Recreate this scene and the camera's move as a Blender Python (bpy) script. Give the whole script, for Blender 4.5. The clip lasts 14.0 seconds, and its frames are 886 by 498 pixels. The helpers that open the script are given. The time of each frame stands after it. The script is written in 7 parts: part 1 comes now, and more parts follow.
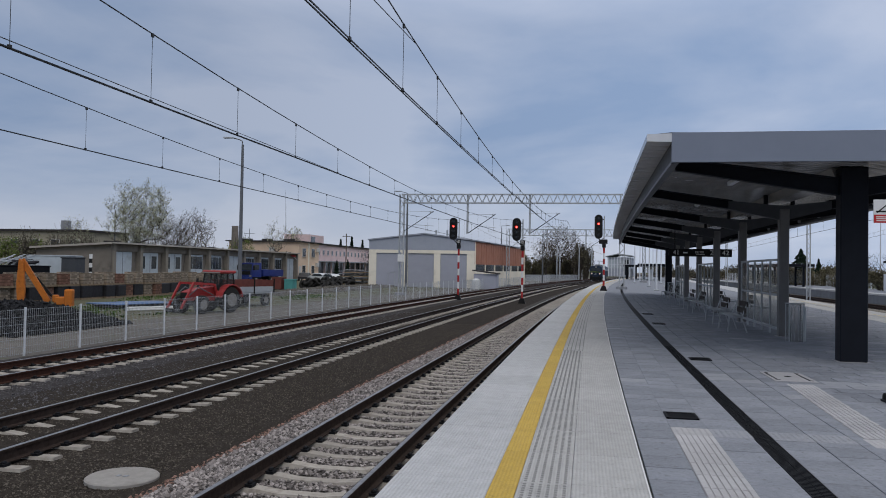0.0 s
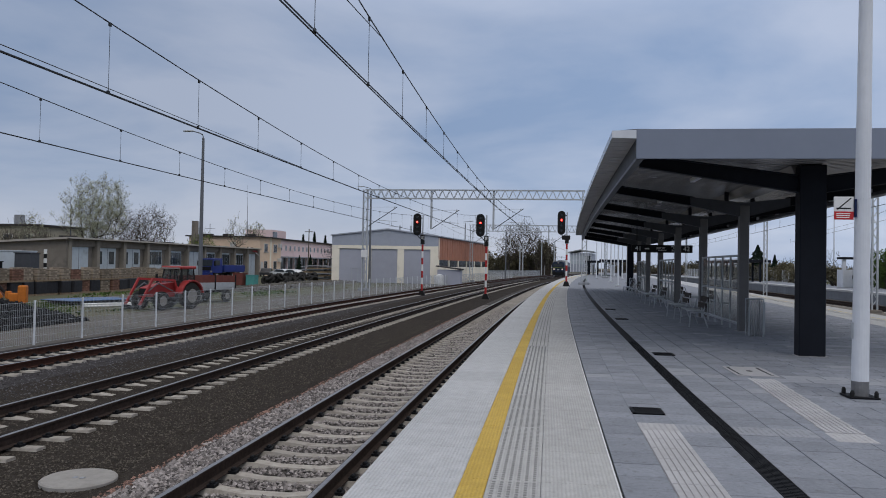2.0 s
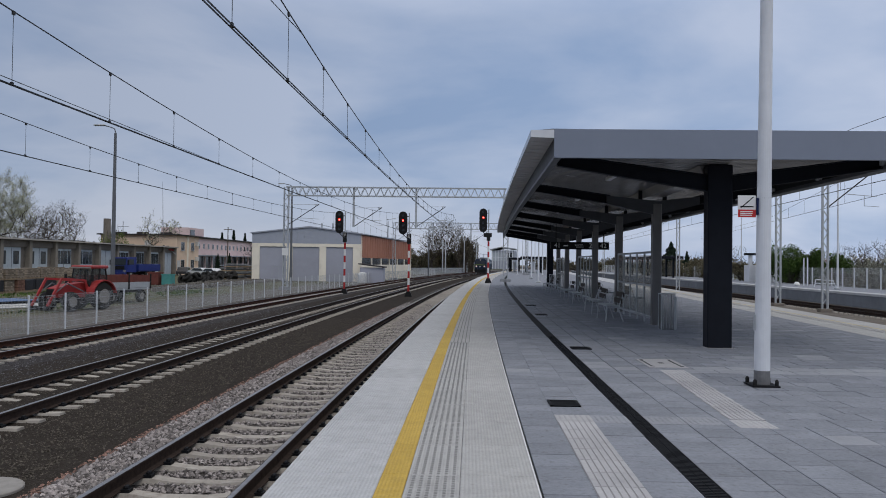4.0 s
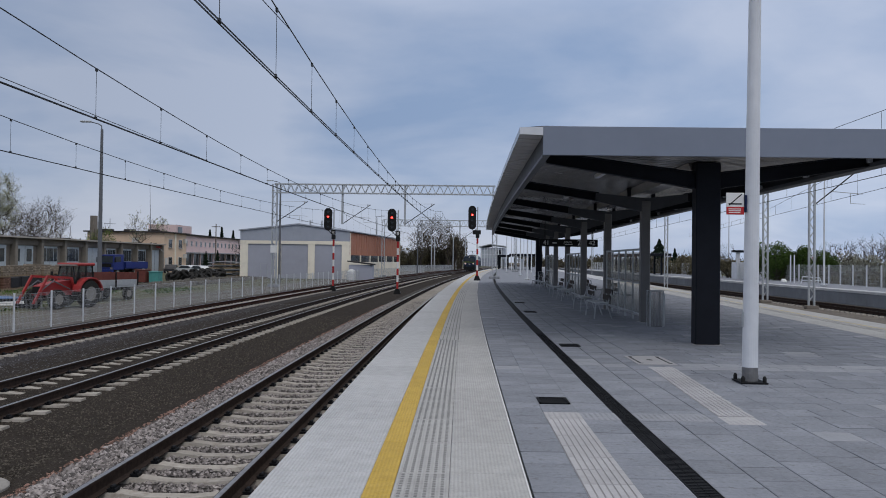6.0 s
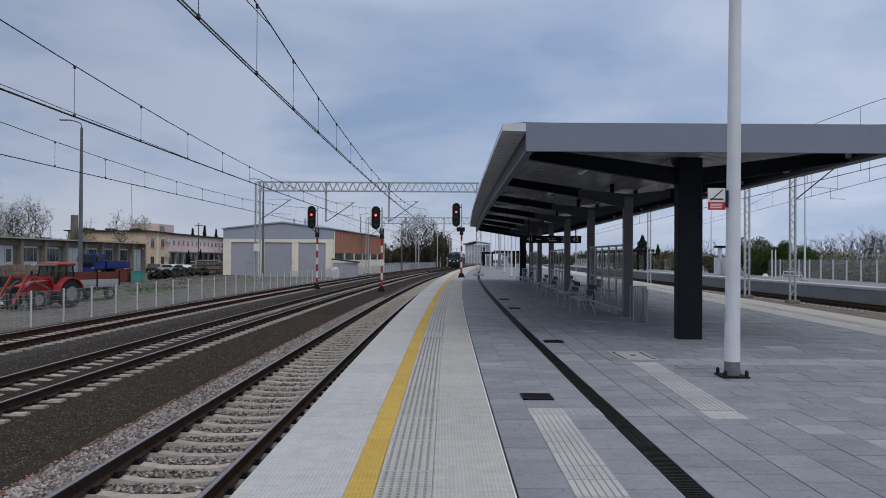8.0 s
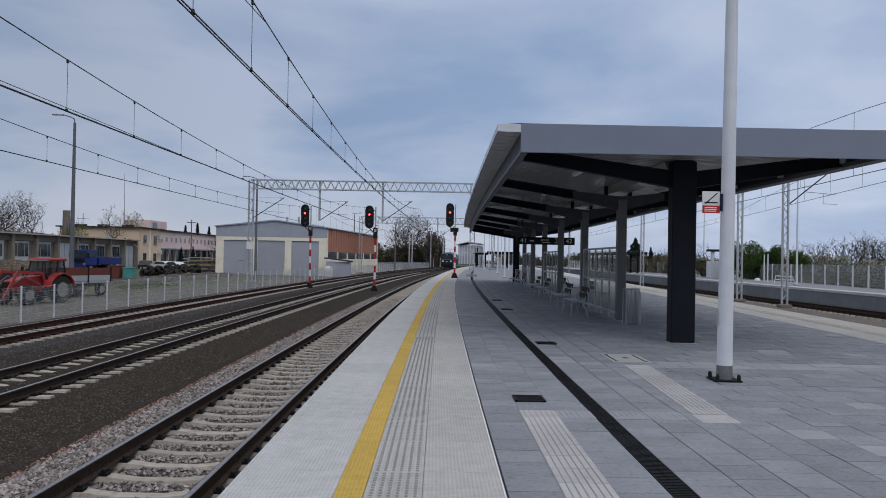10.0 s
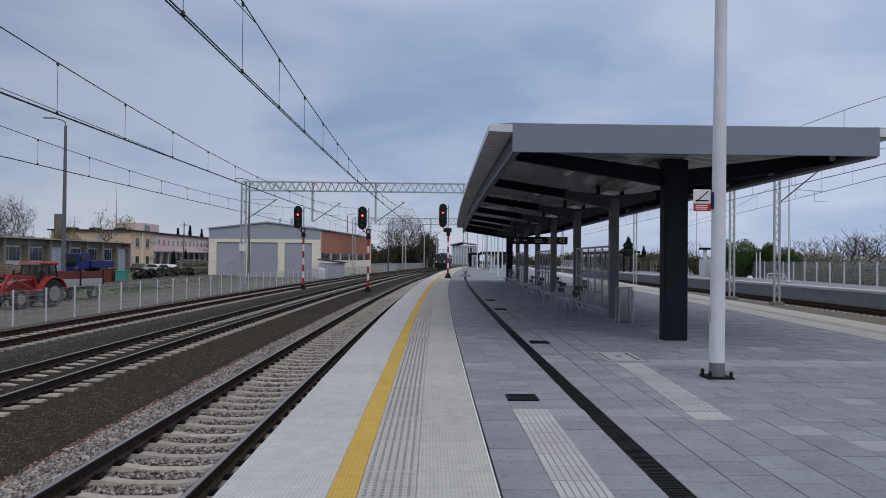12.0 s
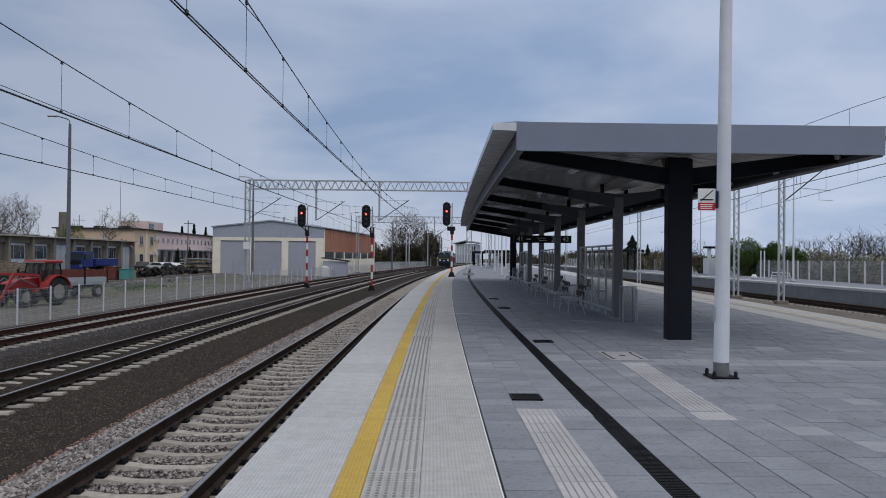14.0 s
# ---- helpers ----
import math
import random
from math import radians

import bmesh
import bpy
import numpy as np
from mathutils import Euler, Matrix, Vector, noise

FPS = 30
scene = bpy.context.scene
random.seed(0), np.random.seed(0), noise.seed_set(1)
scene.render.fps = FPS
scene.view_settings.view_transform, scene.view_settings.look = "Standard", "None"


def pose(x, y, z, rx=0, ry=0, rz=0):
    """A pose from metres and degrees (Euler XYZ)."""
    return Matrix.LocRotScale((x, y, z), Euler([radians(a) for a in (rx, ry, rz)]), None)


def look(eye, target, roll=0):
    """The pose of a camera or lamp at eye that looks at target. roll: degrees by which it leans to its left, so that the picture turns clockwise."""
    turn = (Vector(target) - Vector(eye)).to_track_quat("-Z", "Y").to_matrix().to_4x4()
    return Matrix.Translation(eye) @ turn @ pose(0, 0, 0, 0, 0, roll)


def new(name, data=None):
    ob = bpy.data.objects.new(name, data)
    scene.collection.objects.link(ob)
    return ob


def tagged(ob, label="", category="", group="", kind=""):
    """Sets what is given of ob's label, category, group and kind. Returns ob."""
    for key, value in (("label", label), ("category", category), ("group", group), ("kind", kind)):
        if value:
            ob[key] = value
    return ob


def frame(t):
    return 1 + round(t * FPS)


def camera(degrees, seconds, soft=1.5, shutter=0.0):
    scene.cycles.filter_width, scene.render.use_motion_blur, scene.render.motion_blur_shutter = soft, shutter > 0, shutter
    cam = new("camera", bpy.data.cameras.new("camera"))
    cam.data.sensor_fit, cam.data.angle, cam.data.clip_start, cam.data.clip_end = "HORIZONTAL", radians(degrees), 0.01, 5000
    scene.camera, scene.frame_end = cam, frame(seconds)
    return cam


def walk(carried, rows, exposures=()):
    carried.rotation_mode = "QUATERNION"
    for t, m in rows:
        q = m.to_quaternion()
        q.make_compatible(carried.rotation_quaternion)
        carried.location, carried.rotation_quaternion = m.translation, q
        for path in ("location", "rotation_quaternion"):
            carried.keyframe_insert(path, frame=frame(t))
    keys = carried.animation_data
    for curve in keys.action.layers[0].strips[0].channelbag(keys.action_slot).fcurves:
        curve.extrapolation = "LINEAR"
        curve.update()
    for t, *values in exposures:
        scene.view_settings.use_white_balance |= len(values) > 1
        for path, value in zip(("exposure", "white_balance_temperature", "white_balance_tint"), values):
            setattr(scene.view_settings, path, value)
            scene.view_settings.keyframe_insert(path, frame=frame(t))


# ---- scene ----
cam = camera(59.58, 14.0, soft=0.95)
# PATH-BEGIN
PATH = [
    (0.0, pose(0.007, -0.118, 1.674, 91.40, -1.02, 10.30)),
    (0.5, pose(0.000, -0.065, 1.670, 91.38, -0.75, 9.71)),
    (1.0, pose(-0.044, -0.034, 1.669, 91.34, -0.71, 9.40)),
    (1.5, pose(-0.056, -0.027, 1.666, 91.28, -0.79, 8.66)),
    (2.0, pose(-0.052, -0.030, 1.674, 91.13, -1.05, 7.58)),
    (2.5, pose(-0.039, -0.035, 1.670, 91.01, -0.97, 5.88)),
    (3.0, pose(-0.035, -0.053, 1.672, 91.01, -0.89, 4.06)),
    (3.5, pose(-0.034, -0.064, 1.673, 91.04, -0.67, 2.85)),
    (4.0, pose(-0.021, -0.088, 1.671, 91.04, -0.73, 1.89)),
    (6.5, pose(-0.024, -0.045, 1.671, 90.79, -0.89, 0.88)),
    (7.0, pose(-0.021, -0.033, 1.664, 90.72, -1.19, 0.58)),
    (7.5, pose(-0.014, -0.046, 1.670, 90.63, -0.97, 0.21)),
    (8.0, pose(-0.006, -0.031, 1.665, 90.66, -0.32, -0.08)),
    (10.5, pose(-0.006, 0.021, 1.662, 90.70, -1.18, -0.70)),
    (11.0, pose(0.001, 0.011, 1.665, 90.73, -1.12, -0.84)),
    (11.5, pose(0.003, 0.005, 1.664, 90.78, -0.80, -1.01)),
    (12.0, pose(0.007, 0.005, 1.656, 90.73, -0.55, -1.06)),
    (12.5, pose(0.001, 0.001, 1.664, 90.61, -0.54, -1.05)),
    (13.0, pose(0.010, 0.023, 1.658, 90.45, -0.53, -0.89)),
    (13.5, pose(0.006, 0.034, 1.660, 90.48, -0.60, -0.78)),
    (14.0, pose(0.007, 0.025, 1.666, 90.61, -0.60, -0.79)),
]
walk(cam, PATH)
# PATH-END

# ---------------------------------------------------------------- light
world = bpy.data.worlds.new("overcast_sky")
scene.world = world
world.use_nodes = True
wt = world.node_tree
wn, wl = wt.nodes, wt.links
w_bg = wn["Background"]
w_co = wn.new("ShaderNodeTexCoord")
w_sep = wn.new("ShaderNodeSeparateXYZ")
wl.new(w_co.outputs["Generated"], w_sep.inputs[0])
# clouds are flattened towards the horizon
w_add = wn.new("ShaderNodeMath")
w_add.operation = "ADD"
w_add.inputs[1].default_value = 0.22
wl.new(w_sep.outputs["Z"], w_add.inputs[0])
w_div = wn.new("ShaderNodeVectorMath")
w_div.operation = "DIVIDE"
w_com = wn.new("ShaderNodeCombineXYZ")
for k in range(3):
    wl.new(w_add.outputs[0], w_com.inputs[k])
wl.new(w_co.outputs["Generated"], w_div.inputs[0])
wl.new(w_com.outputs[0], w_div.inputs[1])
w_no = wn.new("ShaderNodeTexNoise")
w_no.inputs["Scale"].default_value = 1.15
w_no.inputs["Detail"].default_value = 6
w_no.inputs["Roughness"].default_value = 0.52
w_no.inputs["Distortion"].default_value = 0.3
wl.new(w_div.outputs[0], w_no.inputs["Vector"])
w_ra = wn.new("ShaderNodeValToRGB")
w_ra.color_ramp.elements[0].position, w_ra.color_ramp.elements[0].color = 0.36, (0.285, 0.395, 0.61, 1)
w_ra.color_ramp.elements[1].position, w_ra.color_ramp.elements[1].color = 0.62, (0.50, 0.575, 0.745, 1)
wl.new(w_no.outputs["Fac"], w_ra.inputs[0])
w_sky = wn.new("ShaderNodeTexSky")
w_sky.sky_type = "NISHITA"
w_sky.sun_disc = False
w_sky.sun_elevation = radians(46)
w_sky.sun_rotation = radians(155)
w_sc = wn.new("ShaderNodeVectorMath")
w_sc.operation = "SCALE"
w_sc.inputs["Scale"].default_value = 0.008
wl.new(w_sky.outputs[0], w_sc.inputs[0])
# an overcast sky is brighter overhead than near the horizon
w_up = wn.new("ShaderNodeMapRange")
w_up.inputs["From Min"].default_value = 0.3
w_up.inputs["From Max"].default_value = 0.95
w_up.inputs["To Min"].default_value = 0.95
w_up.inputs["To Max"].default_value = 2.5
wl.new(w_sep.outputs["Z"], w_up.inputs["Value"])
w_mu = wn.new("ShaderNodeVectorMath")
w_mu.operation = "SCALE"
# overhead the cloud cover is neutral white, near the horizon bluish
w_neu = wn.new("ShaderNodeMapRange")
w_neu.inputs["From Min"].default_value = 0.33
w_neu.inputs["From Max"].default_value = 0.75
wl.new(w_sep.outputs["Z"], w_neu.inputs["Value"])
w_mix = wn.new("ShaderNodeMix")
w_mix.data_type = "RGBA"
w_mix.inputs["B"].default_value = (0.51, 0.51, 0.525, 1)
wl.new(w_neu.outputs[0], w_mix.inputs["Factor"])
wl.new(w_ra.outputs[0], w_mix.inputs["A"])
wl.new(w_mix.outputs["Result"], w_mu.inputs[0])
wl.new(w_up.outputs[0], w_mu.inputs["Scale"])
w_sum = wn.new("ShaderNodeVectorMath")
w_sum.operation = "ADD"
wl.new(w_mu.outputs[0], w_sum.inputs[0])
wl.new(w_sc.outputs[0], w_sum.inputs[1])
# thinner cloud brightens one side of the sky
w_dot = wn.new("ShaderNodeVectorMath")
w_dot.operation = "DOT_PRODUCT"
w_dot.inputs[1].default_value = (0.60, 0.75, 0.28)
wl.new(w_co.outputs["Generated"], w_dot.inputs[0])
w_side = wn.new("ShaderNodeMapRange")
w_side.inputs["From Min"].default_value = 0.45
w_side.inputs["From Max"].default_value = 1.0
w_side.inputs["To Min"].default_value = 0.81
w_side.inputs["To Max"].default_value = 1.05
wl.new(w_dot.outputs["Value"], w_side.inputs["Value"])
w_fin = wn.new("ShaderNodeVectorMath")
w_fin.operation = "SCALE"
wl.new(w_sum.outputs[0], w_fin.inputs[0])
wl.new(w_side.outputs[0], w_fin.inputs["Scale"])
# the haze over the horizon is paler
w_hor = wn.new("ShaderNodeMapRange")
w_hor.interpolation_type = "SMOOTHSTEP"
w_hor.inputs["From Min"].default_value = 0.0
w_hor.inputs["From Max"].default_value = 0.17
w_hor.inputs["To Min"].default_value = 1.14
w_hor.inputs["To Max"].default_value = 1.02
wl.new(w_sep.outputs["Z"], w_hor.inputs["Value"])
w_haze = wn.new("ShaderNodeVectorMath")
w_haze.operation = "SCALE"
wl.new(w_fin.outputs[0], w_haze.inputs[0])
wl.new(w_hor.outputs[0], w_haze.inputs["Scale"])
# and it is greyer where the cloud is thick
w_low = wn.new("ShaderNodeMapRange")
w_low.interpolation_type = "SMOOTHSTEP"
w_low.inputs["From Min"].default_value = 0.0
w_low.inputs["From Max"].default_value = 0.13
w_low.inputs["To Min"].default_value = 0.75
w_low.inputs["To Max"].default_value = 0.0
wl.new(w_sep.outputs["Z"], w_low.inputs["Value"])
w_thick = wn.new("ShaderNodeMapRange")
w_thick.inputs["From Min"].default_value = 0.72
w_thick.inputs["From Max"].default_value = 0.95
w_thick.inputs["To Min"].default_value = 1.0
w_thick.inputs["To Max"].default_value = 0.15
wl.new(w_dot.outputs["Value"], w_thick.inputs["Value"])
w_fac = wn.new("ShaderNodeMath")
w_fac.operation = "MULTIPLY"
wl.new(w_low.outputs[0], w_fac.inputs[0])
wl.new(w_thick.outputs[0], w_fac.inputs[1])
w_grey = wn.new("ShaderNodeMix")
w_grey.data_type = "RGBA"
w_grey.inputs["B"].default_value = (0.60, 0.63, 0.71, 1)
wl.new(w_fac.outputs[0], w_grey.inputs["Factor"])
wl.new(w_haze.outputs[0], w_grey.inputs["A"])
wl.new(w_grey.outputs["Result"], w_bg.inputs["Color"])
w_bg.inputs["Strength"].default_value = 0.89

sun_data = bpy.data.lights.new("sun", "SUN")
sun_data.energy, sun_data.angle, sun_data.color = 0.75, radians(35), (1.0, 0.97, 0.92)
sun = new("sun", sun_data)
sun.matrix_world = look((20, -42, 50), (0, 0, 0))


# ---------------------------------------------------------------- materials
def mat(name, c1, c2=None, scale=6.0, rough=0.8, metal=0.0, bump=0.0, bscale=40.0, rnd=0.0, isl=0.0, spec=0.12, patch=0.0, dirt=None, diamond=0.0):
    """A surface of two colours mixed by noise at two scales, with relief; rnd varies whole pieces, isl loose islands."""
    m = bpy.data.materials.new(name)
    m.use_nodes = True
    n, l = m.node_tree.nodes, m.node_tree.links
    b = n["Principled BSDF"]
    b.inputs["Roughness"].default_value, b.inputs["Metallic"].default_value = rough, metal
    b.inputs["Specular IOR Level"].default_value = spec
    c2 = c2 or tuple(v * 0.8 for v in c1)
    co = n.new("ShaderNodeTexCoord")
    geo = n.new("ShaderNodeNewGeometry")
    t1 = n.new("ShaderNodeTexNoise")
    t1.inputs["Scale"].default_value, t1.inputs["Detail"].default_value, t1.inputs["Roughness"].default_value = scale, 8, 0.65
    l.new(geo.outputs["Position"], t1.inputs["Vector"])
    mr = n.new("ShaderNodeMapRange")
    mr.inputs["From Min"].default_value, mr.inputs["From Max"].default_value = 0.3, 0.7
    l.new(t1.outputs["Fac"], mr.inputs["Value"])
    mx = n.new("ShaderNodeMix")
    mx.data_type = "RGBA"
    mx.inputs["A"].default_value, mx.inputs["B"].default_value = (*c1, 1), (*c2, 1)
    l.new(mr.outputs[0], mx.inputs["Factor"])
    out = mx.outputs["Result"]
    t2 = n.new("ShaderNodeTexNoise")
    t2.inputs["Scale"].default_value, t2.inputs["Detail"].default_value = scale * 0.12, 4
    l.new(geo.outputs["Position"], t2.inputs["Vector"])
    hv = n.new("ShaderNodeHueSaturation")
    l.new(out, hv.inputs["Color"])
    ma = n.new("ShaderNodeMapRange")
    ma.inputs["From Min"].default_value, ma.inputs["From Max"].default_value = 0.3, 0.7
    ma.inputs["To Min"].default_value, ma.inputs["To Max"].default_value = 1 - max(patch, 0.06), 1 + max(patch, 0.06)
    l.new(t2.outputs["Fac"], ma.inputs["Value"])
    val = ma.outputs[0]
    for amount, socket in ((rnd, "o"), (isl, "i")):
        if amount:
            src = n.new("ShaderNodeObjectInfo").outputs["Random"] if socket == "o" else geo.outputs["Random Per Island"]
            mq = n.new("ShaderNodeMapRange")
            mq.inputs["To Min"].default_value, mq.inputs["To Max"].default_value = 1 - amount, 1 + amount
            l.new(src, mq.inputs["Value"])
            mm = n.new("ShaderNodeMath")
            mm.operation = "MULTIPLY"
            l.new(val, mm.inputs[0])
            l.new(mq.outputs[0], mm.inputs[1])
            val = mm.outputs[0]
    l.new(val, hv.inputs["Value"])
    out = hv.outputs[0]
    if dirt:
        t4 = n.new("ShaderNodeTexNoise")
        t4.inputs["Scale"].default_value, t4.inputs["Detail"].default_value = scale * 0.5, 9
        t4.inputs["Roughness"].default_value = 0.7
        l.new(geo.outputs["Position"], t4.inputs["Vector"])
        md = n.new("ShaderNodeMapRange")
        md.inputs["From Min"].default_value, md.inputs["From Max"].default_value = 0.55, 0.72
        md.inputs["To Max"].default_value = 0.7
        l.new(t4.outputs["Fac"], md.inputs["Value"])
        mx2 = n.new("ShaderNodeMix")
        mx2.data_type = "RGBA"
        mx2.inputs["B"].default_value = (*dirt, 1)
        l.new(md.outputs[0], mx2.inputs["Factor"])
        l.new(out, mx2.inputs["A"])
        out = mx2.outputs["Result"]
    relief = None
    if diamond:
        sp = n.new("ShaderNodeSeparateXYZ")
        l.new(geo.outputs["Position"], sp.inputs[0])
        waves = []
        for op in ("ADD", "SUBTRACT"):
            a = n.new("ShaderNodeMath")
            a.operation = op
            l.new(sp.outputs["X"], a.inputs[0])
            l.new(sp.outputs["Y"], a.inputs[1])
            k = n.new("ShaderNodeMath")
            k.operation = "MULTIPLY"
            k.inputs[1].default_value = math.pi / diamond
            l.new(a.outputs[0], k.inputs[0])
            w = n.new("ShaderNodeMath")
            w.operation = "SINE"
            l.new(k.outputs[0], w.inputs[0])
            waves.append(w)
        pr = n.new("ShaderNodeMath")
        pr.operation = "MULTIPLY"
        l.new(waves[0].outputs[0], pr.inputs[0])
        l.new(waves[1].outputs[0], pr.inputs[1])
        relief = pr.outputs[0]
        gr = n.new("ShaderNodeMapRange")
        gr.inputs["From Min"].default_value, gr.inputs["From Max"].default_value = -0.8, 0.2
        gr.inputs["To Min"].default_value, gr.inputs["To Max"].default_value = 0.84, 1.0
        l.new(relief, gr.inputs["Value"])
        hg = n.new("ShaderNodeHueSaturation")
        l.new(gr.outputs[0], hg.inputs["Value"])
        l.new(out, hg.inputs["Color"])
        out = hg.outputs[0]
    l.new(out, b.inputs["Base Color"])
    rr = n.new("ShaderNodeMapRange")
    rr.inputs["To Min"].default_value, rr.inputs["To Max"].default_value = max(0.03, rough - 0.1), min(1, rough + 0.1)
    l.new(t1.outputs["Fac"], rr.inputs["Value"])
    l.new(rr.outputs[0], b.inputs["Roughness"])
    if bump:
        t3 = n.new("ShaderNodeTexNoise")
        t3.inputs["Scale"].default_value, t3.inputs["Detail"].default_value = bscale, 5
        l.new(geo.outputs["Position"], t3.inputs["Vector"])
        bp = n.new("ShaderNodeBump")
        bp.inputs["Strength"].default_value, bp.inputs["Distance"].default_value = bump, 0.02
        height = t3.outputs["Fac"]
        if relief:
            su = n.new("ShaderNodeMath")
            su.operation = "ADD"
            l.new(height, su.inputs[0])
            l.new(relief, su.inputs[1])
            height = su.outputs[0]
        l.new(height, bp.inputs["Height"])
        l.new(bp.outputs[0], b.inputs["Normal"])
    return m


def glow(name, c, power):
    m = bpy.data.materials.new(name)
    m.use_nodes = True
    b = m.node_tree.nodes["Principled BSDF"]
    b.inputs["Base Color"].default_value = (*c, 1)
    b.inputs["Emission Color"].default_value = (*c, 1)
    b.inputs["Emission Strength"].default_value = power
    return m


def glass(name, tint, rough=0.05, see=0.75, milk=0.15):
    m = bpy.data.materials.new(name)
    m.use_nodes = True
    n, l = m.node_tree.nodes, m.node_tree.links
    b = n["Principled BSDF"]
    b.inputs["Base Color"].default_value = (*[v * milk for v in tint], 1)
    b.inputs["Roughness"].default_value = rough
    tr = n.new("ShaderNodeBsdfTransparent")
    tr.inputs[0].default_value = (*tint, 1)
    mix = n.new("ShaderNodeMixShader")
    mix.inputs[0].default_value = see
    l.new(b.outputs[0], mix.inputs[1])
    l.new(tr.outputs[0], mix.inputs[2])
    l.new(mix.outputs[0], n["Material Output"].inputs[0])
    return m


M_SLAB = mat("edge_slab_concrete", (0.492, 0.499, 0.514), (0.428, 0.434, 0.446), 45, 0.85, bump=0.3, bscale=110, rnd=0.05, patch=0.08, dirt=(0.33, 0.32, 0.305), diamond=0.03)
M_TACT = mat("tactile_concrete", (0.449, 0.447, 0.441), (0.385, 0.382, 0.379), 45, 0.85, bump=0.3, bscale=110, rnd=0.05, patch=0.08, dirt=(0.30, 0.29, 0.27), diamond=0.03)
# darker grey for tactile studs and for the floors between ribs
M_STUD = mat("dark_grey_stud_groove", (0.24, 0.24, 0.24), (0.19, 0.19, 0.19), 45, 0.85)
M_YELLOWPALE = mat("faded_yellow_line", (0.47, 0.40, 0.24), (0.42, 0.37, 0.25), 40, 0.8, bump=0.3, bscale=120, rnd=0.06)
M_LIP = mat("clean_slab_lip", (0.72, 0.72, 0.72), (0.60, 0.60, 0.60), 20, 0.8)
M_COLGREY = mat("grey_column_paint", (0.150, 0.148, 0.147), (0.125, 0.123, 0.122), 3, 0.5, spec=0.4)
M_YELLOW = mat("yellow_line_paint", (0.57, 0.39, 0.085), (0.49, 0.335, 0.08), 40, 0.7, bump=0.3, bscale=120, rnd=0.06, dirt=(0.34, 0.23, 0.06), diamond=0.03)
M_PAVER = mat("grey_paver_concrete", (0.252, 0.266, 0.300), (0.196, 0.208, 0.238), 22, 0.8, bump=0.3, bscale=140, rnd=0.10, patch=0.10, spec=0.10, dirt=(0.135, 0.135, 0.138))
M_PAVERS = mat("grey_paver_concrete_far", (0.252, 0.266, 0.300), (0.196, 0.208, 0.238), 22, 0.8, bump=0.3, bscale=140, isl=0.10, patch=0.10, spec=0.10, dirt=(0.135, 0.135, 0.138))
M_PALE = mat("pale_paver_concrete", (0.43, 0.425, 0.437), (0.365, 0.36, 0.372), 9, 0.85, bump=0.25, bscale=140, rnd=0.08)
M_BED = mat("paver_joint_sand", (0.045, 0.045, 0.045), (0.03, 0.03, 0.03), 20, 0.95)
M_CONC = mat("weathered_concrete", (0.30, 0.31, 0.33), (0.22, 0.23, 0.25), 2.5, 0.9, bump=0.3, bscale=30, patch=0.12, dirt=(0.15, 0.15, 0.15))
M_SLEEPER = mat("sleeper_concrete", (0.40, 0.372, 0.335), (0.285, 0.26, 0.232), 9, 0.9, bump=0.3, bscale=60, rnd=0.12, dirt=(0.20, 0.165, 0.14))
M_RAILRUST = mat("rail_rust", (0.055, 0.040, 0.034), (0.028, 0.021, 0.019), 12, 0.9, bump=0.2, bscale=90, spec=0.05)
M_RAILHEAD = mat("rail_head_steel", (0.30, 0.30, 0.31), (0.19, 0.18, 0.18), 12, 0.38, 0.8)
M_BALLAST = mat("grey_ballast_stone", (0.345, 0.315, 0.305), (0.155, 0.138, 0.133), 14, 0.9, bump=0.3, bscale=60, isl=0.65, spec=0.05)
M_BALLAST_RED = mat("reddish_ballast_stone", (0.31, 0.19, 0.155), (0.20, 0.125, 0.10), 14, 0.9, bump=0.3, bscale=60, isl=0.5)
M_GRIT = mat("dark_gravel_stone", (0.130, 0.114, 0.097), (0.050, 0.044, 0.038), 30, 0.95, isl=0.55, spec=0.03)
M_BEDSTONE = mat("ballast_bed", (0.12, 0.11, 0.105), (0.030, 0.027, 0.026), 22, 0.95, bump=1.0, bscale=26, patch=0.15, spec=0.03)
M_GRAVEL = mat("dark_gravel_bed", (0.058, 0.049, 0.042), (0.018, 0.0155, 0.0135), 40, 0.95, bump=1.0, bscale=38, patch=0.2, spec=0.03)
M_GRAVEL2 = mat("bluish_gravel_bed", (0.076, 0.070, 0.070), (0.026, 0.024, 0.025), 26, 0.95, bump=1.0, bscale=38, patch=0.15, spec=0.03)
M_SAND = mat("grey_sandy_track", (0.15, 0.14, 0.128), (0.105, 0.096, 0.088), 3, 0.95, bump=0.5, bscale=18, patch=0.2, dirt=(0.10, 0.115, 0.055))
M_YARD = mat("yard_dirt_and_grass", (0.085, 0.095, 0.045), (0.12, 0.105, 0.082), 0.8, 0.95, bump=0.6, bscale=12, patch=0.25, dirt=(0.05, 0.08, 0.022))
M_FIELD = mat("far_grass", (0.085, 0.11, 0.04), (0.12, 0.12, 0.06), 0.4, 0.95, bump=0.5, bscale=6, patch=0.2)
M_FASCIA = mat("grey_fascia_sheet", (0.197, 0.225, 0.288), (0.18, 0.207, 0.268), 1.5, 0.45, 0.0, spec=0.5)
M_SOFFIT = mat("pale_soffit_sheet", (0.31, 0.30, 0.29), (0.24, 0.23, 0.225), 2.0, 0.24, spec=0.6, patch=0.15)
M_ANTH = mat("anthracite_steel", (0.009, 0.011, 0.017), (0.007, 0.0085, 0.013), 3, 0.6, spec=0.15)
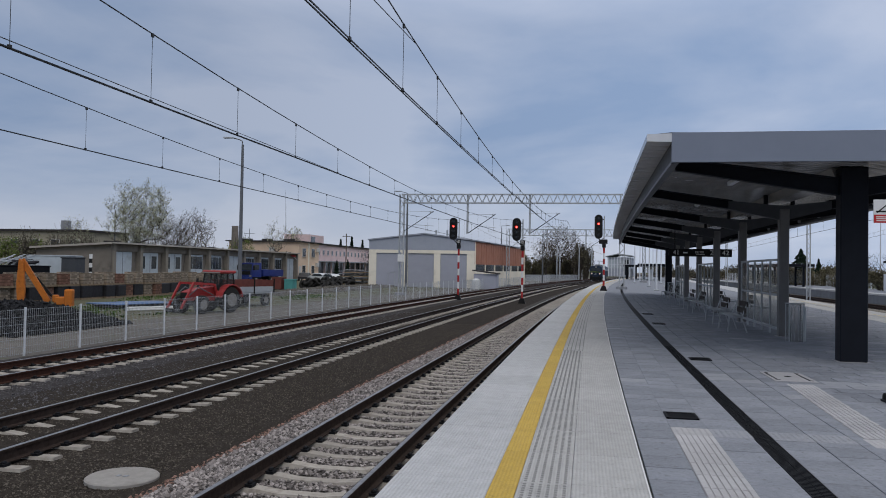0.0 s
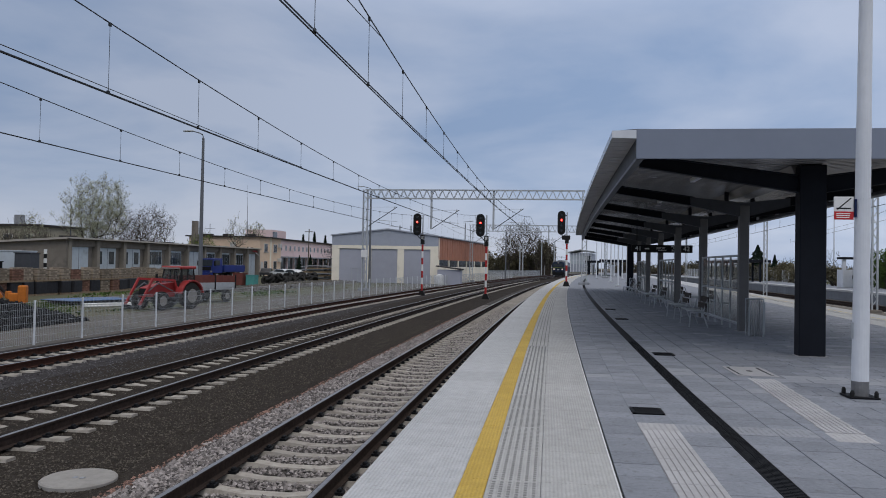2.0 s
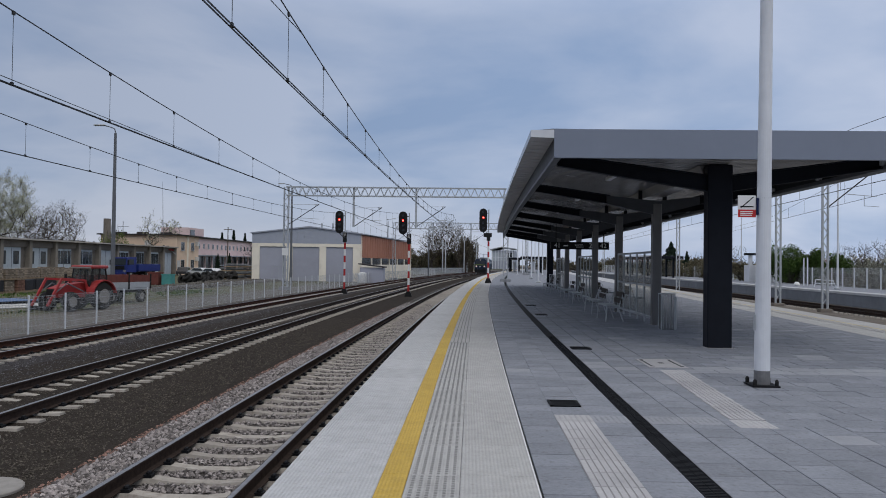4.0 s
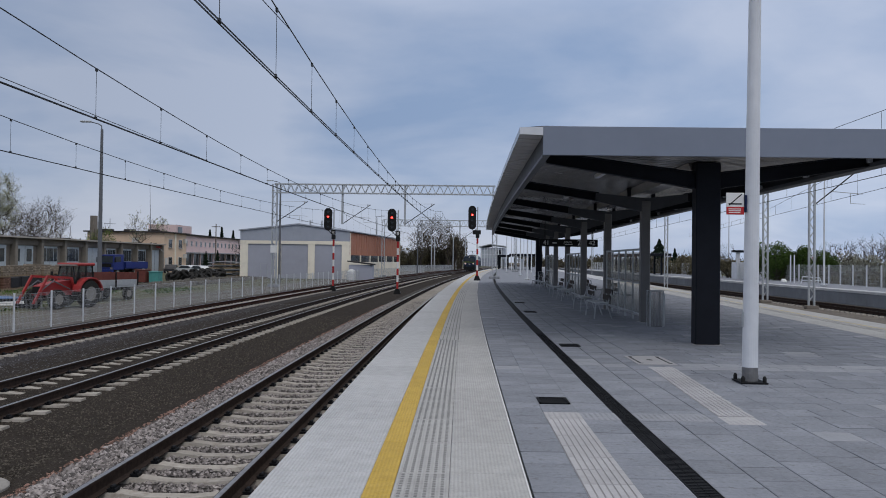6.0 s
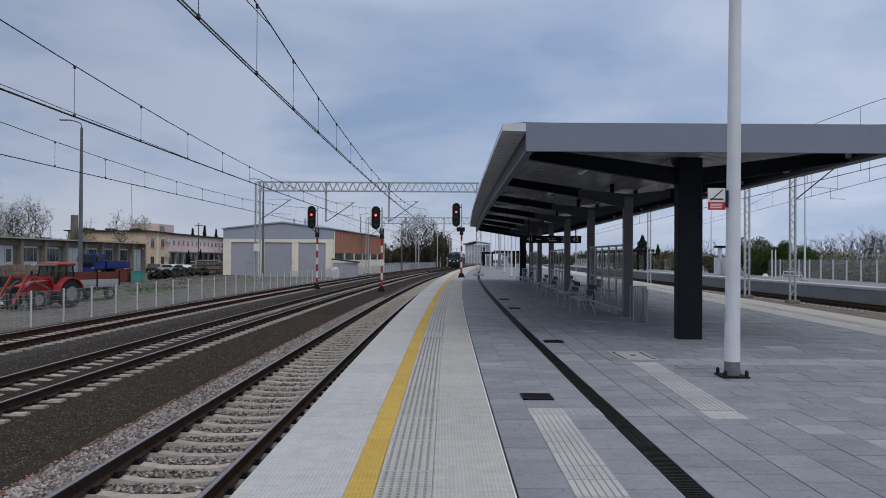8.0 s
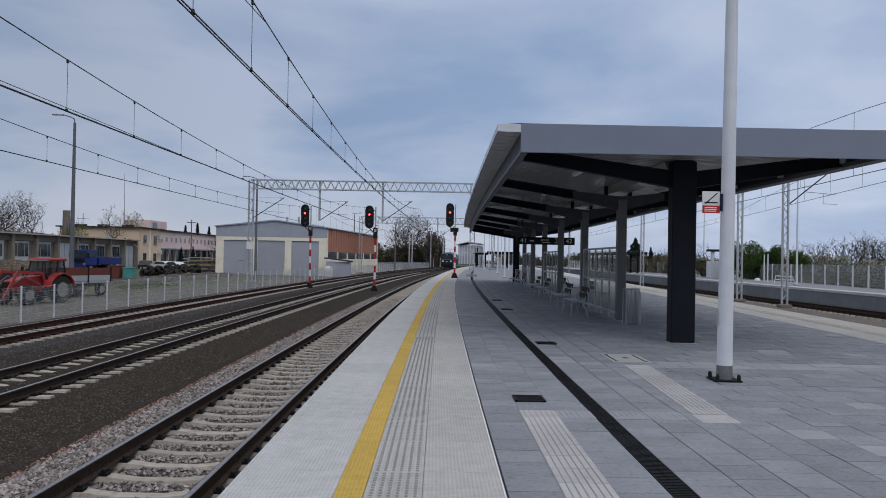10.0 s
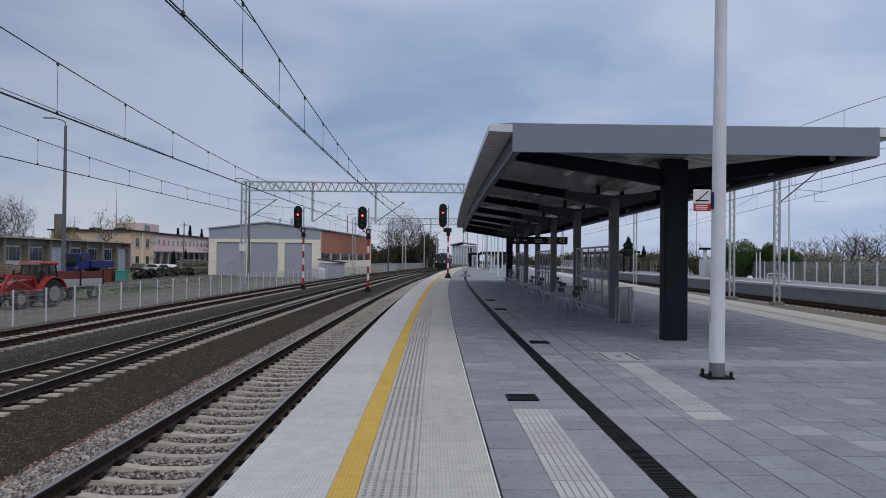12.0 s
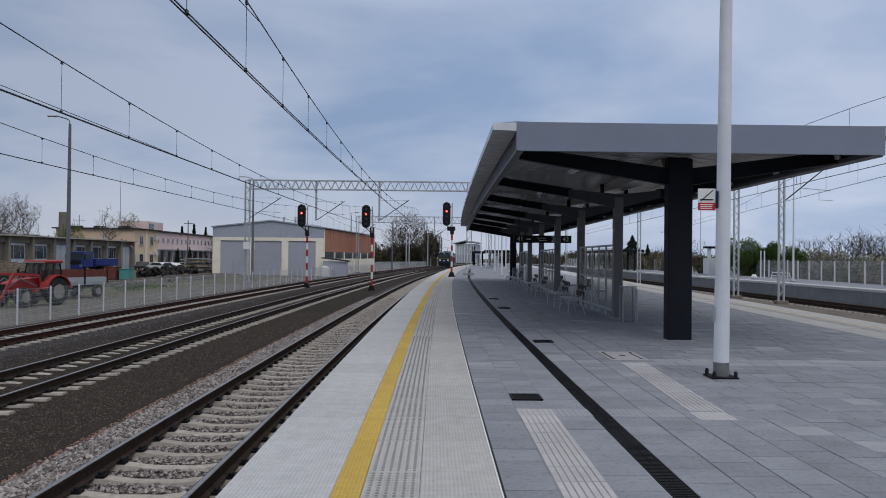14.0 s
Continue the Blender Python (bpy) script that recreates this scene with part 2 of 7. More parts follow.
M_STEELGREY = mat("grey_painted_steel", (0.135, 0.142, 0.155), (0.11, 0.117, 0.13), 3, 0.5, spec=0.3)
M_GALV = mat("galvanised_steel", (0.47, 0.49, 0.51), (0.38, 0.40, 0.42), 8, 0.5, 0.35)
M_WHITE = mat("white_painted_steel", (0.66, 0.68, 0.72), (0.58, 0.60, 0.64), 4, 0.5, spec=0.5)
M_DARKMETAL = mat("dark_cast_iron", (0.010, 0.011, 0.014), (0.007, 0.0075, 0.009), 15, 0.6, 0.0)
M_BLACK = mat("black_paint", (0.014, 0.014, 0.015), (0.02, 0.02, 0.02), 8, 0.5)
M_WIRE = mat("dark_wire", (0.035, 0.037, 0.04), (0.05, 0.05, 0.05), 8, 0.5, 0.5)
M_RED = mat("red_paint", (0.34, 0.028, 0.028), (0.27, 0.022, 0.022), 6, 0.45, spec=0.5, dirt=(0.22, 0.06, 0.045))
M_REDMAST = mat("red_mast_paint", (0.40, 0.03, 0.03), (0.32, 0.03, 0.03), 8, 0.5)
M_ORANGE = mat("orange_paint", (0.52, 0.165, 0.03), (0.38, 0.12, 0.025), 6, 0.6, dirt=(0.14, 0.07, 0.035))
M_BLUE = mat("blue_truck_paint", (0.018, 0.035, 0.20), (0.014, 0.028, 0.16), 4, 0.35, spec=0.5)
M_LOCOBLUE = mat("dark_blue_loco_paint", (0.020, 0.032, 0.060), (0.014, 0.022, 0.042), 3, 0.55, spec=0.15, dirt=(0.03, 0.03, 0.032))
M_LOCOGREEN = mat("olive_loco_band", (0.10, 0.13, 0.05), (0.08, 0.10, 0.04), 3, 0.5)
M_GLASS = mat("dark_window_glass", (0.045, 0.055, 0.065), (0.03, 0.036, 0.045), 2, 0.12, spec=0.7)
M_PANE = glass("clear_pane", (0.86, 0.86, 0.84), 0.06, 0.86, 0.5)
M_MESH = glass("wire_mesh_panel", (0.75, 0.75, 0.75), 0.7, 0.92, 1.0)
M_CABGLASS = glass("dark_tinted_cab_glass", (0.72, 0.78, 0.80), 0.08, 0.76)
M_RUBBER = mat("tyre_rubber", (0.022, 0.022, 0.023), (0.035, 0.033, 0.03), 10, 0.85, bump=0.3, bscale=40)
M_RIM = mat("pale_wheel_rim", (0.270, 0.264, 0.252), (0.198, 0.186, 0.174), 8, 0.55)
M_SHEDWALL = mat("brown_grey_render", (0.215, 0.19, 0.165), (0.17, 0.15, 0.13), 1.2, 0.92, bump=0.2, bscale=12, patch=0.15, dirt=(0.10, 0.09, 0.08))
M_SHEDDOOR = mat("pale_blue_door_paint", (0.46, 0.51, 0.55), (0.40, 0.44, 0.48), 1.5, 0.7, rnd=0.1, dirt=(0.32, 0.34, 0.36))
M_ROOFEDGE = mat("roof_edge_sheet", (0.40, 0.37, 0.33), (0.32, 0.29, 0.26), 2, 0.8)
M_ROOFFELT = mat("dark_roof_felt", (0.055, 0.05, 0.05), (0.04, 0.037, 0.036), 1.0, 0.95)
M_BEIGE = mat("beige_render", (0.72, 0.55, 0.41), (0.65, 0.49, 0.365), 0.9, 0.92, bump=0.15, bscale=10, patch=0.08, dirt=(0.60, 0.43, 0.29))
M_PINK = mat("pink_white_render", (0.74, 0.57, 0.56), (0.66, 0.51, 0.50), 0.6, 0.92, patch=0.08)
M_CREAM = mat("cream_render", (0.84, 0.78, 0.66), (0.77, 0.71, 0.60), 0.8, 0.92, patch=0.08, dirt=(0.56, 0.52, 0.44))
M_BLUESHEET = mat("blue_grey_cladding", (0.36, 0.385, 0.45), (0.32, 0.345, 0.405), 1.0, 0.55, isl=0.05, spec=0.3)
M_ROLLER = mat("grey_blue_roller_door", (0.37, 0.38, 0.44), (0.34, 0.35, 0.405), 1.0, 0.55, isl=0.04)
M_TERRA = mat("orange_cladding", (0.43, 0.20, 0.135), (0.36, 0.168, 0.115), 1.0, 0.7, isl=0.08)
M_WINFRAME = mat("white_window_frame", (0.6, 0.58, 0.55), (0.5, 0.48, 0.46), 5, 0.6)
M_BARK = mat("grey_brown_bark", (0.13, 0.105, 0.085), (0.085, 0.07, 0.055), 10, 0.95)
M_TWIG = mat("brown_grey_twigs", (0.090, 0.076, 0.066), (0.060, 0.051, 0.044), 3, 0.95)
M_LEAFY = mat("fresh_spring_leaves", (0.40, 0.41, 0.29), (0.32, 0.33, 0.23), 2, 0.8, isl=0.3)
M_LEAFLIME = mat("yellow_green_leaves", (0.15, 0.19, 0.05), (0.10, 0.13, 0.04), 2, 0.8, isl=0.35)
M_LEAFGREEN = mat("green_leaves", (0.075, 0.12, 0.028), (0.045, 0.08, 0.02), 2, 0.8, isl=0.35)
M_LEAFBROWN = mat("brownish_hedge_leaves", (0.175, 0.155, 0.10), (0.115, 0.102, 0.066), 2, 0.85, isl=0.4)
M_CONIFER = mat("dark_conifer_needles", (0.022, 0.036, 0.022), (0.013, 0.024, 0.016), 2, 0.9, isl=0.35)
M_BLOSSOM = mat("white_blossom", (0.34, 0.335, 0.285), (0.23, 0.235, 0.18), 2, 0.85, isl=0.3)
M_COAL = mat("black_coal_lumps", (0.022, 0.023, 0.026), (0.014, 0.014, 0.016), 8, 0.75, isl=0.4)
M_BRICKPALE = mat("pale_paving_bricks", (0.27, 0.22, 0.17), (0.20, 0.165, 0.13), 5, 0.9, isl=0.38, rnd=0.2)
M_BRICKRED = mat("red_paving_bricks", (0.21, 0.115, 0.085), (0.16, 0.09, 0.068), 5, 0.9, isl=0.35, rnd=0.12)
M_FOIL = mat("black_wrapping_foil", (0.02, 0.02, 0.023), (0.035, 0.035, 0.04), 4, 0.45, bump=0.5, bscale=8)
M_WOOD = mat("weathered_timber", (0.33, 0.25, 0.17), (0.23, 0.175, 0.12), 6, 0.9, isl=0.2)
M_WOODDARK = mat("dark_bench_timber", (0.045, 0.035, 0.03), (0.03, 0.025, 0.022), 8, 0.7)
M_TARP = mat("blue_tarpaulin", (0.12, 0.19, 0.34), (0.09, 0.15, 0.28), 2, 0.6, bump=0.4, bscale=4)
M_TEAL = mat("teal_container_paint", (0.09, 0.30, 0.28), (0.07, 0.24, 0.23), 3, 0.6)
M_MAROON = mat("maroon_board_paint", (0.16, 0.055, 0.045), (0.12, 0.042, 0.036), 3, 0.75)
M_SIGNWHITE = mat("white_sign_enamel", (0.72, 0.72, 0.71), (0.66, 0.66, 0.66), 3, 0.4)
M_SIGNRED = mat("red_sign_enamel", (0.50, 0.04, 0.045), (0.44, 0.035, 0.04), 3, 0.4)
M_SIGNBLUE = mat("navy_sign_enamel", (0.015, 0.025, 0.07), (0.012, 0.02, 0.06), 3, 0.4)
M_LAMPRED = glow("lit_red_signal_lens", (1.0, 0.03, 0.025), 3.0)
M_LAMPWARM = glow("lit_headlamp_lens", (0.9, 0.6, 0.5), 0.28)
M_ROOFTILE = mat("red_house_tiles", (0.24, 0.085, 0.06), (0.19, 0.07, 0.05), 2, 0.9)
M_CARWHITE = mat("white_car_paint", (0.62, 0.63, 0.65), (0.56, 0.57, 0.6), 3, 0.3, spec=0.5)
M_OLDWALL = mat("old_yellowish_render", (0.36, 0.33, 0.255), (0.28, 0.255, 0.20), 0.7, 0.92, patch=0.15, dirt=(0.22, 0.2, 0.16))
M_RAILRED = mat("reddish_rail_rust", (0.066, 0.032, 0.024), (0.036, 0.019, 0.015), 12, 0.9, bump=0.2, bscale=90, spec=0.05)
M_GRITBLUE = mat("bluish_gravel_stone", (0.145, 0.14, 0.148), (0.055, 0.052, 0.057), 30, 0.95, isl=0.7, spec=0.03)
M_SANDBED = mat("sandy_ballast_bed", (0.185, 0.165, 0.145), (0.10, 0.088, 0.078), 10, 0.95, bump=0.8, bscale=20, patch=0.15, spec=0.03)
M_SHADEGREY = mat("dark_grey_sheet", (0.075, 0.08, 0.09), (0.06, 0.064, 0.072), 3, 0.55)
M_IVY = mat("brown_ivy_leaves", (0.13, 0.118, 0.085), (0.085, 0.077, 0.058), 2, 0.85, isl=0.4)
M_CARDARK = mat("dark_car_paint", (0.03, 0.03, 0.034), (0.025, 0.025, 0.03), 3, 0.3, spec=0.5)

# ---------------------------------------------------------------- building helpers
SLOPE, BEND = 0.0007, 0.0003


def cx(d, y):
    """x of a line that runs d metres beside the camera's line along the curved track."""
    return d + SLOPE * y + BEND * y * y


def turn(y):
    """Heading of the track at y, in degrees to the right."""
    return math.degrees(math.atan(SLOPE + 2 * BEND * y))


def mesh_of(name, bm, material):
    bmesh.ops.recalc_face_normals(bm, faces=bm.faces)
    me = bpy.data.meshes.new(name)
    bm.to_mesh(me)
    bm.free()
    for m in material if isinstance(material, (list, tuple)) else [material]:
        me.materials.append(m)
    return me


def part(name, bm, material, parent, label=""):
    ob = new(name, mesh_of(name, bm, material))
    ob.parent = parent
    return tagged(ob, label)


def shared(name, me, parent, m=None):
    ob = new(name, me)
    ob.parent = parent
    if m is not None:
        ob.matrix_basis = m
    return ob


def thing(name, label, category, group="", m=None, kind=""):
    ob = new(name)
    if m is not None:
        ob.matrix_basis = m
    return tagged(ob, label, category, group, kind)


def bx(bm, x0, x1, y0, y1, z0, z1, bevel=0.0):
    vs = [bm.verts.new(p) for p in ((x0, y0, z0), (x1, y0, z0), (x1, y1, z0), (x0, y1, z0), (x0, y0, z1), (x1, y0, z1), (x1, y1, z1), (x0, y1, z1))]
    fs = [bm.faces.new([vs[i] for i in q]) for q in ((3, 2, 1, 0), (4, 5, 6, 7), (0, 1, 5, 4), (1, 2, 6, 5), (2, 3, 7, 6), (3, 0, 4, 7))]
    if bevel:
        bmesh.ops.bevel(bm, geom=list({e for f in fs for e in f.edges}), offset=bevel, segments=1, affect="EDGES")
    return vs


def box(x0, x1, y0, y1, z0, z1, bevel=0.0):
    bm = bmesh.new()
    bx(bm, x0, x1, y0, y1, z0, z1, bevel)
    return bm


def rod(bm, a, b, r0, r1=None, n=8, caps=True):
    a, b = Vector(a), Vector(b)
    r1 = r0 if r1 is None else r1
    q = (b - a).to_track_quat("Z", "Y")
    ra, rb = [], []
    for k in range(n):
        w = 2 * math.pi * (k + 0.5) / n
        v = Vector((math.cos(w), math.sin(w), 0))
        ra.append(bm.verts.new(a + q @ (v * r0)))
        rb.append(bm.verts.new(b + q @ (v * r1)))
    for k in range(n):
        bm.faces.new((ra[k], ra[(k + 1) % n], rb[(k + 1) % n], rb[k]))
    if caps:
        bm.faces.new(ra[::-1])
        bm.faces.new(rb)


def tube(bm, pts, r, n=5):
    """One round wire through all points."""
    old = None
    for k, p in enumerate(pts):
        a, b = Vector(pts[max(k - 1, 0)]), Vector(pts[min(k + 1, len(pts) - 1)])
        q = (b - a).to_track_quat("Z", "Y")
        cur = [bm.verts.new(Vector(p) + q @ Vector((r * math.cos(2 * math.pi * j / n), r * math.sin(2 * math.pi * j / n), 0))) for j in range(n)]
        if old:
            for j in range(n):
                bm.faces.new((old[j], old[(j + 1) % n], cur[(j + 1) % n], cur[j]))
        old = cur


def bar(bm, a, b, w, h):
    """A square bar from a to b, w wide and h high."""
    a, b = Vector(a), Vector(b)
    q = (b - a).to_track_quat("Y", "Z")
    ends = [[bm.verts.new(p + q @ Vector((sx * w / 2, 0, sz * h / 2))) for sx, sz in ((-1, -1), (1, -1), (1, 1), (-1, 1))] for p in (a, b)]
    for k in range(4):
        bm.faces.new((ends[0][k], ends[0][(k + 1) % 4], ends[1][(k + 1) % 4], ends[1][k]))
    bm.faces.new(ends[0][::-1])
    bm.faces.new(ends[1])


def extrude_profile(bm, pts, axis, a, b):
    """A closed outline of (u, v) drawn along an axis: x: (y, z); y: (x, z); z: (x, y)."""
    def at(p, w):
        return {"x": (w, p[0], p[1]), "y": (p[0], w, p[1]), "z": (p[0], p[1], w)}[axis]
    ra = [bm.verts.new(at(p, a)) for p in pts]
    rb = [bm.verts.new(at(p, b)) for p in pts]
    k = len(pts)
    for i in range(k):
        bm.faces.new((ra[i], ra[(i + 1) % k], rb[(i + 1) % k], rb[i]))
    bm.faces.new(ra[::-1])
    bm.faces.new(rb)


def sweep(bm, outline, y0, y1, step=4.0, closed=True, mats=None):
    """An outline of (d, z) drawn along the curved track from y0 to y1."""
    n = max(1, round((y1 - y0) / step))
    rings = []
    for i in range(n + 1):
        y = y0 + (y1 - y0) * i / n
        rings.append([bm.verts.new((cx(d, y), y, z)) for d, z in outline])
    k = len(outline)
    for a, b in zip(rings, rings[1:]):
        for i in range(k if closed else k - 1):
            f = bm.faces.new((a[i], a[(i + 1) % k], b[(i + 1) % k], b[i]))
            if mats:
                f.material_index = mats[i]
    if closed:
        bm.faces.new(rings[0][::-1])
        bm.faces.new(rings[-1])


def lathe(bm, profile, n=12, c=(0, 0, 0), axis="z"):
    """A round body from (radius, height) pairs."""
    rings = []
    for r, h in profile:
        ring = []
        for k in range(n):
            w = 2 * math.pi * k / n
            p = (r * math.cos(w), r * math.sin(w), h)
            if axis == "x":
                p = (p[2], p[0], p[1])
            elif axis == "y":
                p = (p[0], p[2], p[1])
            ring.append(bm.verts.new(Vector(c) + Vector(p)))
        rings.append(ring)
    for a, b in zip(rings, rings[1:]):
        for k in range(n):
            bm.faces.new((a[k], a[(k + 1) % n], b[(k + 1) % n], b[k]))
    bm.faces.new(rings[0][::-1])
    bm.faces.new(rings[-1])


def scatter_mesh(name, centres, sizes, material, seed, squash=0.75):
    """Many small angular stones joined in one mesh."""
    rng = np.random.default_rng(seed)
    base = np.array([(1, 0, 0), (-1, 0, 0), (0, 1, 0), (0, -1, 0), (0, 0, 1), (0, 0, -1)], float)
    tri = np.array([(0, 2, 4), (2, 1, 4), (1, 3, 4), (3, 0, 4), (2, 0, 5), (1, 2, 5), (3, 1, 5), (0, 3, 5)])
    n = len(centres)
    w = rng.uniform(0, 2 * math.pi, n)
    v = base[None] * rng.uniform(0.6, 1.25, (n, 6, 1)) + rng.normal(0, 0.22, (n, 6, 3))
    v[:, :, 2] *= squash
    x = v[:, :, 0] * np.cos(w)[:, None] - v[:, :, 1] * np.sin(w)[:, None]
    y = v[:, :, 0] * np.sin(w)[:, None] + v[:, :, 1] * np.cos(w)[:, None]
    v = np.stack([x, y, v[:, :, 2]], -1) * sizes[:, None, None] + centres[:, None, :]
    f = (tri[None] + 6 * np.arange(n)[:, None, None]).reshape(-1, 3)
    me = bpy.data.meshes.new(name)
    me.from_pydata(v.reshape(-1, 3).tolist(), [], f.tolist())
    me.materials.append(material)
    return new(name, me)


def leaf_mesh(name, centres, sizes, material, seed):
    """Many small leaf blades, folded at the middle, joined in one mesh."""
    rng = np.random.default_rng(seed)
    n = len(centres)
    a = rng.normal(0, 1, (n, 3))
    a /= np.linalg.norm(a, axis=1)[:, None]
    b = np.cross(a, rng.normal(0, 1, (n, 3)))
    b /= np.linalg.norm(b, axis=1)[:, None]
    s = sizes[:, None]
    c = np.cross(a, b) * s * 0.25
    v = np.stack([centres - a * s, centres + b * s * 0.5 + c, centres + a * s, centres - b * s * 0.5 + c], 1)
    f = (np.array([(0, 1, 2), (0, 2, 3)])[None] + 4 * np.arange(n)[:, None, None]).reshape(-1, 3)
    me = bpy.data.meshes.new(name)
    me.from_pydata(v.reshape(-1, 3).tolist(), [], f.tolist())
    me.materials.append(material)
    return me

# ---------------------------------------------------------------- ground
M_PAVERLITE = mat("light_grey_pavers", (0.30, 0.31, 0.34), (0.25, 0.26, 0.285), 7, 0.8, bump=0.25, bscale=140, rnd=0.06, isl=0.06)
GROUND = [(-1500, -1.05, 0), (-135, -1.05, 1), (-21, -1.05, 2), (-15.6, -1.04, 3), (-15.0, -0.975, 3), (-10.9, -0.975, 4), (-9.6, -0.97, 4), (-6.6, -0.97, 4), (-5.4, -0.975, 4),
          (-4.9, -0.955, 5), (-4.15, -0.955, 5), (-4.0, -1.0, 5), (-1.9, -1.0, 5), (-1.3, -1.0, 6), (11.0, -0.99, 6), (30.0, -0.99, 0), (1500, -0.6, 0)]
bm = bmesh.new()
ys = [-80, -40] + list(range(-20, 201, 4)) + list(range(220, 401, 20)) + [500, 700, 1000, 1500]
rings = [[bm.verts.new((cx(d, min(y, 400)), y, z)) for d, z, _ in GROUND] for y in ys]
for a, b in zip(rings, rings[1:]):
    for i in range(len(GROUND) - 1):
        bm.faces.new((a[i], a[i + 1], b[i + 1], b[i])).material_index = GROUND[i][2]
ground = new("ground", mesh_of("ground", bm, [M_FIELD, M_YARD, M_SAND, M_GRAVEL2, M_GRAVEL, M_BEDSTONE, M_SANDBED]))
tagged(ground, "gravel, ballast and dirt ground sheet", "ground", kind="structure")

# ---------------------------------------------------------------- tracks
RAILTOP = -0.752
RAIL = [(-0.075, -0.172), (0.075, -0.172), (0.075, -0.160), (0.012, -0.145), (0.010, -0.045), (0.036, -0.035), (0.036, -0.004), (-0.036, -0.004), (-0.036, -0.035), (-0.010, -0.045), (-0.012, -0.145), (-0.075, -0.160)]


def sleeper_mesh(clip):
    bm = bmesh.new()
    st = [(-1.19, 0.0), (-1.0, -0.005), (-0.55, -0.01), (-0.25, -0.045), (0.25, -0.045), (0.55, -0.01), (1.0, -0.005), (1.19, 0.0)]
    rg = []
    for x, z in st:
        rg.append([bm.verts.new((x, sy * w, z + dz)) for sy, w, dz in ((-1, 0.15, -0.15), (1, 0.15, -0.15), (1, 0.085, 0), (-1, 0.085, 0))])
    for a, b in zip(rg, rg[1:]):
        for k in range(4):
            bm.faces.new((a[k], a[(k + 1) % 4], b[(k + 1) % 4], b[k]))
    bm.faces.new(rg[0][::-1])
    bm.faces.new(rg[-1])
    for f in bm.faces:
        f.material_index = 0
    done = len(bm.faces)
    for sx in (-1, 1):
        for o in (-0.115, 0.115):
            c = sx * 0.7535 + o
            bx(bm, c - 0.05, c + 0.05, -0.06, 0.06, -0.01, 0.028)
            # bent spring clip over the rail foot
            lathe(bm, [(clip * 0.5, -0.045), (clip, -0.028), (clip, 0.028), (clip * 0.5, 0.045)], 8, (c, 0, 0.010 + clip), "y")
    bm.faces.ensure_lookup_table()
    for f in bm.faces[done:]:
        f.material_index = 1
    return mesh_of("sleeper", bm, [M_SLEEPER, M_DARKMETAL])


SLEEPER, SLEEPER_FAR = sleeper_mesh(0.029), sleeper_mesh(0.026)


def track(name, d, y0, y1, label, ys0, ys1, rust=M_RAILRUST):
    """Two rails on concrete sleepers beside the line d."""
    t = thing(name, label, "railway track", kind="structure")
    for sx in (-0.7535, 0.7535):
        bm = bmesh.new()
        sweep(bm, [(d + sx + u, RAILTOP + v) for u, v in RAIL], y0, y1, 3)
        rail = part("rail", bm, rust, t)
        bm = bmesh.new()
        sweep(bm, [(d + sx - 0.03, RAILTOP - 0.004), (d + sx + 0.03, RAILTOP - 0.004), (d + sx + 0.026, RAILTOP), (d + sx - 0.026, RAILTOP)], y0, y1, 3)
        part("rail_head", bm, M_RAILHEAD, rail, "worn steel rail head")
    n = int((ys1 - ys0) / 0.6)
    for i in range(min(n, 300)):
        y = ys0 + 0.6 * i
        shared("sleeper", SLEEPER if d > -5 else SLEEPER_FAR, t, pose(cx(d, y), y, -0.928, 0, 0, -turn(y)))
    return t


T1, T2, T3 = -3.21, -8.08, -12.86
track("track_1", T1, -20, 260, "rusty rails on pale concrete sleepers beside the platform", 3.11, 120)
track("track_2", T2, -20, 260, "rusty rails on concrete sleepers in dark gravel", 3.2, 140)
track("track_3", T3, -20, 260, "brown rusty rails on concrete sleepers beside the fence", 5.0, 110, M_RAILRED)


def line_track(name, x0, k, y0, y1, label):
    """A straight track that leaves the others, at x0 + k * y."""
    t = thing(name, label, "railway track", kind="structure")
    a = math.degrees(math.atan(k))
    for sx in (-0.7535, 0.7535):
        bm = bmesh.new()
        for y in range(0, 1):
            ends = [[bm.verts.new((x0 + k * yy + sx + u, yy, RAILTOP + v)) for u, v in RAIL] for yy in (y0, y1)]
            m = len(RAIL)
            for i in range(m):
                bm.faces.new((ends[0][i], ends[0][(i + 1) % m], ends[1][(i + 1) % m], ends[1][i]))
        part("rail", bm, M_RAILRUST, t)
    y = y0
    while y < min(y1, y0 + 130):
        shared("sleeper", SLEEPER_FAR, t, pose(x0 + k * y, y, -0.928, 0, 0, -a))
        y += 0.6
    return t


line_track("track_4", 12.55, 0.068, 0, 200, "rusty rails on concrete sleepers behind the platform")
line_track("track_5", 22.4, 0.012, 15, 220, "dark rusty rails below the far platform wall")


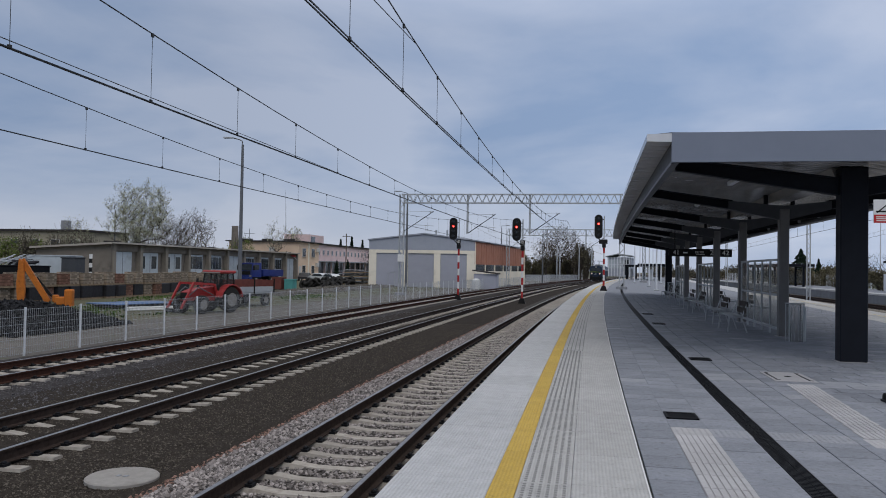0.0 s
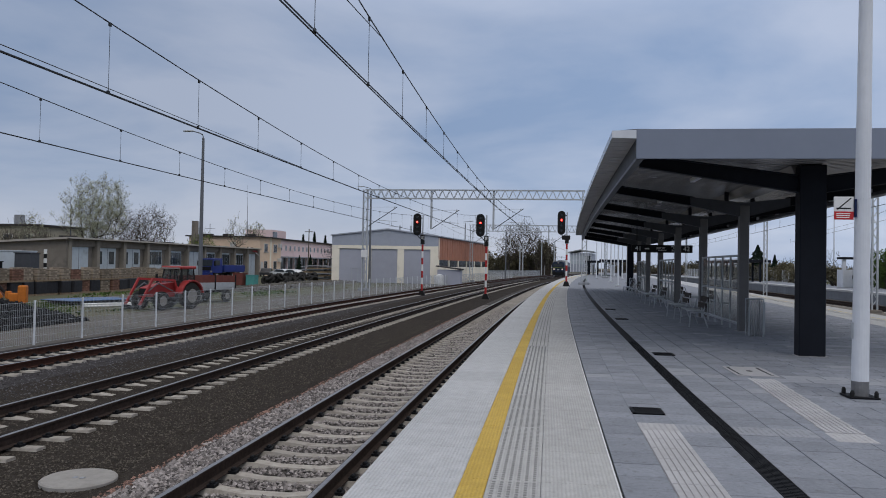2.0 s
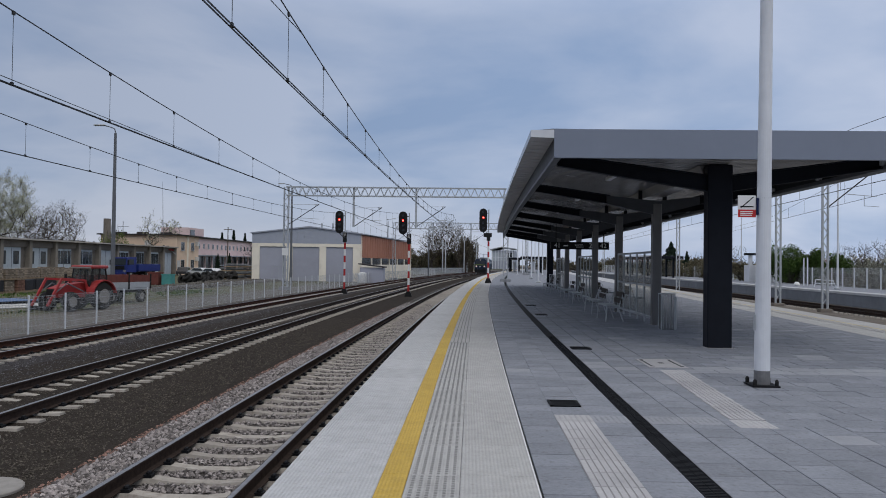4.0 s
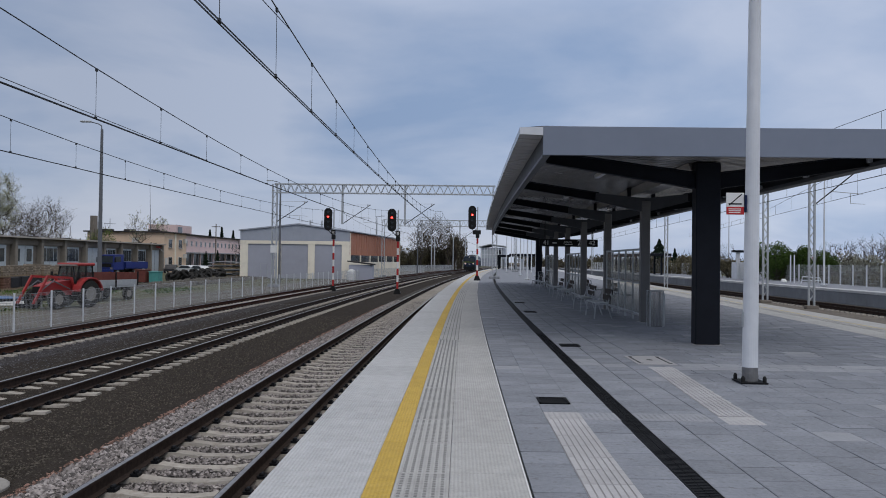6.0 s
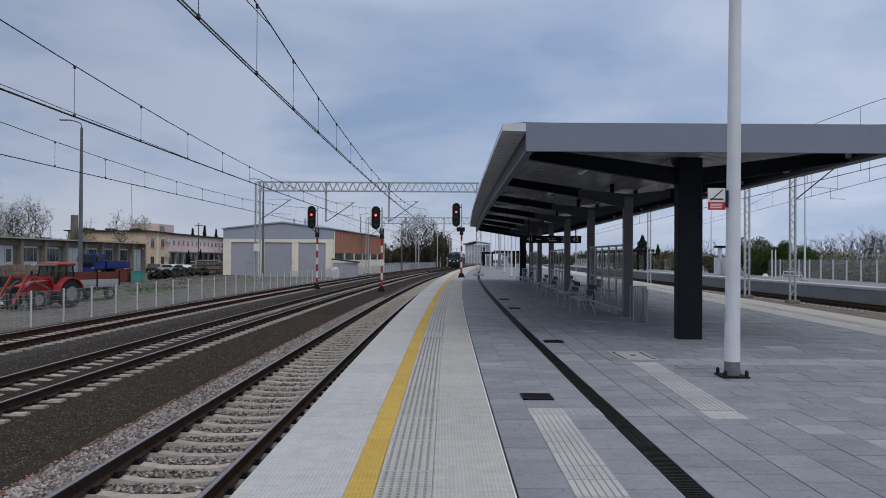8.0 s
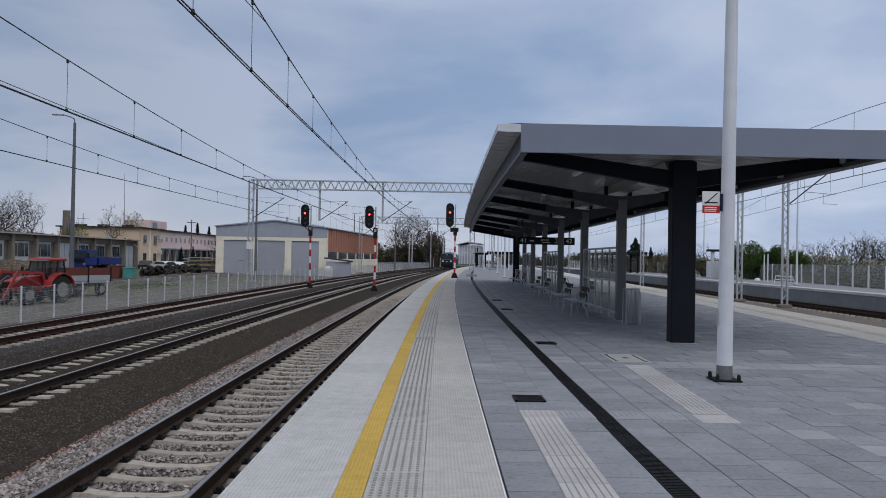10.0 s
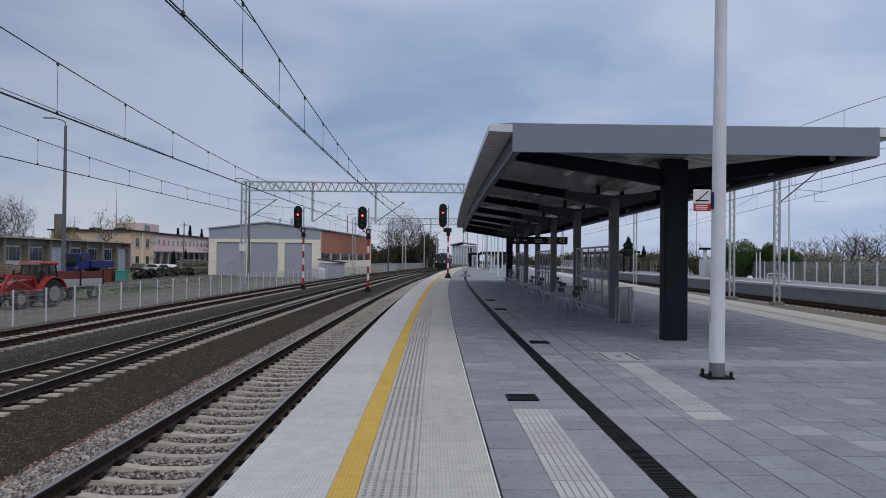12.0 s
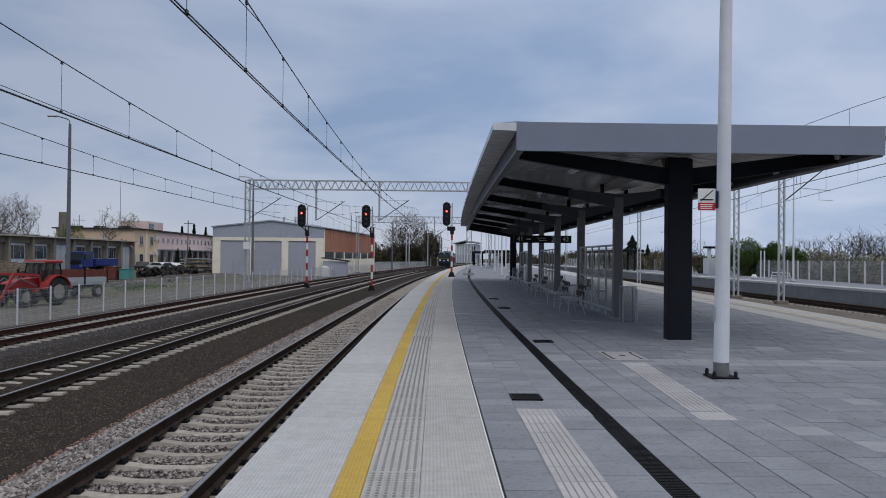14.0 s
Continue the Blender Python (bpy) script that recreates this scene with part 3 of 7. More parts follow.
def strewn(name, label, d0, d1, y0, y1, n, s0, s1, z, material, seed, gap=None, power=2.0):
    """Loose stones between d0 and d1, thicker near the start; gap: the track whose sleepers stay bare."""
    rng = np.random.default_rng(seed)
    d = rng.uniform(d0, d1, n)
    y = y0 + (y1 - y0) * rng.uniform(0, 1, n) ** power
    if gap is not None:
        off = np.abs((y - gap[1] + 0.3) % 0.6 - 0.3)
        keep = (off > 0.13) | (np.abs(d - gap[0]) > 1.16)
        keep &= (np.abs(np.abs(d - gap[0]) - 0.7535) > 0.09)
        d, y = d[keep], y[keep]
    s = rng.uniform(s0, s1, len(d))
    c = np.stack([d + SLOPE * y + BEND * y * y, y, z + rng.uniform(-0.3, 0.45, len(d)) * s], 1)
    return tagged(scatter_mesh(name, c, s, material, seed), label, "stones", kind="stuff")


strewn("ballast_stones", "loose pale grey ballast stones between the sleepers", -4.75, -1.75, 5, 50, 52000, 0.014, 0.036, -0.982, M_BALLAST, 3, (T1, 3.11))
strewn("ballast_stones", "pale grey ballast shoulder beside the near rail", -4.78, -4.08, 5, 50, 19000, 0.017, 0.042, -0.93, M_BALLAST, 4)
strewn("ballast_stones", "reddish ballast stones along the shoulder", -4.96, -4.66, 5, 45, 6500, 0.012, 0.032, -0.962, M_BALLAST_RED, 5)
strewn("gravel_stones", "dark brown gravel between the tracks", -9.9, -4.72, 6, 36, 58000, 0.009, 0.021, -0.972, M_GRIT, 6, (T2, 3.2))
strewn("gravel_stones", "dark grey gravel beside the fence track", -15.0, -9.9, 9, 45, 26000, 0.011, 0.026, -0.977, M_GRITBLUE, 7, (T3, 5.0))

bm = bmesh.new()
lathe(bm, [(0.40, -0.02), (0.43, 0.0), (0.43, 0.05), (0.41, 0.065), (0.0, 0.065)], 28)
lid = thing("manhole_cover", "round pale concrete manhole cover lying in gravel", "manhole cover", m=pose(-5.48, 8.52, -0.985))
part("cover_plate", bm, mat("grey_cover_concrete", (0.33, 0.315, 0.295), (0.26, 0.245, 0.23), 9, 0.9, bump=0.3, bscale=60), lid)
for a in (-0.06, 0.03):
    part("cast_mark", box(a, a + 0.05, -0.05, 0.01, 0.064, 0.072), M_CONC, lid)

# ---------------------------------------------------------------- platform
platform = thing("platform", "long curved island platform of concrete slabs and grey pavers", "platform", kind="structure")
EDGE = -1.487


def right_edge(y):
    return 10.75 + 0.068 * y


bm = bmesh.new()
ys = list(range(-20, 241, 4))
lo = [[bm.verts.new(p) for p in ((cx(EDGE + 0.12, y), y, -1.05), (cx(EDGE + 0.12, y), y, -0.09), (cx(EDGE + 0.02, y), y, -0.09), (cx(EDGE + 0.02, y), y, -0.015),
                                 (right_edge(y) - 0.02, y, -0.015), (right_edge(y) - 0.02, y, -0.09), (right_edge(y) - 0.15, y, -0.09), (right_edge(y) - 0.15, y, -1.05))] for y in ys]
for a, b in zip(lo, lo[1:]):
    for i in range(7):
        f = bm.faces.new((a[i], a[i + 1], b[i + 1], b[i]))
        f.material_index = 1 if i == 3 else 0
bm.faces.new(lo[0])
part("platform_body", bm, [M_CONC, M_BED], platform, "dark weathered concrete platform wall")


def slab_mesh(name, w, l, h, material, bevel=0.006, studs=0, ribs=0):
    bm = bmesh.new()
    bx(bm, 0, w, 0, l, -h, 0, bevel)
    if studs:
        px = w / (studs + 0.6)
        ny = int(l / 0.062)
        for i in range(studs):
            for j in range(ny):
                x, y, r = px * (i + 0.8), 0.03 + 0.062 * j, 0.014
                q = [bm.verts.new((x + u * r, y + v * r, 0)) for u, v in ((-1, -1), (1, -1), (1, 1), (-1, 1))]
                p = [bm.verts.new((x + u * r * 0.6, y + v * r * 0.6, 0.006)) for u, v in ((-1, -1), (1, -1), (1, 1), (-1, 1))]
                bm.faces.new(p)
                for k in range(4):
                    bm.faces.new((q[k], q[(k + 1) % 4], p[(k + 1) % 4], p[k]))
    for i in range(ribs):
        x = w * (i + 0.5) / ribs
        bx(bm, x - w * 0.38 / ribs, x + w * 0.38 / ribs, 0.0, l, 0, 0.006)
    # raised stud faces and groove floors take the darker second material
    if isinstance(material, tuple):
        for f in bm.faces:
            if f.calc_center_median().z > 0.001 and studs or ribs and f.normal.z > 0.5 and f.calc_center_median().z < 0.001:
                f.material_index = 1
    return mesh_of(name, bm, material)


SL = 1.02
kinds = (("edge_slab", slab_mesh("edge_slab", 0.785, SL - 0.006, 0.09, M_SLAB), EDGE), ("yellow_strip", slab_mesh("yellow_strip", 0.205, SL - 0.008, 0.05, M_YELLOW, 0.003), -0.700),
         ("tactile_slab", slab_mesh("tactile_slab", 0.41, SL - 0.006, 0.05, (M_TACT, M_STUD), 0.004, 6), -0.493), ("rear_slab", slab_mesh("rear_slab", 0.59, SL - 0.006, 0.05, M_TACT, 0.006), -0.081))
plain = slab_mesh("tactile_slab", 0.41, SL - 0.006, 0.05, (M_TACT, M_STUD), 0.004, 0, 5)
for name, me, d in kinds:
    for i in range(-9, 66):
        y = 0.955 + SL * i
        dz = 0.0015 * math.sin(i * 12.9 + d * 7)
        shared(name, plain if name == "tactile_slab" and y > 16 else me, platform, pose(cx(d, y + SL / 2), y, dz, 0, 0, -turn(y + SL / 2)))
for name, d0, d1, material in (("edge_slab_far", EDGE, -0.702, M_SLAB), ("yellow_strip_far", -0.7, -0.495, M_YELLOW), ("tactile_slab_far", -0.493, 0.509, M_TACT)):
    bm = bmesh.new()
    sweep(bm, [(d0, -0.09), (d1, -0.09), (d1, 0), (d0, 0)], 0.955 + SL * 66, 240, 4)
    part(name, bm, material, platform)
bm = bmesh.new()
sweep(bm, [(0.513, -0.02), (0.522, -0.02), (0.522, 0.0), (0.513, 0.0)], -8, 200, 3)
part("joint_strip", bm, M_BLACK, platform, "dark joint strip beside the slabs")

bm = bmesh.new()
sweep(bm, [(0.500, -0.02), (0.512, -0.02), (0.512, 0.004), (0.500, 0.004)], -8, 200, 3)
part("slab_lip", bm, M_LIP, platform, "pale lip along the slabs")

# pavers, mostly 0.4 m square: staggered columns along the track, staggered rows across it further in
PAVER = slab_mesh("paver", 0.390, 0.390, 0.05, M_PAVER, 0.003)
PAVERL = slab_mesh("paver", 0.390, 0.390, 0.05, M_PAVERLITE, 0.003)
PAVERW = slab_mesh("paver", 0.590, 0.390, 0.05, M_PAVER, 0.003)
PAVERWL = slab_mesh("paver", 0.590, 0.390, 0.05, M_PAVERLITE, 0.003)
rng = random.Random(8)
rest, restl, count = [], [], 0
ROW0, ROWD = 8.19, 3.30


def lay(x, y, w, lite, near, l=0.4):
    """One paver, as a piece of its own close by and in the joined field further off."""
    global count
    dz = rng.uniform(-0.002, 0.002)
    if x + w > right_edge(y) - 2.17:
        w = right_edge(y) - 2.17 - x
        near = False
        if w < 0.08:
            return
    if count < 300 and near:
        me = (PAVERWL if lite else PAVERW) if w > 0.5 else (PAVERL if lite else PAVER)
        shared("paver", me, platform, pose(x, y, dz, 0, 0, -turn(y)))
        count += 1
    else:
        (restl if lite else rest).append((x, y, w, l, dz))


cols = [0.53, 0.92, 1.31] + [1.897 + 0.4 * k for k in range(22)]
for ci, d in enumerate(cols):
    y = -8.01 + (0.2 if ci % 2 else 0.0)
    while y < 62:
        if d < ROWD - 0.1 or y + 0.3 < ROW0:
            lay(cx(d, y), y, 0.4, rng.random() < 0.02, 4.6 < y < 11.5 and d < 4.6)
        elif y < ROW0 - 0.05:
            lay(cx(d, y), y, 0.4, False, False, ROW0 - y)
        y += 0.4
y, row = ROW0, 0
while y < 62:
    d = ROWD
    x = cx(d, y)
    if row % 2:
        lay(x, y, 0.3, False, False)
        x += 0.3
    pale = 12.15 < y < 12.95
    while x < right_edge(y) - 2.2:
        w = 0.6 if rng.random() < 0.6 else 0.4
        lay(x, y, w, pale or rng.random() < 0.03, y < 10.2 and x < 6.5)
        x += w
    y += 0.4
    row += 1


def paver_field(name, tiles, material):
    v, f = [], []
    for x, y, w, l, dz in tiles:
        b = len(v)
        for z, g in ((dz, 0.006), (dz - 0.02, 0.004)):
            v += [(x + g, y + g, z), (x + w - 0.002 - g, y + g, z), (x + w - 0.002 - g, y + l - 0.002 - g, z), (x + g, y + l - 0.002 - g, z)]
        f += [(b, b + 1, b + 2, b + 3)] + [(b + k, b + 4 + k, b + 4 + (k + 1) % 4, b + (k + 1) % 4) for k in range(4)]
    me = bpy.data.meshes.new(name)
    me.from_pydata(v, [], f)
    me.materials.append(material)
    ob = new(name, me)
    ob.parent = platform
    return tagged(ob, kind="stuff")


paver_field("pavers", rest, M_PAVERS)
paver_field("light_pavers", restl, M_PAVERLITE)
bm = bmesh.new()
lo = [[bm.verts.new(p) for p in ((cx(0.53, y), y, -0.014), (cx(0.53, y), y, -0.002), (right_edge(y) - 2.2, y, -0.002), (right_edge(y) - 2.2, y, -0.014))] for y in range(62, 241, 4)]
for a, b in zip(lo, lo[1:]):
    for i in range(3):
        bm.faces.new((a[i], a[i + 1], b[i + 1], b[i]))
part("far_paving", bm, M_PAVERS, platform)

# slabs along the other edge of the platform
RS = slab_mesh("edge_slab", 0.80, 1.014, 0.09, M_TACT)
RY = slab_mesh("yellow_strip", 0.15, 1.012, 0.05, M_YELLOWPALE, 0.003)
RT = slab_mesh("tactile_slab", 0.40, 1.014, 0.05, M_TACT, 0.004, 0, 6)
RR = slab_mesh("rear_slab", 0.80, 1.014, 0.05, M_TACT, 0.006)
ra = math.degrees(math.atan(0.068))
for i in range(60):
    y = 8 + SL * i
    for nm, me, o in (("edge_slab", RS, 0.8), ("yellow_strip", RY, 0.955), ("tactile_slab", RT, 1.36), ("rear_slab", RR, 2.165)):
        shared(nm, me, platform, pose(right_edge(y) - o, y, 0, 0, 0, -ra))
bm = bmesh.new()
q = [bm.verts.new((right_edge(y) - o, y, 0.0)) for y, o in ((8 + SL * 60, 2.165), (8 + SL * 60, 0), (240, 0), (240, 2.165))]
bm.faces.new(q)
part("edge_slab_far", bm, M_SLAB, platform)

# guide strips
# groove floors are a darker grey than the ribs beside them
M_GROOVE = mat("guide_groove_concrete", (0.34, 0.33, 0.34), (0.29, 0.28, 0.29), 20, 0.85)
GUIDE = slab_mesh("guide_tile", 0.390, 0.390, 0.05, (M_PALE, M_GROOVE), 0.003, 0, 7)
STUD = slab_mesh("stud_tile", 0.394, 0.394, 0.05, M_PALE, 0.004, 6)
for i in range(40):
    y = 8.19 - 0.4 * i
    shared("stud_tile" if i == 0 else "guide_tile", STUD if i == 0 else GUIDE, platform, pose(cx(0.92, y), y, 0.004, 0, 0, -turn(y)))
STUDG = slab_mesh("stud_tile", 0.394, 0.394, 0.05, M_PAVERLITE, 0.004, 6)
for d in (1.312, 1.897, 2.297):
    shared("stud_tile", STUDG, platform, pose(cx(d, 8.3), 8.19, 0.004))
for i in range(11):
    y = 8.07 + 0.4 * i
    shared("stud_tile" if i in (0, 10) else "guide_tile", STUD if i in (0, 10) else GUIDE, platform, pose(cx(2.80 + 0.02 * i, y), y, 0.004, 0, 0, -turn(y)))

# drain channel
drain = thing("drain_channel", "narrow black slotted drain channel in the paving", "drain", kind="structure")
bm = bmesh.new()
sweep(bm, [(1.705, -0.03), (1.712, -0.03), (1.712, 0.002), (1.705, 0.002)], -8, 110, 2)
sweep(bm, [(1.885, -0.03), (1.892, -0.03), (1.892, 0.002), (1.885, 0.002)], -8, 110, 2)
sweep(bm, [(1.712, -0.03), (1.885, -0.03), (1.885, -0.012), (1.712, -0.012)], -8, 110, 2)
part("channel_body", bm, M_DARKMETAL, drain)
bm = bmesh.new()
y = 4.4
while y < 18:
    for d in (1.716, 1.802):
        x = cx(d, y)
        bx(bm, x, x + 0.08, y, y + 0.022, -0.012, 0.0)
    y += 0.04
sweep(bm, [(1.712, -0.012), (1.885, -0.012), (1.885, -0.002), (1.712, -0.002)], 18, 110, 2)
part("grate", bm, M_DARKMETAL, drain)


def grate_cover(x0, x1, y0, y1, label):
    t = thing("grate_cover", label, "drain cover", "grate covers in the paving", pose(x0, y0, 0.013))
    w, l = x1 - x0, y1 - y0
    bm = bmesh.new()
    for a in ((0, w, 0, 0.03), (0, w, l - 0.03, l), (0, 0.03, 0, l), (w - 0.03, w, 0, l)):
        bx(bm, *a, -0.02, 0.004)
    part("frame", bm, M_DARKMETAL, t)
    bm = bmesh.new()
    bx(bm, 0.03, w - 0.03, 0.03, l - 0.03, -0.02, -0.010)
    k = 0.05
    while k < w - 0.04:
        bx(bm, k, k + 0.012, 0.03, l - 0.03, -0.010, 0.001)
        k += 0.024
    part("grate", bm, M_DARKMETAL, t)


grate_cover(0.96, 1.32, 9.07, 9.46, "square dark cast-iron drain grate in pavers")
grate_cover(2.05, 2.43, 15.3, 15.7, "square dark cast-iron drain grate in pavers")
grate_cover(2.22, 2.60, 25.4, 26.0, "square dark cast-iron drain grate in pavers")
grate_cover(2.32, 2.70, 31.0, 31.7, "square dark cast-iron drain grate in pavers")

hatch = thing("paved_hatch", "pale access hatch with dark handle slots in the paving", "access hatch", m=pose(2.97, 12.73, 0.006))
part("lid", box(0, 0.64, 0, 1.14, -0.02, 0.003, 0.003), M_PALE, hatch)
bm = bmesh.new()
for x in (0.05, 0.53):
    bx(bm, x, x + 0.03, 0.12, 1.02, 0.002, 0.0065)
    bx(bm, x, x + 0.06, 0.12, 0.16, 0.002, 0.0065)
    bx(bm, x, x + 0.06, 0.98, 1.02, 0.002, 0.0065)
lathe(bm, [(0.055, 0.002), (0.055, 0.007)], 10, (0.32, 0.57, 0))
part("handle_slot", bm, M_DARKMETAL, hatch)

# ---------------------------------------------------------------- canopy
canopy = thing("platform_canopy", "long grey steel platform canopy with pale ribbed soffit", "canopy")
Y0, Y1 = 14.5, 59.3
bm = bmesh.new()
sweep(bm, [(1.05, 4.07), (1.05, 4.20), (1.5, 4.24), (5.0, 4.20), (8.47, 4.24), (8.92, 4.20), (8.92, 4.07)], Y0 + 0.06, Y1, 3, closed=False)
part("roof_sheet", bm, M_SOFFIT, canopy, "white roof sheet")


def soffit_sheet(flip):
    """Ribbed sheet from the eaves down to the valley; its ribs run across the platform."""
    bm = bmesh.new()
    rows, y = [], Y0 + 0.08
    while y < Y1:
        rows += [(y, 0.0), (y + 0.17, 0.0), (y + 0.185, 0.022), (y + 0.235, 0.022)]
        y += 0.25
    old = None
    for y, dz in rows:
        cur = [bm.verts.new((cx(9.97 - d if flip else d, y), y, z + dz)) for d, z in ((1.55, 3.985), (4.99, 3.77))]
        if old:
            bm.faces.new((old[0], old[1], cur[1], cur[0]))
        old = cur
    return bm


for flip in (False, True):
    part("soffit", soffit_sheet(flip), M_SOFFIT, canopy, "pale ribbed sheet soffit")
for s in (0, 1):
    def mir(d):
        return d if s == 0 else 9.97 - d
    bm = bmesh.new()
    sweep(bm, [(mir(1.055), 4.068), (mir(1.50), 4.05)], Y0 + 0.06, Y1, 3, closed=False)
    y = Y0 + 0.5
    while y < Y1:
        o = BEND * y * y + SLOPE * y
        a, b = (mir(1.058) + o, y, 4.062), (mir(1.50) + o, y, 4.045)
        bar(bm, a, b, 0.012, 0.012)
        y += 0.5
    part("overhang_soffit", bm, M_STEELPALE := mat("pale_grey_sheet", (0.52, 0.53, 0.55), (0.45, 0.46, 0.48), 2, 0.5), canopy)
    bm = bmesh.new()
    sweep(bm, [(mir(1.49), 3.66), (mir(1.64), 3.69), (mir(1.64), 3.78), (mir(1.49), 3.72)], Y0 + 0.1, Y1, 3)
    part("gutter", bm, M_STEELGREY, canopy)
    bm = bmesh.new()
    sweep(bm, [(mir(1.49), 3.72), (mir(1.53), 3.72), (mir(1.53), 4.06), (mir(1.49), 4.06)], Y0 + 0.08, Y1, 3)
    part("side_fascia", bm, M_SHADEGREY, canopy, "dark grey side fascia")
x0, x1 = cx(1.49, Y0), cx(8.47, Y0)
part("front_fascia", box(x0, x1, Y0, Y0 + 0.06, 3.68, 4.225, 0.004), M_FASCIA, canopy, "smooth grey front fascia")
for a, b in ((cx(1.05, Y0), x0), (x1, cx(8.92, Y0))):
    bm = bmesh.new()
    tip = a if a < x0 else b
    base = x0 if a < x0 else x1
    extrude_profile(bm, [(tip, 4.07), (base, 4.055), (base, 4.215), (tip, 4.20)], "y", Y0 + 0.01, Y0 + 0.06)
    part("roof_tip", bm, M_WHITE, canopy, "white roof edge")
COLS = [15.9 + 5.943 * i for i in range(8)]


def i_beam(parent, c, s, pts, y, label, material):
    """Tapered I-beam: a web between (u, z bottom, z top) stations, with flanges."""
    bm = bmesh.new()
    low = [(c + s * u, zb) for u, zb, zt in pts]
    high = [(c + s * u, zt) for u, zb, zt in pts][::-1]
    extrude_profile(bm, low + high, "y", y - 0.02, y + 0.02)
    for line in (low, high[::-1]):
        for p, q in zip(line, line[1:]):
            bar(bm, (p[0], y, p[1]), (q[0], y, q[1]), 0.18, 0.024)
    return part("beam", bm, material, parent, label)


for i, y in enumerate(COLS):
    big = i in (0, 7)
    c = cx(5.03 if i == 0 else 5.0 if big else 5.12, y)
    w, l = (0.25, 0.16) if i == 0 else (0.22, 0.2) if big else (0.125, 0.13)
    part("column", box(c - w, c + w, y, y + 2 * l, 0, 3.76 if big else 3.42, 0.02), M_ANTH if big else M_COLGREY, canopy, "anthracite box column" if big else "grey box column")
    part("base_grout", box(c - w - 0.05, c + w + 0.05, y - 0.03, y + 2 * l + 0.05, 0.003, 0.012), M_PALE, canopy)
    mid = cx(5.0, y)
    for s in (-1, 1):
        e = 3.32
        u0 = w - 0.02
        if big:
            i_beam(canopy, c, s, [(u0, 3.23, 3.55), (e, 3.73, 3.96)], y + l, "tapered dark steel beam", M_ANTH)
        else:
            i_beam(canopy, mid, s, [(1.2, 3.42, 3.64), (e, 3.75, 3.95)], y + l, "tapered dark steel beam", M_ANTH)
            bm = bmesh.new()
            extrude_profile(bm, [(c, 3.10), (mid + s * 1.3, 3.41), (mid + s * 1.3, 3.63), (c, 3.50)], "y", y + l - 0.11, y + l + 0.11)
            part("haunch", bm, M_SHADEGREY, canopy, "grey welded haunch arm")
            part("stub_post", box(mid + s * 0.34 - 0.05, mid + s * 0.34 + 0.05, y + l - 0.05, y + l + 0.05, 3.48, 3.84), M_ANTH, canopy)
        part("bracket", box(mid + s * (e + 0.02) - 0.05, mid + s * (e + 0.02) + 0.05, y + l - 0.12, y + l + 0.12, 3.78, 3.89, 0.01), M_WHITE, canopy)
        if i < 7:
            ym = y + 2.97
            cm = cx(5.0, ym)
            part("bracket", box(cm + s * (e + 0.02) - 0.04, cm + s * (e + 0.02) + 0.04, ym, ym + 0.2, 3.80, 3.89, 0.01), M_WHITE, canopy)
bm = bmesh.new()
sweep(bm, [(4.70, 3.78), (4.78, 3.58), (5.22, 3.58), (5.30, 3.78)], COLS[0] + 0.34, COLS[-1], 3)
part("valley_gutter", bm, M_SOFFIT, canopy, "pale folded valley gutter")
for d in (3.2, 6.8):
    y = 17.4
    while y < 58:
        x = cx(d, y)
        part("strip_lamp", box(x - 0.06, x + 0.06, y, y + 1.2, 3.69, 3.78, 0.01), M_WHITE, canopy)
        y += 5.943

# ---------------------------------------------------------------- things on the platform


def text_part(name, body, size, parent, m, material):
    cu = bpy.data.curves.new(name, "FONT")
    cu.body, cu.size, cu.extrude = body, size, 0.002
    cu.align_x, cu.align_y = "CENTER", "CENTER"
    tmp = bpy.data.objects.new(name, cu)
    me = bpy.data.meshes.new_from_object(tmp)
    bpy.data.objects.remove(tmp)
    me.materials.append(material)
    return shared(name, me, parent, m)


def wind_screen(y0):
    d, n, w = 5.06, 5, 1.1
    t = thing("wind_screen", "glazed platform wind screen in a grey steel frame", "wind screen", "wind screens under the canopy", pose(cx(d, y0), y0, 0, 0, 0, -turn(y0 + 2.5)))
    for k in range(n + 1):
        part("post", box(-0.025, 0.025, k * w - 0.025, k * w + 0.025, 0.0, 2.08, 0.004), M_GALV, t)
    for z in (0.18, 1.10, 2.06):
        part("rail", box(-0.03, 0.03, 0.0, n * w, z - 0.03, z + 0.03, 0.004), M_GALV, t)
    for k in range(n):
        for z in (0.24, 1.15):
            p = part("pane", box(-0.005, 0.005, k * w + 0.03, (k + 1) * w - 0.03, z, z + 0.84), M_PANE, t, "clear glass pane")
            p.visible_shadow = False


for y in (22.15, 34.0, 45.95):
    wind_screen(y)


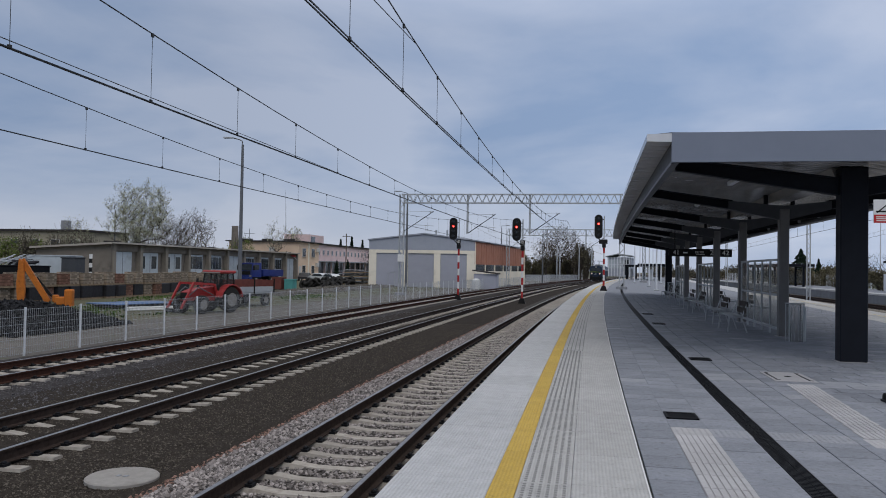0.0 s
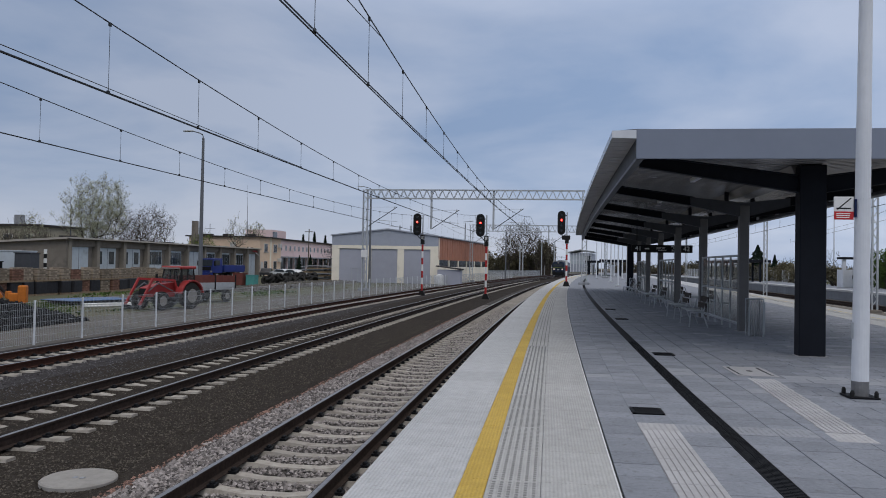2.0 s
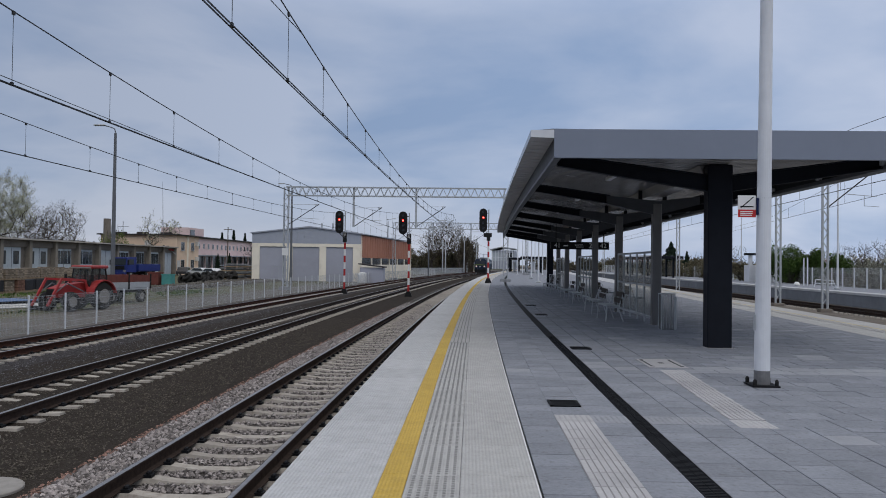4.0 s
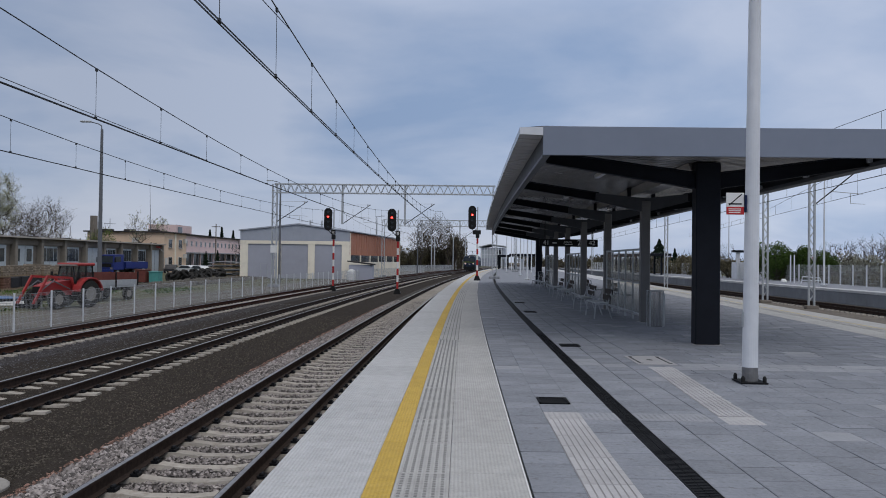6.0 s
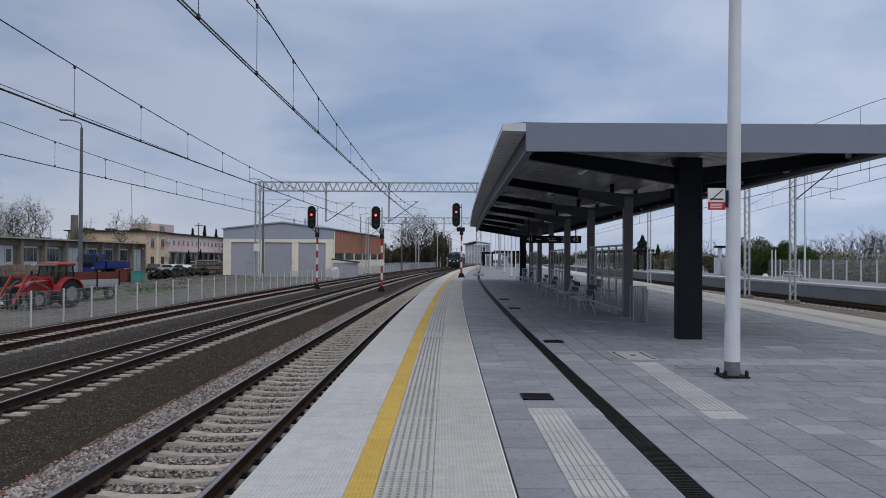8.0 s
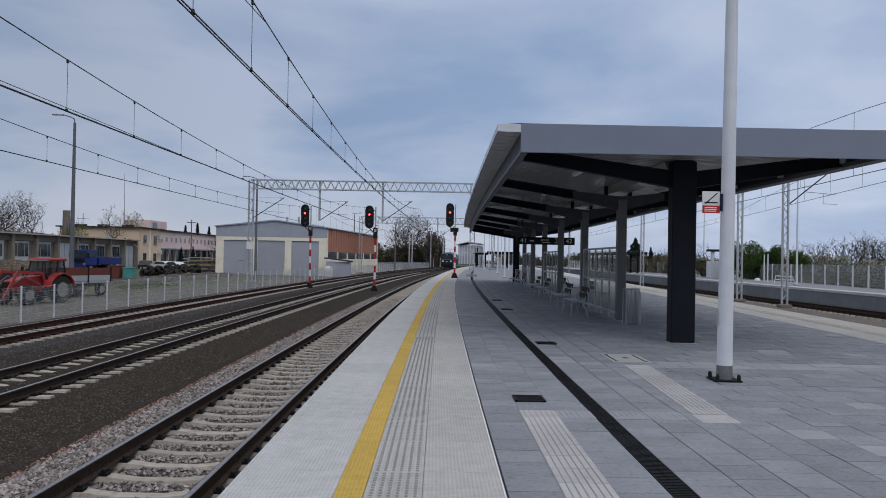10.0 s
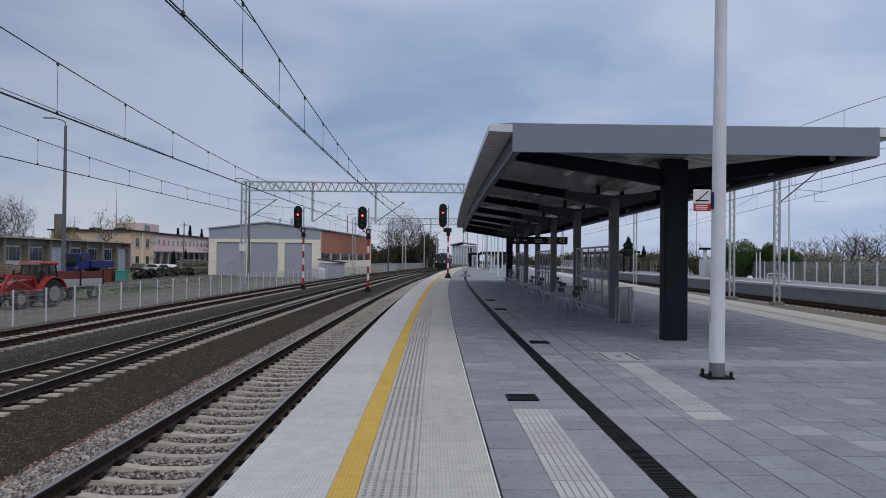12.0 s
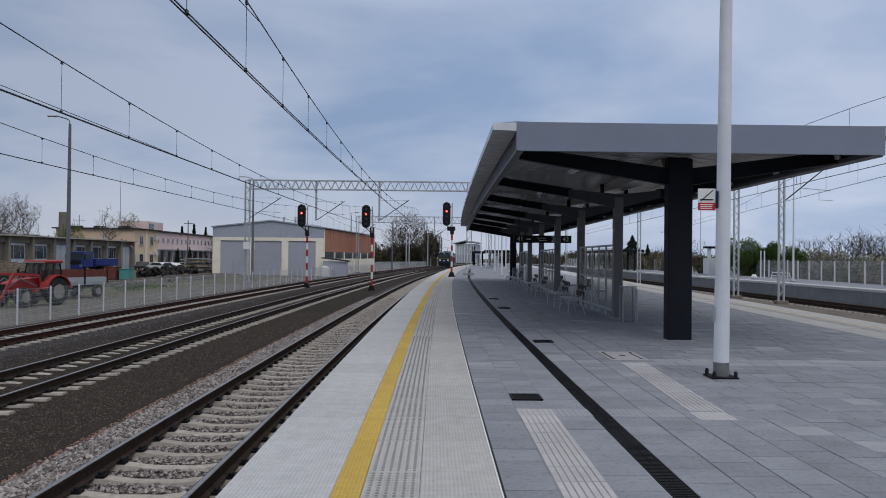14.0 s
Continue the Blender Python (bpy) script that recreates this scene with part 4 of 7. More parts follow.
def bench(x, y, rz):
    t = thing("bench", "pale steel platform bench with dark timber back", "bench", "benches under the canopy", pose(x, y, 0, 0, 0, rz))
    for yy in (0.08, 1.6):
        bm = bmesh.new()
        bar(bm, (-0.30, yy, 0), (-0.26, yy, 0.44), 0.035, 0.03)
        bar(bm, (0.22, yy, 0), (0.06, yy, 0.44), 0.035, 0.03)
        bar(bm, (-0.28, yy, 0.43), (0.10, yy, 0.43), 0.05, 0.04)
        bar(bm, (0.08, yy, 0.43), (0.24, yy, 0.88), 0.035, 0.03)
        part("leg_frame", bm, M_GALV, t)
    for k in range(4):
        part("seat_slat", box(-0.28 + 0.1 * k, -0.195 + 0.1 * k, 0, 1.68, 0.452, 0.48, 0.004), M_GALV, t)
    for z in (0.62, 0.80):
        bm = bmesh.new()
        bar(bm, (0.15 + (z - 0.62) * 0.36, 0, z), (0.15 + (z - 0.62) * 0.36, 1.1, z), 0.03, 0.15)
        part("back_slat", bm, M_WOODDARK, t, "dark timber back slat")
    return t


for x, y, rz in ((4.35, 22.9, 0), (4.45, 26.2, 0), (4.75, 33.2, 0), (4.85, 37.0, 0), (5.1, 45.4, 0), (6.35, 31.0, 180), (6.2, 36.5, 180), (5.15, 49, 0)):
    bench(x, y, rz)


def litter_bin(x, y):
    t = thing("litter_bin", "pale grey perforated steel litter bin by a column", "litter bin", "litter bins on the platform", pose(x, y, 0))
    part("body", box(-0.17, 0.17, -0.17, 0.17, 0.0, 0.92, 0.02), M_MESH, t)
    for k in range(4):
        for s in (-1, 1):
            part("slat", box(-0.12 + 0.08 * k, -0.115 + 0.08 * k, s * 0.171 - 0.003, s * 0.171 + 0.003, 0.02, 0.9), M_GALV, t)
    for a in (-0.17, 0.17):
        for b in (-0.17, 0.17):
            part("corner_bar", box(a - 0.012, a + 0.012, b - 0.012, b + 0.012, 0, 0.92), M_GALV, t)
    part("rim", box(-0.19, 0.19, -0.19, 0.19, 0.925, 0.95, 0.008), M_GALV, t)
    bm = bmesh.new()
    rod(bm, (0.24, 0.0, 0), (0.24, 0, 0.85), 0.025)
    bar(bm, (0.16, 0, 0.8), (0.26, 0, 0.8), 0.04, 0.03)
    part("post", bm, M_GALV, t)


litter_bin(5.22, 20.55)
litter_bin(6.0, 56.0)

pole = thing("lamp_pole", "tall white tapered steel lamp pole bolted to pavers", "lamp pole", m=pose(4.125, 10.98, 0, 0, 0.42, 0))
bm = bmesh.new()
rod(bm, (0, 0, 0.22), (0, 0, 9.0), 0.108, 0.068, 20)
part("shaft", bm, M_WHITE, pole)
bm = bmesh.new()
rod(bm, (0, 0, 0.025), (0, 0, 0.22), 0.109, 0.109, 20)
part("collar", bm, mat("bare_zinc_collar", (0.23, 0.23, 0.235), (0.16, 0.16, 0.165), 12, 0.6, 0.4), pole, "bare zinc collar")
part("base_plate", box(-0.19, 0.19, -0.19, 0.19, 0.003, 0.027, 0.005), M_DARKMETAL, pole)
for sx in (-1, 1):
    for sy in (-1, 1):
        bm = bmesh.new()
        lathe(bm, [(0.028, 0.027), (0.028, 0.085), (0.015, 0.11), (0.0, 0.115)], 8, (sx * 0.15, sy * 0.15, 0))
        part("bolt_cap", bm, M_BLACK, pole)
part("inspection_door", box(-0.118, -0.098, -0.03, 0.03, 0.78, 1.0, 0.006), M_GALV, pole)
bm = bmesh.new()
for z in (2.40, 2.63):
    lathe(bm, [(0.096, z), (0.096, z + 0.02)], 20)
part("clamp", bm, M_GALV, pole)

sign = thing("no_smoking_sign", "small white and red no-smoking sign clamped to the pole", "sign", m=pose(3.90, 10.96, 2.525))
part("panel", box(-0.13, 0.12, -0.008, 0.008, -0.155, 0.155, 0.004), M_SIGNWHITE, sign)
part("red_field", box(-0.128, 0.118, -0.0125, -0.0085, -0.153, -0.045), M_SIGNRED, sign, "red lower field")
bm = bmesh.new()
for z in (-0.075, -0.10, -0.125):
    bx(bm, -0.10, 0.09 + z * 0.2, -0.015, -0.013, z - 0.006, z + 0.006)
part("text_bar", bm, M_SIGNWHITE, sign)
bm = bmesh.new()
bx(bm, -0.10, 0.085, -0.0125, -0.0085, -0.012, 0.006)
bar(bm, (-0.09, -0.0105, -0.02), (0.085, -0.0105, 0.135), 0.004, 0.014)
part("pictogram", bm, M_BLACK, sign, "black crossed cigarette pictogram")
part("side_bracket", box(0.125, 0.15, -0.04, 0.06, -0.12, 0.12, 0.004), M_SIGNBLUE, sign)

board = thing("platform_board", "long dark hanging platform number board with white figures", "sign board", m=pose(4.98, 35.0, 2.53, 0, 0, -1.5) @ Matrix.Scale(0.76, 4))
part("panel", box(-1.72, 1.72, -0.08, 0.08, -0.22, 0.22, 0.01), M_BLACK, board)
for x, s in ((-1.32, "41"), (0.62, "2"), (1.38, "42")):
    text_part("numeral", s, 0.38 if s != "2" else 0.42, board, pose(x, -0.084, 0.0, 90, 0, 0), M_SIGNWHITE)
bm = bmesh.new()
bx(bm, -0.95, -0.70, -0.0845, -0.0815, -0.04, 0.03)
bx(bm, -0.22, 0.25, -0.0845, -0.0815, -0.10, -0.06)
part("text_bar", bm, M_SIGNWHITE, board)
text_part("lettering", "peron", 0.20, board, pose(-0.05, -0.084, 0.06, 90, 0, 0), M_SIGNWHITE)
for x in (-1.4, 1.4):
    part("hanger", box(x - 0.02, x + 0.02, -0.02, 0.02, 0.22, 1.72), M_BLACK, board)


def far_pole(x, y, h=7.0):
    t = thing("platform_lamp", "white platform lamp pole with short arm", "lamp post", "white platform lamps", pose(x, y, 0))
    bm = bmesh.new()
    rod(bm, (0, 0, 0), (0, 0, h), 0.085, 0.05, 10)
    part("shaft", bm, M_WHITE, t)
    part("base", box(-0.22, 0.22, -0.22, 0.22, 0, 0.12, 0.02), M_GALV, t)


for x, y in ((6.3, 70.1), (7.2, 89.0), (8.7, 86.2), (10.6, 111.3), (9.5, 136.7), (11.6, 155.7), (7.3, 115.5), (12.5, 146.5)):
    far_pole(x, y)


def far_shelter(x, y, l, w, h, label):
    t = thing("platform_shelter", label, "shelter", "shelters further down the platform", pose(x, y, 0, 0, 0, -5))
    part("roof", box(-w / 2, w / 2, 0, l, h, h + 0.45, 0.03), M_ANTH, t)
    for yy in (0.5, l / 2, l - 0.5):
        for xx in (-w * 0.3, w * 0.3):
            part("column", box(xx - 0.12, xx + 0.12, yy, yy + 0.24, 0, h), M_ANTH, t)
    part("screen", box(-w * 0.05, w * 0.05, 1, l - 1, 0.1, 2.1), M_GALV, t)


far_shelter(12.5, 150, 24, 5.0, 2.7, "dark platform shelter with glazed screens")
far_shelter(9.6, 165, 12, 3.0, 2.6, "small dark shelter further down the platform")

# ---------------------------------------------------------------- overhead line


def lattice_mast(name, label, group, x, y, z0, h, w=0.34, foot=True, cat="catenary mast"):
    t = thing(name, label, cat, group, pose(x, y, z0))
    for sx in (-1, 1):
        part("chord", box(sx * w / 2 - 0.045, sx * w / 2 + 0.045, -0.06, 0.06, 0, h), M_GALV, t)
    bm = bmesh.new()
    k, s = 0.3, 1
    while k < h - 0.5:
        bar(bm, (-s * w / 2, 0, k), (s * w / 2, 0, k + 0.45), 0.03, 0.05)
        k += 0.45
        s = -s
    tagged(part("lacing", bm, M_GALV, t), kind="stuff")
    if foot:
        part("footing", box(-w / 2 - 0.2, w / 2 + 0.2, -0.22, 0.22, -0.1, 0.10, 0.03), M_SHEDWALL, t, "dark concrete footing")
    return t


def truss(parent, xa, xb, z0, z1, dy=0.22):
    """A lattice beam along x between z0 and z1."""
    for z in (z0, z1):
        for yy in (-dy, dy):
            bm = bmesh.new()
            bx(bm, xa, xb, yy - 0.04, yy + 0.04, z - 0.05, z + 0.05)
            part("chord", bm, M_GALV, parent)
    n = round((xb - xa) / 0.37)
    st = (xb - xa) / n
    both = []
    for s in (-1, 1):
        bm = bmesh.new()
        bar(bm, (-st / 2, 0, -s * (z1 - z0) / 2), (st / 2, 0, s * (z1 - z0) / 2), 0.035, 0.055)
        both.append(mesh_of("lacing_bar", bm, M_GALV))
    for k in range(n):
        for yy in (-dy, dy):
            shared("lacing_bar", both[k % 2], parent, pose(xa + st * (k + 0.5), yy, (z0 + z1) / 2))


def cantilever(parent, x, z, reach, up, inv=1):
    """Sloping tube, stay and registration arm, from a post at x."""
    bm = bmesh.new()
    rod(bm, (x, 0, z), (x + inv * reach, 0, z + up), 0.035, n=8)
    part("cantilever_tube", bm, M_WIRE, parent)
    bm = bmesh.new()
    rod(bm, (x, 0, z + up - 0.05), (x + inv * reach, 0, z + up), 0.014, n=6)
    part("stay", bm, M_GALV, parent)
    bm = bmesh.new()
    rod(bm, (x + inv * reach * 0.35, 0, z + up * 0.36), (x + inv * reach, 0, z + up * 0.30), 0.02, n=6)
    rod(bm, (x + inv * reach * 0.75, 0, z + up * 0.33), (x + inv * reach * 0.75, 0, z + 0.12), 0.014, n=6)
    rod(bm, (x + inv * reach * 0.75, 0, z + 0.14), (x + inv * reach * 1.05, 0, z + 0.10), 0.014, n=6)
    part("registration_arm", bm, M_GALV, parent)
    bm = bmesh.new()
    lathe(bm, [(0.03, 0), (0.07, 0.03), (0.04, 0.07), (0.07, 0.11), (0.04, 0.15), (0.07, 0.19), (0.03, 0.22)], 8, (x + inv * reach * 0.9, 0, z + up * 0.9))
    part("insulator", bm, M_GALV, parent)


def gantry(y, xa, xb, z0, z1, posts, arms, label):
    g = thing("catenary_gantry", label, "gantry", "lattice gantries over the tracks", pose(0, y, 0))
    truss(g, xa, xb, z0, z1)
    for x, zb in ((xa, -1.0), (xb, 0.0)):
        leg = part("leg", box(x - 0.25, x - 0.17, -0.2, 0.2, zb, z1, 0.01), M_GALV, g)
        part("leg", box(x + 0.17, x + 0.25, -0.2, 0.2, zb, z1, 0.01), M_GALV, g)
        bm = bmesh.new()
        k, s = zb + 0.3, 1
        while k < z1 - 0.6:
            bar(bm, (x - s * 0.2, -0.19, k), (x + s * 0.2, -0.19, k + 0.5), 0.03, 0.06)
            k += 0.5
            s = -s
        part("lacing", bm, M_GALV, g)
        part("footing", box(x - 0.5, x + 0.5, -0.4, 0.4, zb - 0.1, zb + 0.25, 0.04), M_CONC, g, "concrete footing")
    for x, zb in posts:
        part("drop_post", box(x - 0.09, x + 0.09, -0.09, 0.09, zb, z1 + 0.05), M_GALV, g)
    for x, z, r, u in arms:
        cantilever(g, x, z, r, u)
    return g


GY = 73
gantry(GY, -17.42, 3.46, 7.92, 8.74, [(-10.98, 5.0), (-5.04, 5.0)], [(-17.3, 5.1, 3.0, 2.0), (-10.9, 5.05, 2.6, 1.8), (-4.95, 5.1, 2.7, 1.9)], "pale galvanised lattice gantry across three tracks")
part("switch_box", box(-17.7, -17.1, -0.35, -0.22, 2.2, 2.9, 0.02), M_SIGNWHITE, bpy.data.objects["catenary_gantry"])
gantry(121, -11.7, 9.0, 7.0, 7.95, [(-5.6, 4.8), (0.3, 4.8)], [(-11.6, 4.9, 2.6, 1.8), (-5.5, 4.9, 2.6, 1.8), (0.4, 4.9, 2.6, 1.8)], "galvanised lattice gantry further along the line")


def messenger_z(y):
    """Height of the carrying wire, which sags between its supports."""
    if y < GY:
        return 5.16 + 0.00105 * (y - 40) ** 2
    return 5.3 + 0.00135 * (y - 100) ** 2


def overhead(name, d, d_ys, y0, label, zc=4.75, lift=0.0):
    t = thing(name, label, "overhead line", "overhead lines above the tracks")
    for o in (-0.025, 0.025):
        bm = bmesh.new()
        sweep(bm, [(d + o - 0.008, zc - 0.008), (d + o + 0.008, zc - 0.008), (d + o + 0.008, zc + 0.008), (d + o - 0.008, zc + 0.008)], -8, 150, 3)
        part("contact_wire", bm, M_WIRE, t)
    bm = bmesh.new()
    tube(bm, [(cx(d, y), y, messenger_z(y) + lift) for y in range(-8, 151, 3)], 0.0125)
    part("messenger_wire", bm, M_WIRE, t)
    y = y0
    while y < 125:
        bm = bmesh.new()
        rod(bm, (cx(d, y), y, zc), (cx(d, y), y, messenger_z(y) + lift), 0.005, n=5)
        bx(bm, cx(d, y) - 0.018, cx(d, y) + 0.018, y - 0.03, y + 0.03, zc - 0.015, zc + 0.05)
        bx(bm, cx(d, y) - 0.018, cx(d, y) + 0.018, y - 0.03, y + 0.03, messenger_z(y) + lift - 0.06, messenger_z(y) + lift + 0.01)
        part("dropper", bm, M_WIRE, t)
        y += d_ys
    return t


overhead("overhead_line", T1, 3.05, 0.8, "dark twin contact wires with droppers above the platform track")
overhead("overhead_line", T2, 3.6, 2.3, "dark twin contact wires with droppers above the middle track", 4.68, 0.05)
overhead("overhead_line", T3, 3.65, 3.3, "dark contact wires with droppers above the fence track", 4.57)
feeder = thing("feeder_wire", "thin dark feeder wire crossing above the tracks", "wire")
bm = bmesh.new()
for a, b in (((cx(T1, 5), 5, 5.35), (cx(T1, 13.9), 13.9, 5.86)), ((cx(T2, 6), 6, 4.80), (cx(T2, 24), 24, 4.70))):
    rod(bm, a, b, 0.008, n=5)
part("strand", bm, M_WIRE, feeder)

# lines over the tracks behind the platform
def straight_line(name, x0, k, y0, y1, peak, top, fall, zc, label, step=4.5):
    t = thing(name, label, "overhead line", "overhead lines above the tracks")

    def mz(y):
        return max(top - fall * abs(y - peak), zc + 0.4)
    bm = bmesh.new()
    rod(bm, (x0 + k * y0, y0, zc), (x0 + k * y1, y1, zc), 0.014, n=5)
    part("contact_wire", bm, M_WIRE, t)
    bm = bmesh.new()
    tube(bm, [(x0 + k * y, y, mz(y)) for y in range(y0, y1, 4)], 0.011)
    part("messenger_wire", bm, M_WIRE, t)
    y = y0 + 2
    while y < y1:
        bm = bmesh.new()
        rod(bm, (x0 + k * y, y, zc), (x0 + k * y, y, mz(y)), 0.007, n=5)
        part("dropper", bm, M_WIRE, t)
        y += step


straight_line("overhead_line", 12.55, 0.068, 2, 150, 29, 7.05, 0.04, 4.75, "dark contact wire above the track behind the platform")
straight_line("overhead_line", 14.6, 0.164, 22, 110, 42, 7.2, 0.055, 5.5, "dark contact wire above the far track")

for x, y in ((20.05, 44.2), (19.85, 50.3)):
    m = lattice_mast("catenary_mast", "slender galvanised lattice catenary mast on footing", "lattice catenary masts", x, y, -0.72, 9.2, 0.30)
    if y < 45:
        cantilever(m, 0.1, 5.77, 2.75, 2.25)
for x, y in ((20.9, 78), (20.6, 108), (26, 150)):
    lattice_mast("catenary_mast", "slender galvanised lattice catenary mast on footing", "lattice catenary masts", x, y, -0.9, 9.0, 0.30)

# ---------------------------------------------------------------- signals


M_LAMPCORE = glow("bright_lamp_core", (1.0, 0.35, 0.25), 4.0)


def signal(x, y, z0, head_x, z_lo, z_hi, top, lens_at, label, box_at):
    t = thing("railway_signal", label, "railway signal", "colour light signals", pose(x, y, 0))
    n = 7
    zt = z_lo - 0.75
    st = (zt - z0 - 0.4) / n
    for k in range(n):
        bm = bmesh.new()
        rod(bm, (0, 0, z0 + 0.4 + st * k), (0, 0, z0 + 0.4 + st * (k + 1)), 0.085, n=10)
        part("mast_band", bm, M_REDMAST if k % 2 == 0 else M_SIGNWHITE, t)
    bm = bmesh.new()
    extrude_profile(bm, [(-0.3, z0), (0.3, z0), (0.14, z0 + 0.42), (-0.14, z0 + 0.42)], "y", -0.16, 0.16)
    part("foot", bm, M_BLACK, t)
    bm = bmesh.new()
    rod(bm, (0, 0.05, zt), (0, 0.05, top), 0.05, n=8)
    part("post", bm, M_GALV, t)
    part("relay_box", box(-0.16, 0.16, -0.14, 0.14, zt + 0.02, zt + 0.42, 0.03), M_BLACK, t)
    hx = head_x - x
    r, cz0, cz1 = 0.33, z_lo + 0.33, z_hi - 0.33
    pts = [(hx + r * math.cos(a), cz1 + r * math.sin(a)) for a in [math.pi * k / 8 for k in range(9)]] + [(hx - r * math.cos(a), cz0 - r * math.sin(a)) for a in [math.pi * k / 8 for k in range(9)]]
    bm = bmesh.new()
    extrude_profile(bm, pts, "y", -0.12, 0.06)
    head = part("signal_head", bm, M_BLACK, t, "black rounded signal head")
    k = 4 if z_hi - z_lo > 1.85 else 4
    for i in range(k):
        z = cz0 + (cz1 - cz0) * i / (k - 1)
        lit = i == lens_at
        bm = bmesh.new()
        lathe(bm, [(0.09, -0.135), (0.09, -0.12)], 14, (hx, 0, z), "y")
        lens = part("lens", bm, M_LAMPRED if lit else M_GLASS, head, "lit red lens" if lit else "")
        if lit:
            bm = bmesh.new()
            lathe(bm, [(0.035, -0.15), (0.035, -0.134)], 10, (hx, 0, z), "y")
            tagged(part("lamp_core", bm, M_LAMPCORE, head, "bright core of the red lamp"))
        bm = bmesh.new()
        for j in range(7):
            a, b = math.pi * (j / 7), math.pi * ((j + 1) / 7)
            q = [bm.verts.new((hx + 0.13 * math.cos(w), yy, z + 0.13 * math.sin(w))) for w, yy in ((a, -0.12), (b, -0.12), (b, -0.34), (a, -0.34))]
            bm.faces.new(q)
        part("hood", bm, M_BLACK, head)
    bm = bmesh.new()
    bar(bm, (hx, 0, z_lo + 0.02), (0, 0, zt + 0.3), 0.06, 0.06)
    bar(bm, (hx, 0, z_hi - 0.4), (0, 0.05, z_hi - 0.4), 0.06, 0.06)
    part("bracket", bm, M_BLACK, t)
    if box_at:
        part("sign_plate", box(hx + 0.05, hx + 0.75, -0.15, -0.02, z_lo - 0.42, z_lo - 0.05, 0.03), M_BLACK, t)
    else:
        plate = part("sign_plate", box(-0.18, 0.18, -0.17, -0.12, zt + 0.43, zt + 0.8, 0.02), M_BLACK, t)
        for k in range(3):
            part("plate_mark", box(-0.09, 0.09, -0.176, -0.171, zt + 0.51 + 0.085 * k, zt + 0.545 + 0.085 * k), M_SIGNWHITE, plate)


signal(1.66, 66, 0.0, 1.19, 4.34, 6.37, 6.28, 2, "red-lit colour light signal on a red and white mast", True)
signal(-4.67, 60, -0.98, -5.15, 3.86, 5.65, 5.55, 2, "red-lit signal between tracks on a red and white mast", False)
signal(-10.33, 64, -0.98, -10.80, 4.04, 5.91, 5.8, 2, "red-lit signal beside the far track on banded mast", False)

# ---------------------------------------------------------------- fence beside the track
def mesh_panel(w, h, nv=16, nh=6, r=0.006):
    bm = bmesh.new()
    for k in range(nv):
        x = w * (k + 0.5) / nv
        bar(bm, (0, x, 0.03), (0, x, h), r * 1.2, r * 1.2)
    for k in range(nh):
        z = 0.05 + (h - 0.07) * k / (nh - 1)
        bar(bm, (0, 0, z), (0, w, z), r * 1.8, r * 1.8)
    return mesh_of("mesh_panel", bm, M_GALV)


fence = thing("wire_fence", "low pale steel fence with welded wire panels", "fence", kind="structure")
FP = mesh_of("fence_post", box(-0.028, 0.028, -0.028, 0.028, 0, 1.38, 0.006), M_WHITE)
FD, FS = -15.75, 2.44
PAN = mesh_panel(FS, 1.32, 30, 7, 0.0042)
y = 14.6
while y < 172:
    d = FD - 0.004 * (y - 20)
    a = math.degrees(math.atan((cx(d - 0.004 * FS, y + FS) - cx(d, y)) / FS))
    shared("fence_post", FP, fence, pose(cx(d, y), y, -1.04))
    shared("mesh_panel", PAN, fence, pose(cx(d, y), y, -1.02, 0, 0, -a))
    y += FS

# far fence across the bend
fence2 = thing("far_fence", "pale slatted fence beyond the bend", "fence", kind="structure")
FSL = mesh_of("slat", box(-0.06, 0.06, -0.02, 0.02, 0, 1.5), M_GALV)
for k in range(150):
    u = k / 149
    shared("slat", FSL, fence2, pose(-16.5 + 14.8 * u, 174 + 42 * u, -1.05, 0, 0, 70))
bm = bmesh.new()
for z in (0.2, 1.2):
    bar(bm, (-16.46, 174, z - 1), (-1.66, 216, z - 1), 0.05, 0.06)
part("rail", bm, M_GALV, fence2)


# ---------------------------------------------------------------- lamp posts in the yard
def yard_lamp(x, y, h, arm, label, z0=-1.05, grp="street lamps by the tracks"):
    t = thing("street_lamp", label, "street lamp", grp, pose(x, y, z0))
    bm = bmesh.new()
    rod(bm, (0, 0, 0), (0, 0, h), 0.16, 0.085, 10)
    part("post", bm, M_STEELGREY, t)
    bm = bmesh.new()
    pts = [(0, 0, h), (-0.05, 0, h + 0.25), (-0.25, 0, h + 0.36), (-arm, 0, h + 0.48)]
    for a, b in zip(pts, pts[1:]):
        rod(bm, a, b, 0.035, n=6)
    part("arm", bm, M_STEELGREY, t)
    bm = bmesh.new()
    bx(bm, -arm - 0.75, -arm, -0.13, 0.13, h + 0.46, h + 0.56, 0.03)
    part("lantern", bm, M_GALV, t)


yard_lamp(-23.6, 50.5, 11.1, 0.7, "tall grey steel street lamp beside the fence")
yard_lamp(-19.9, 86, 10.9, 0.8, "tall grey steel street lamp in front of the garage")
yard_lamp(-8.3, 160, 9.6, -1.4, "grey street lamp with arm beyond the signals")
yard_lamp(-16.3, 155, 11.0, -1.6, "tall grey street lamp with long arm beside the hall")
yard_lamp(-79, 120, 11.5, 0.7, "distant street lamp behind the garages")


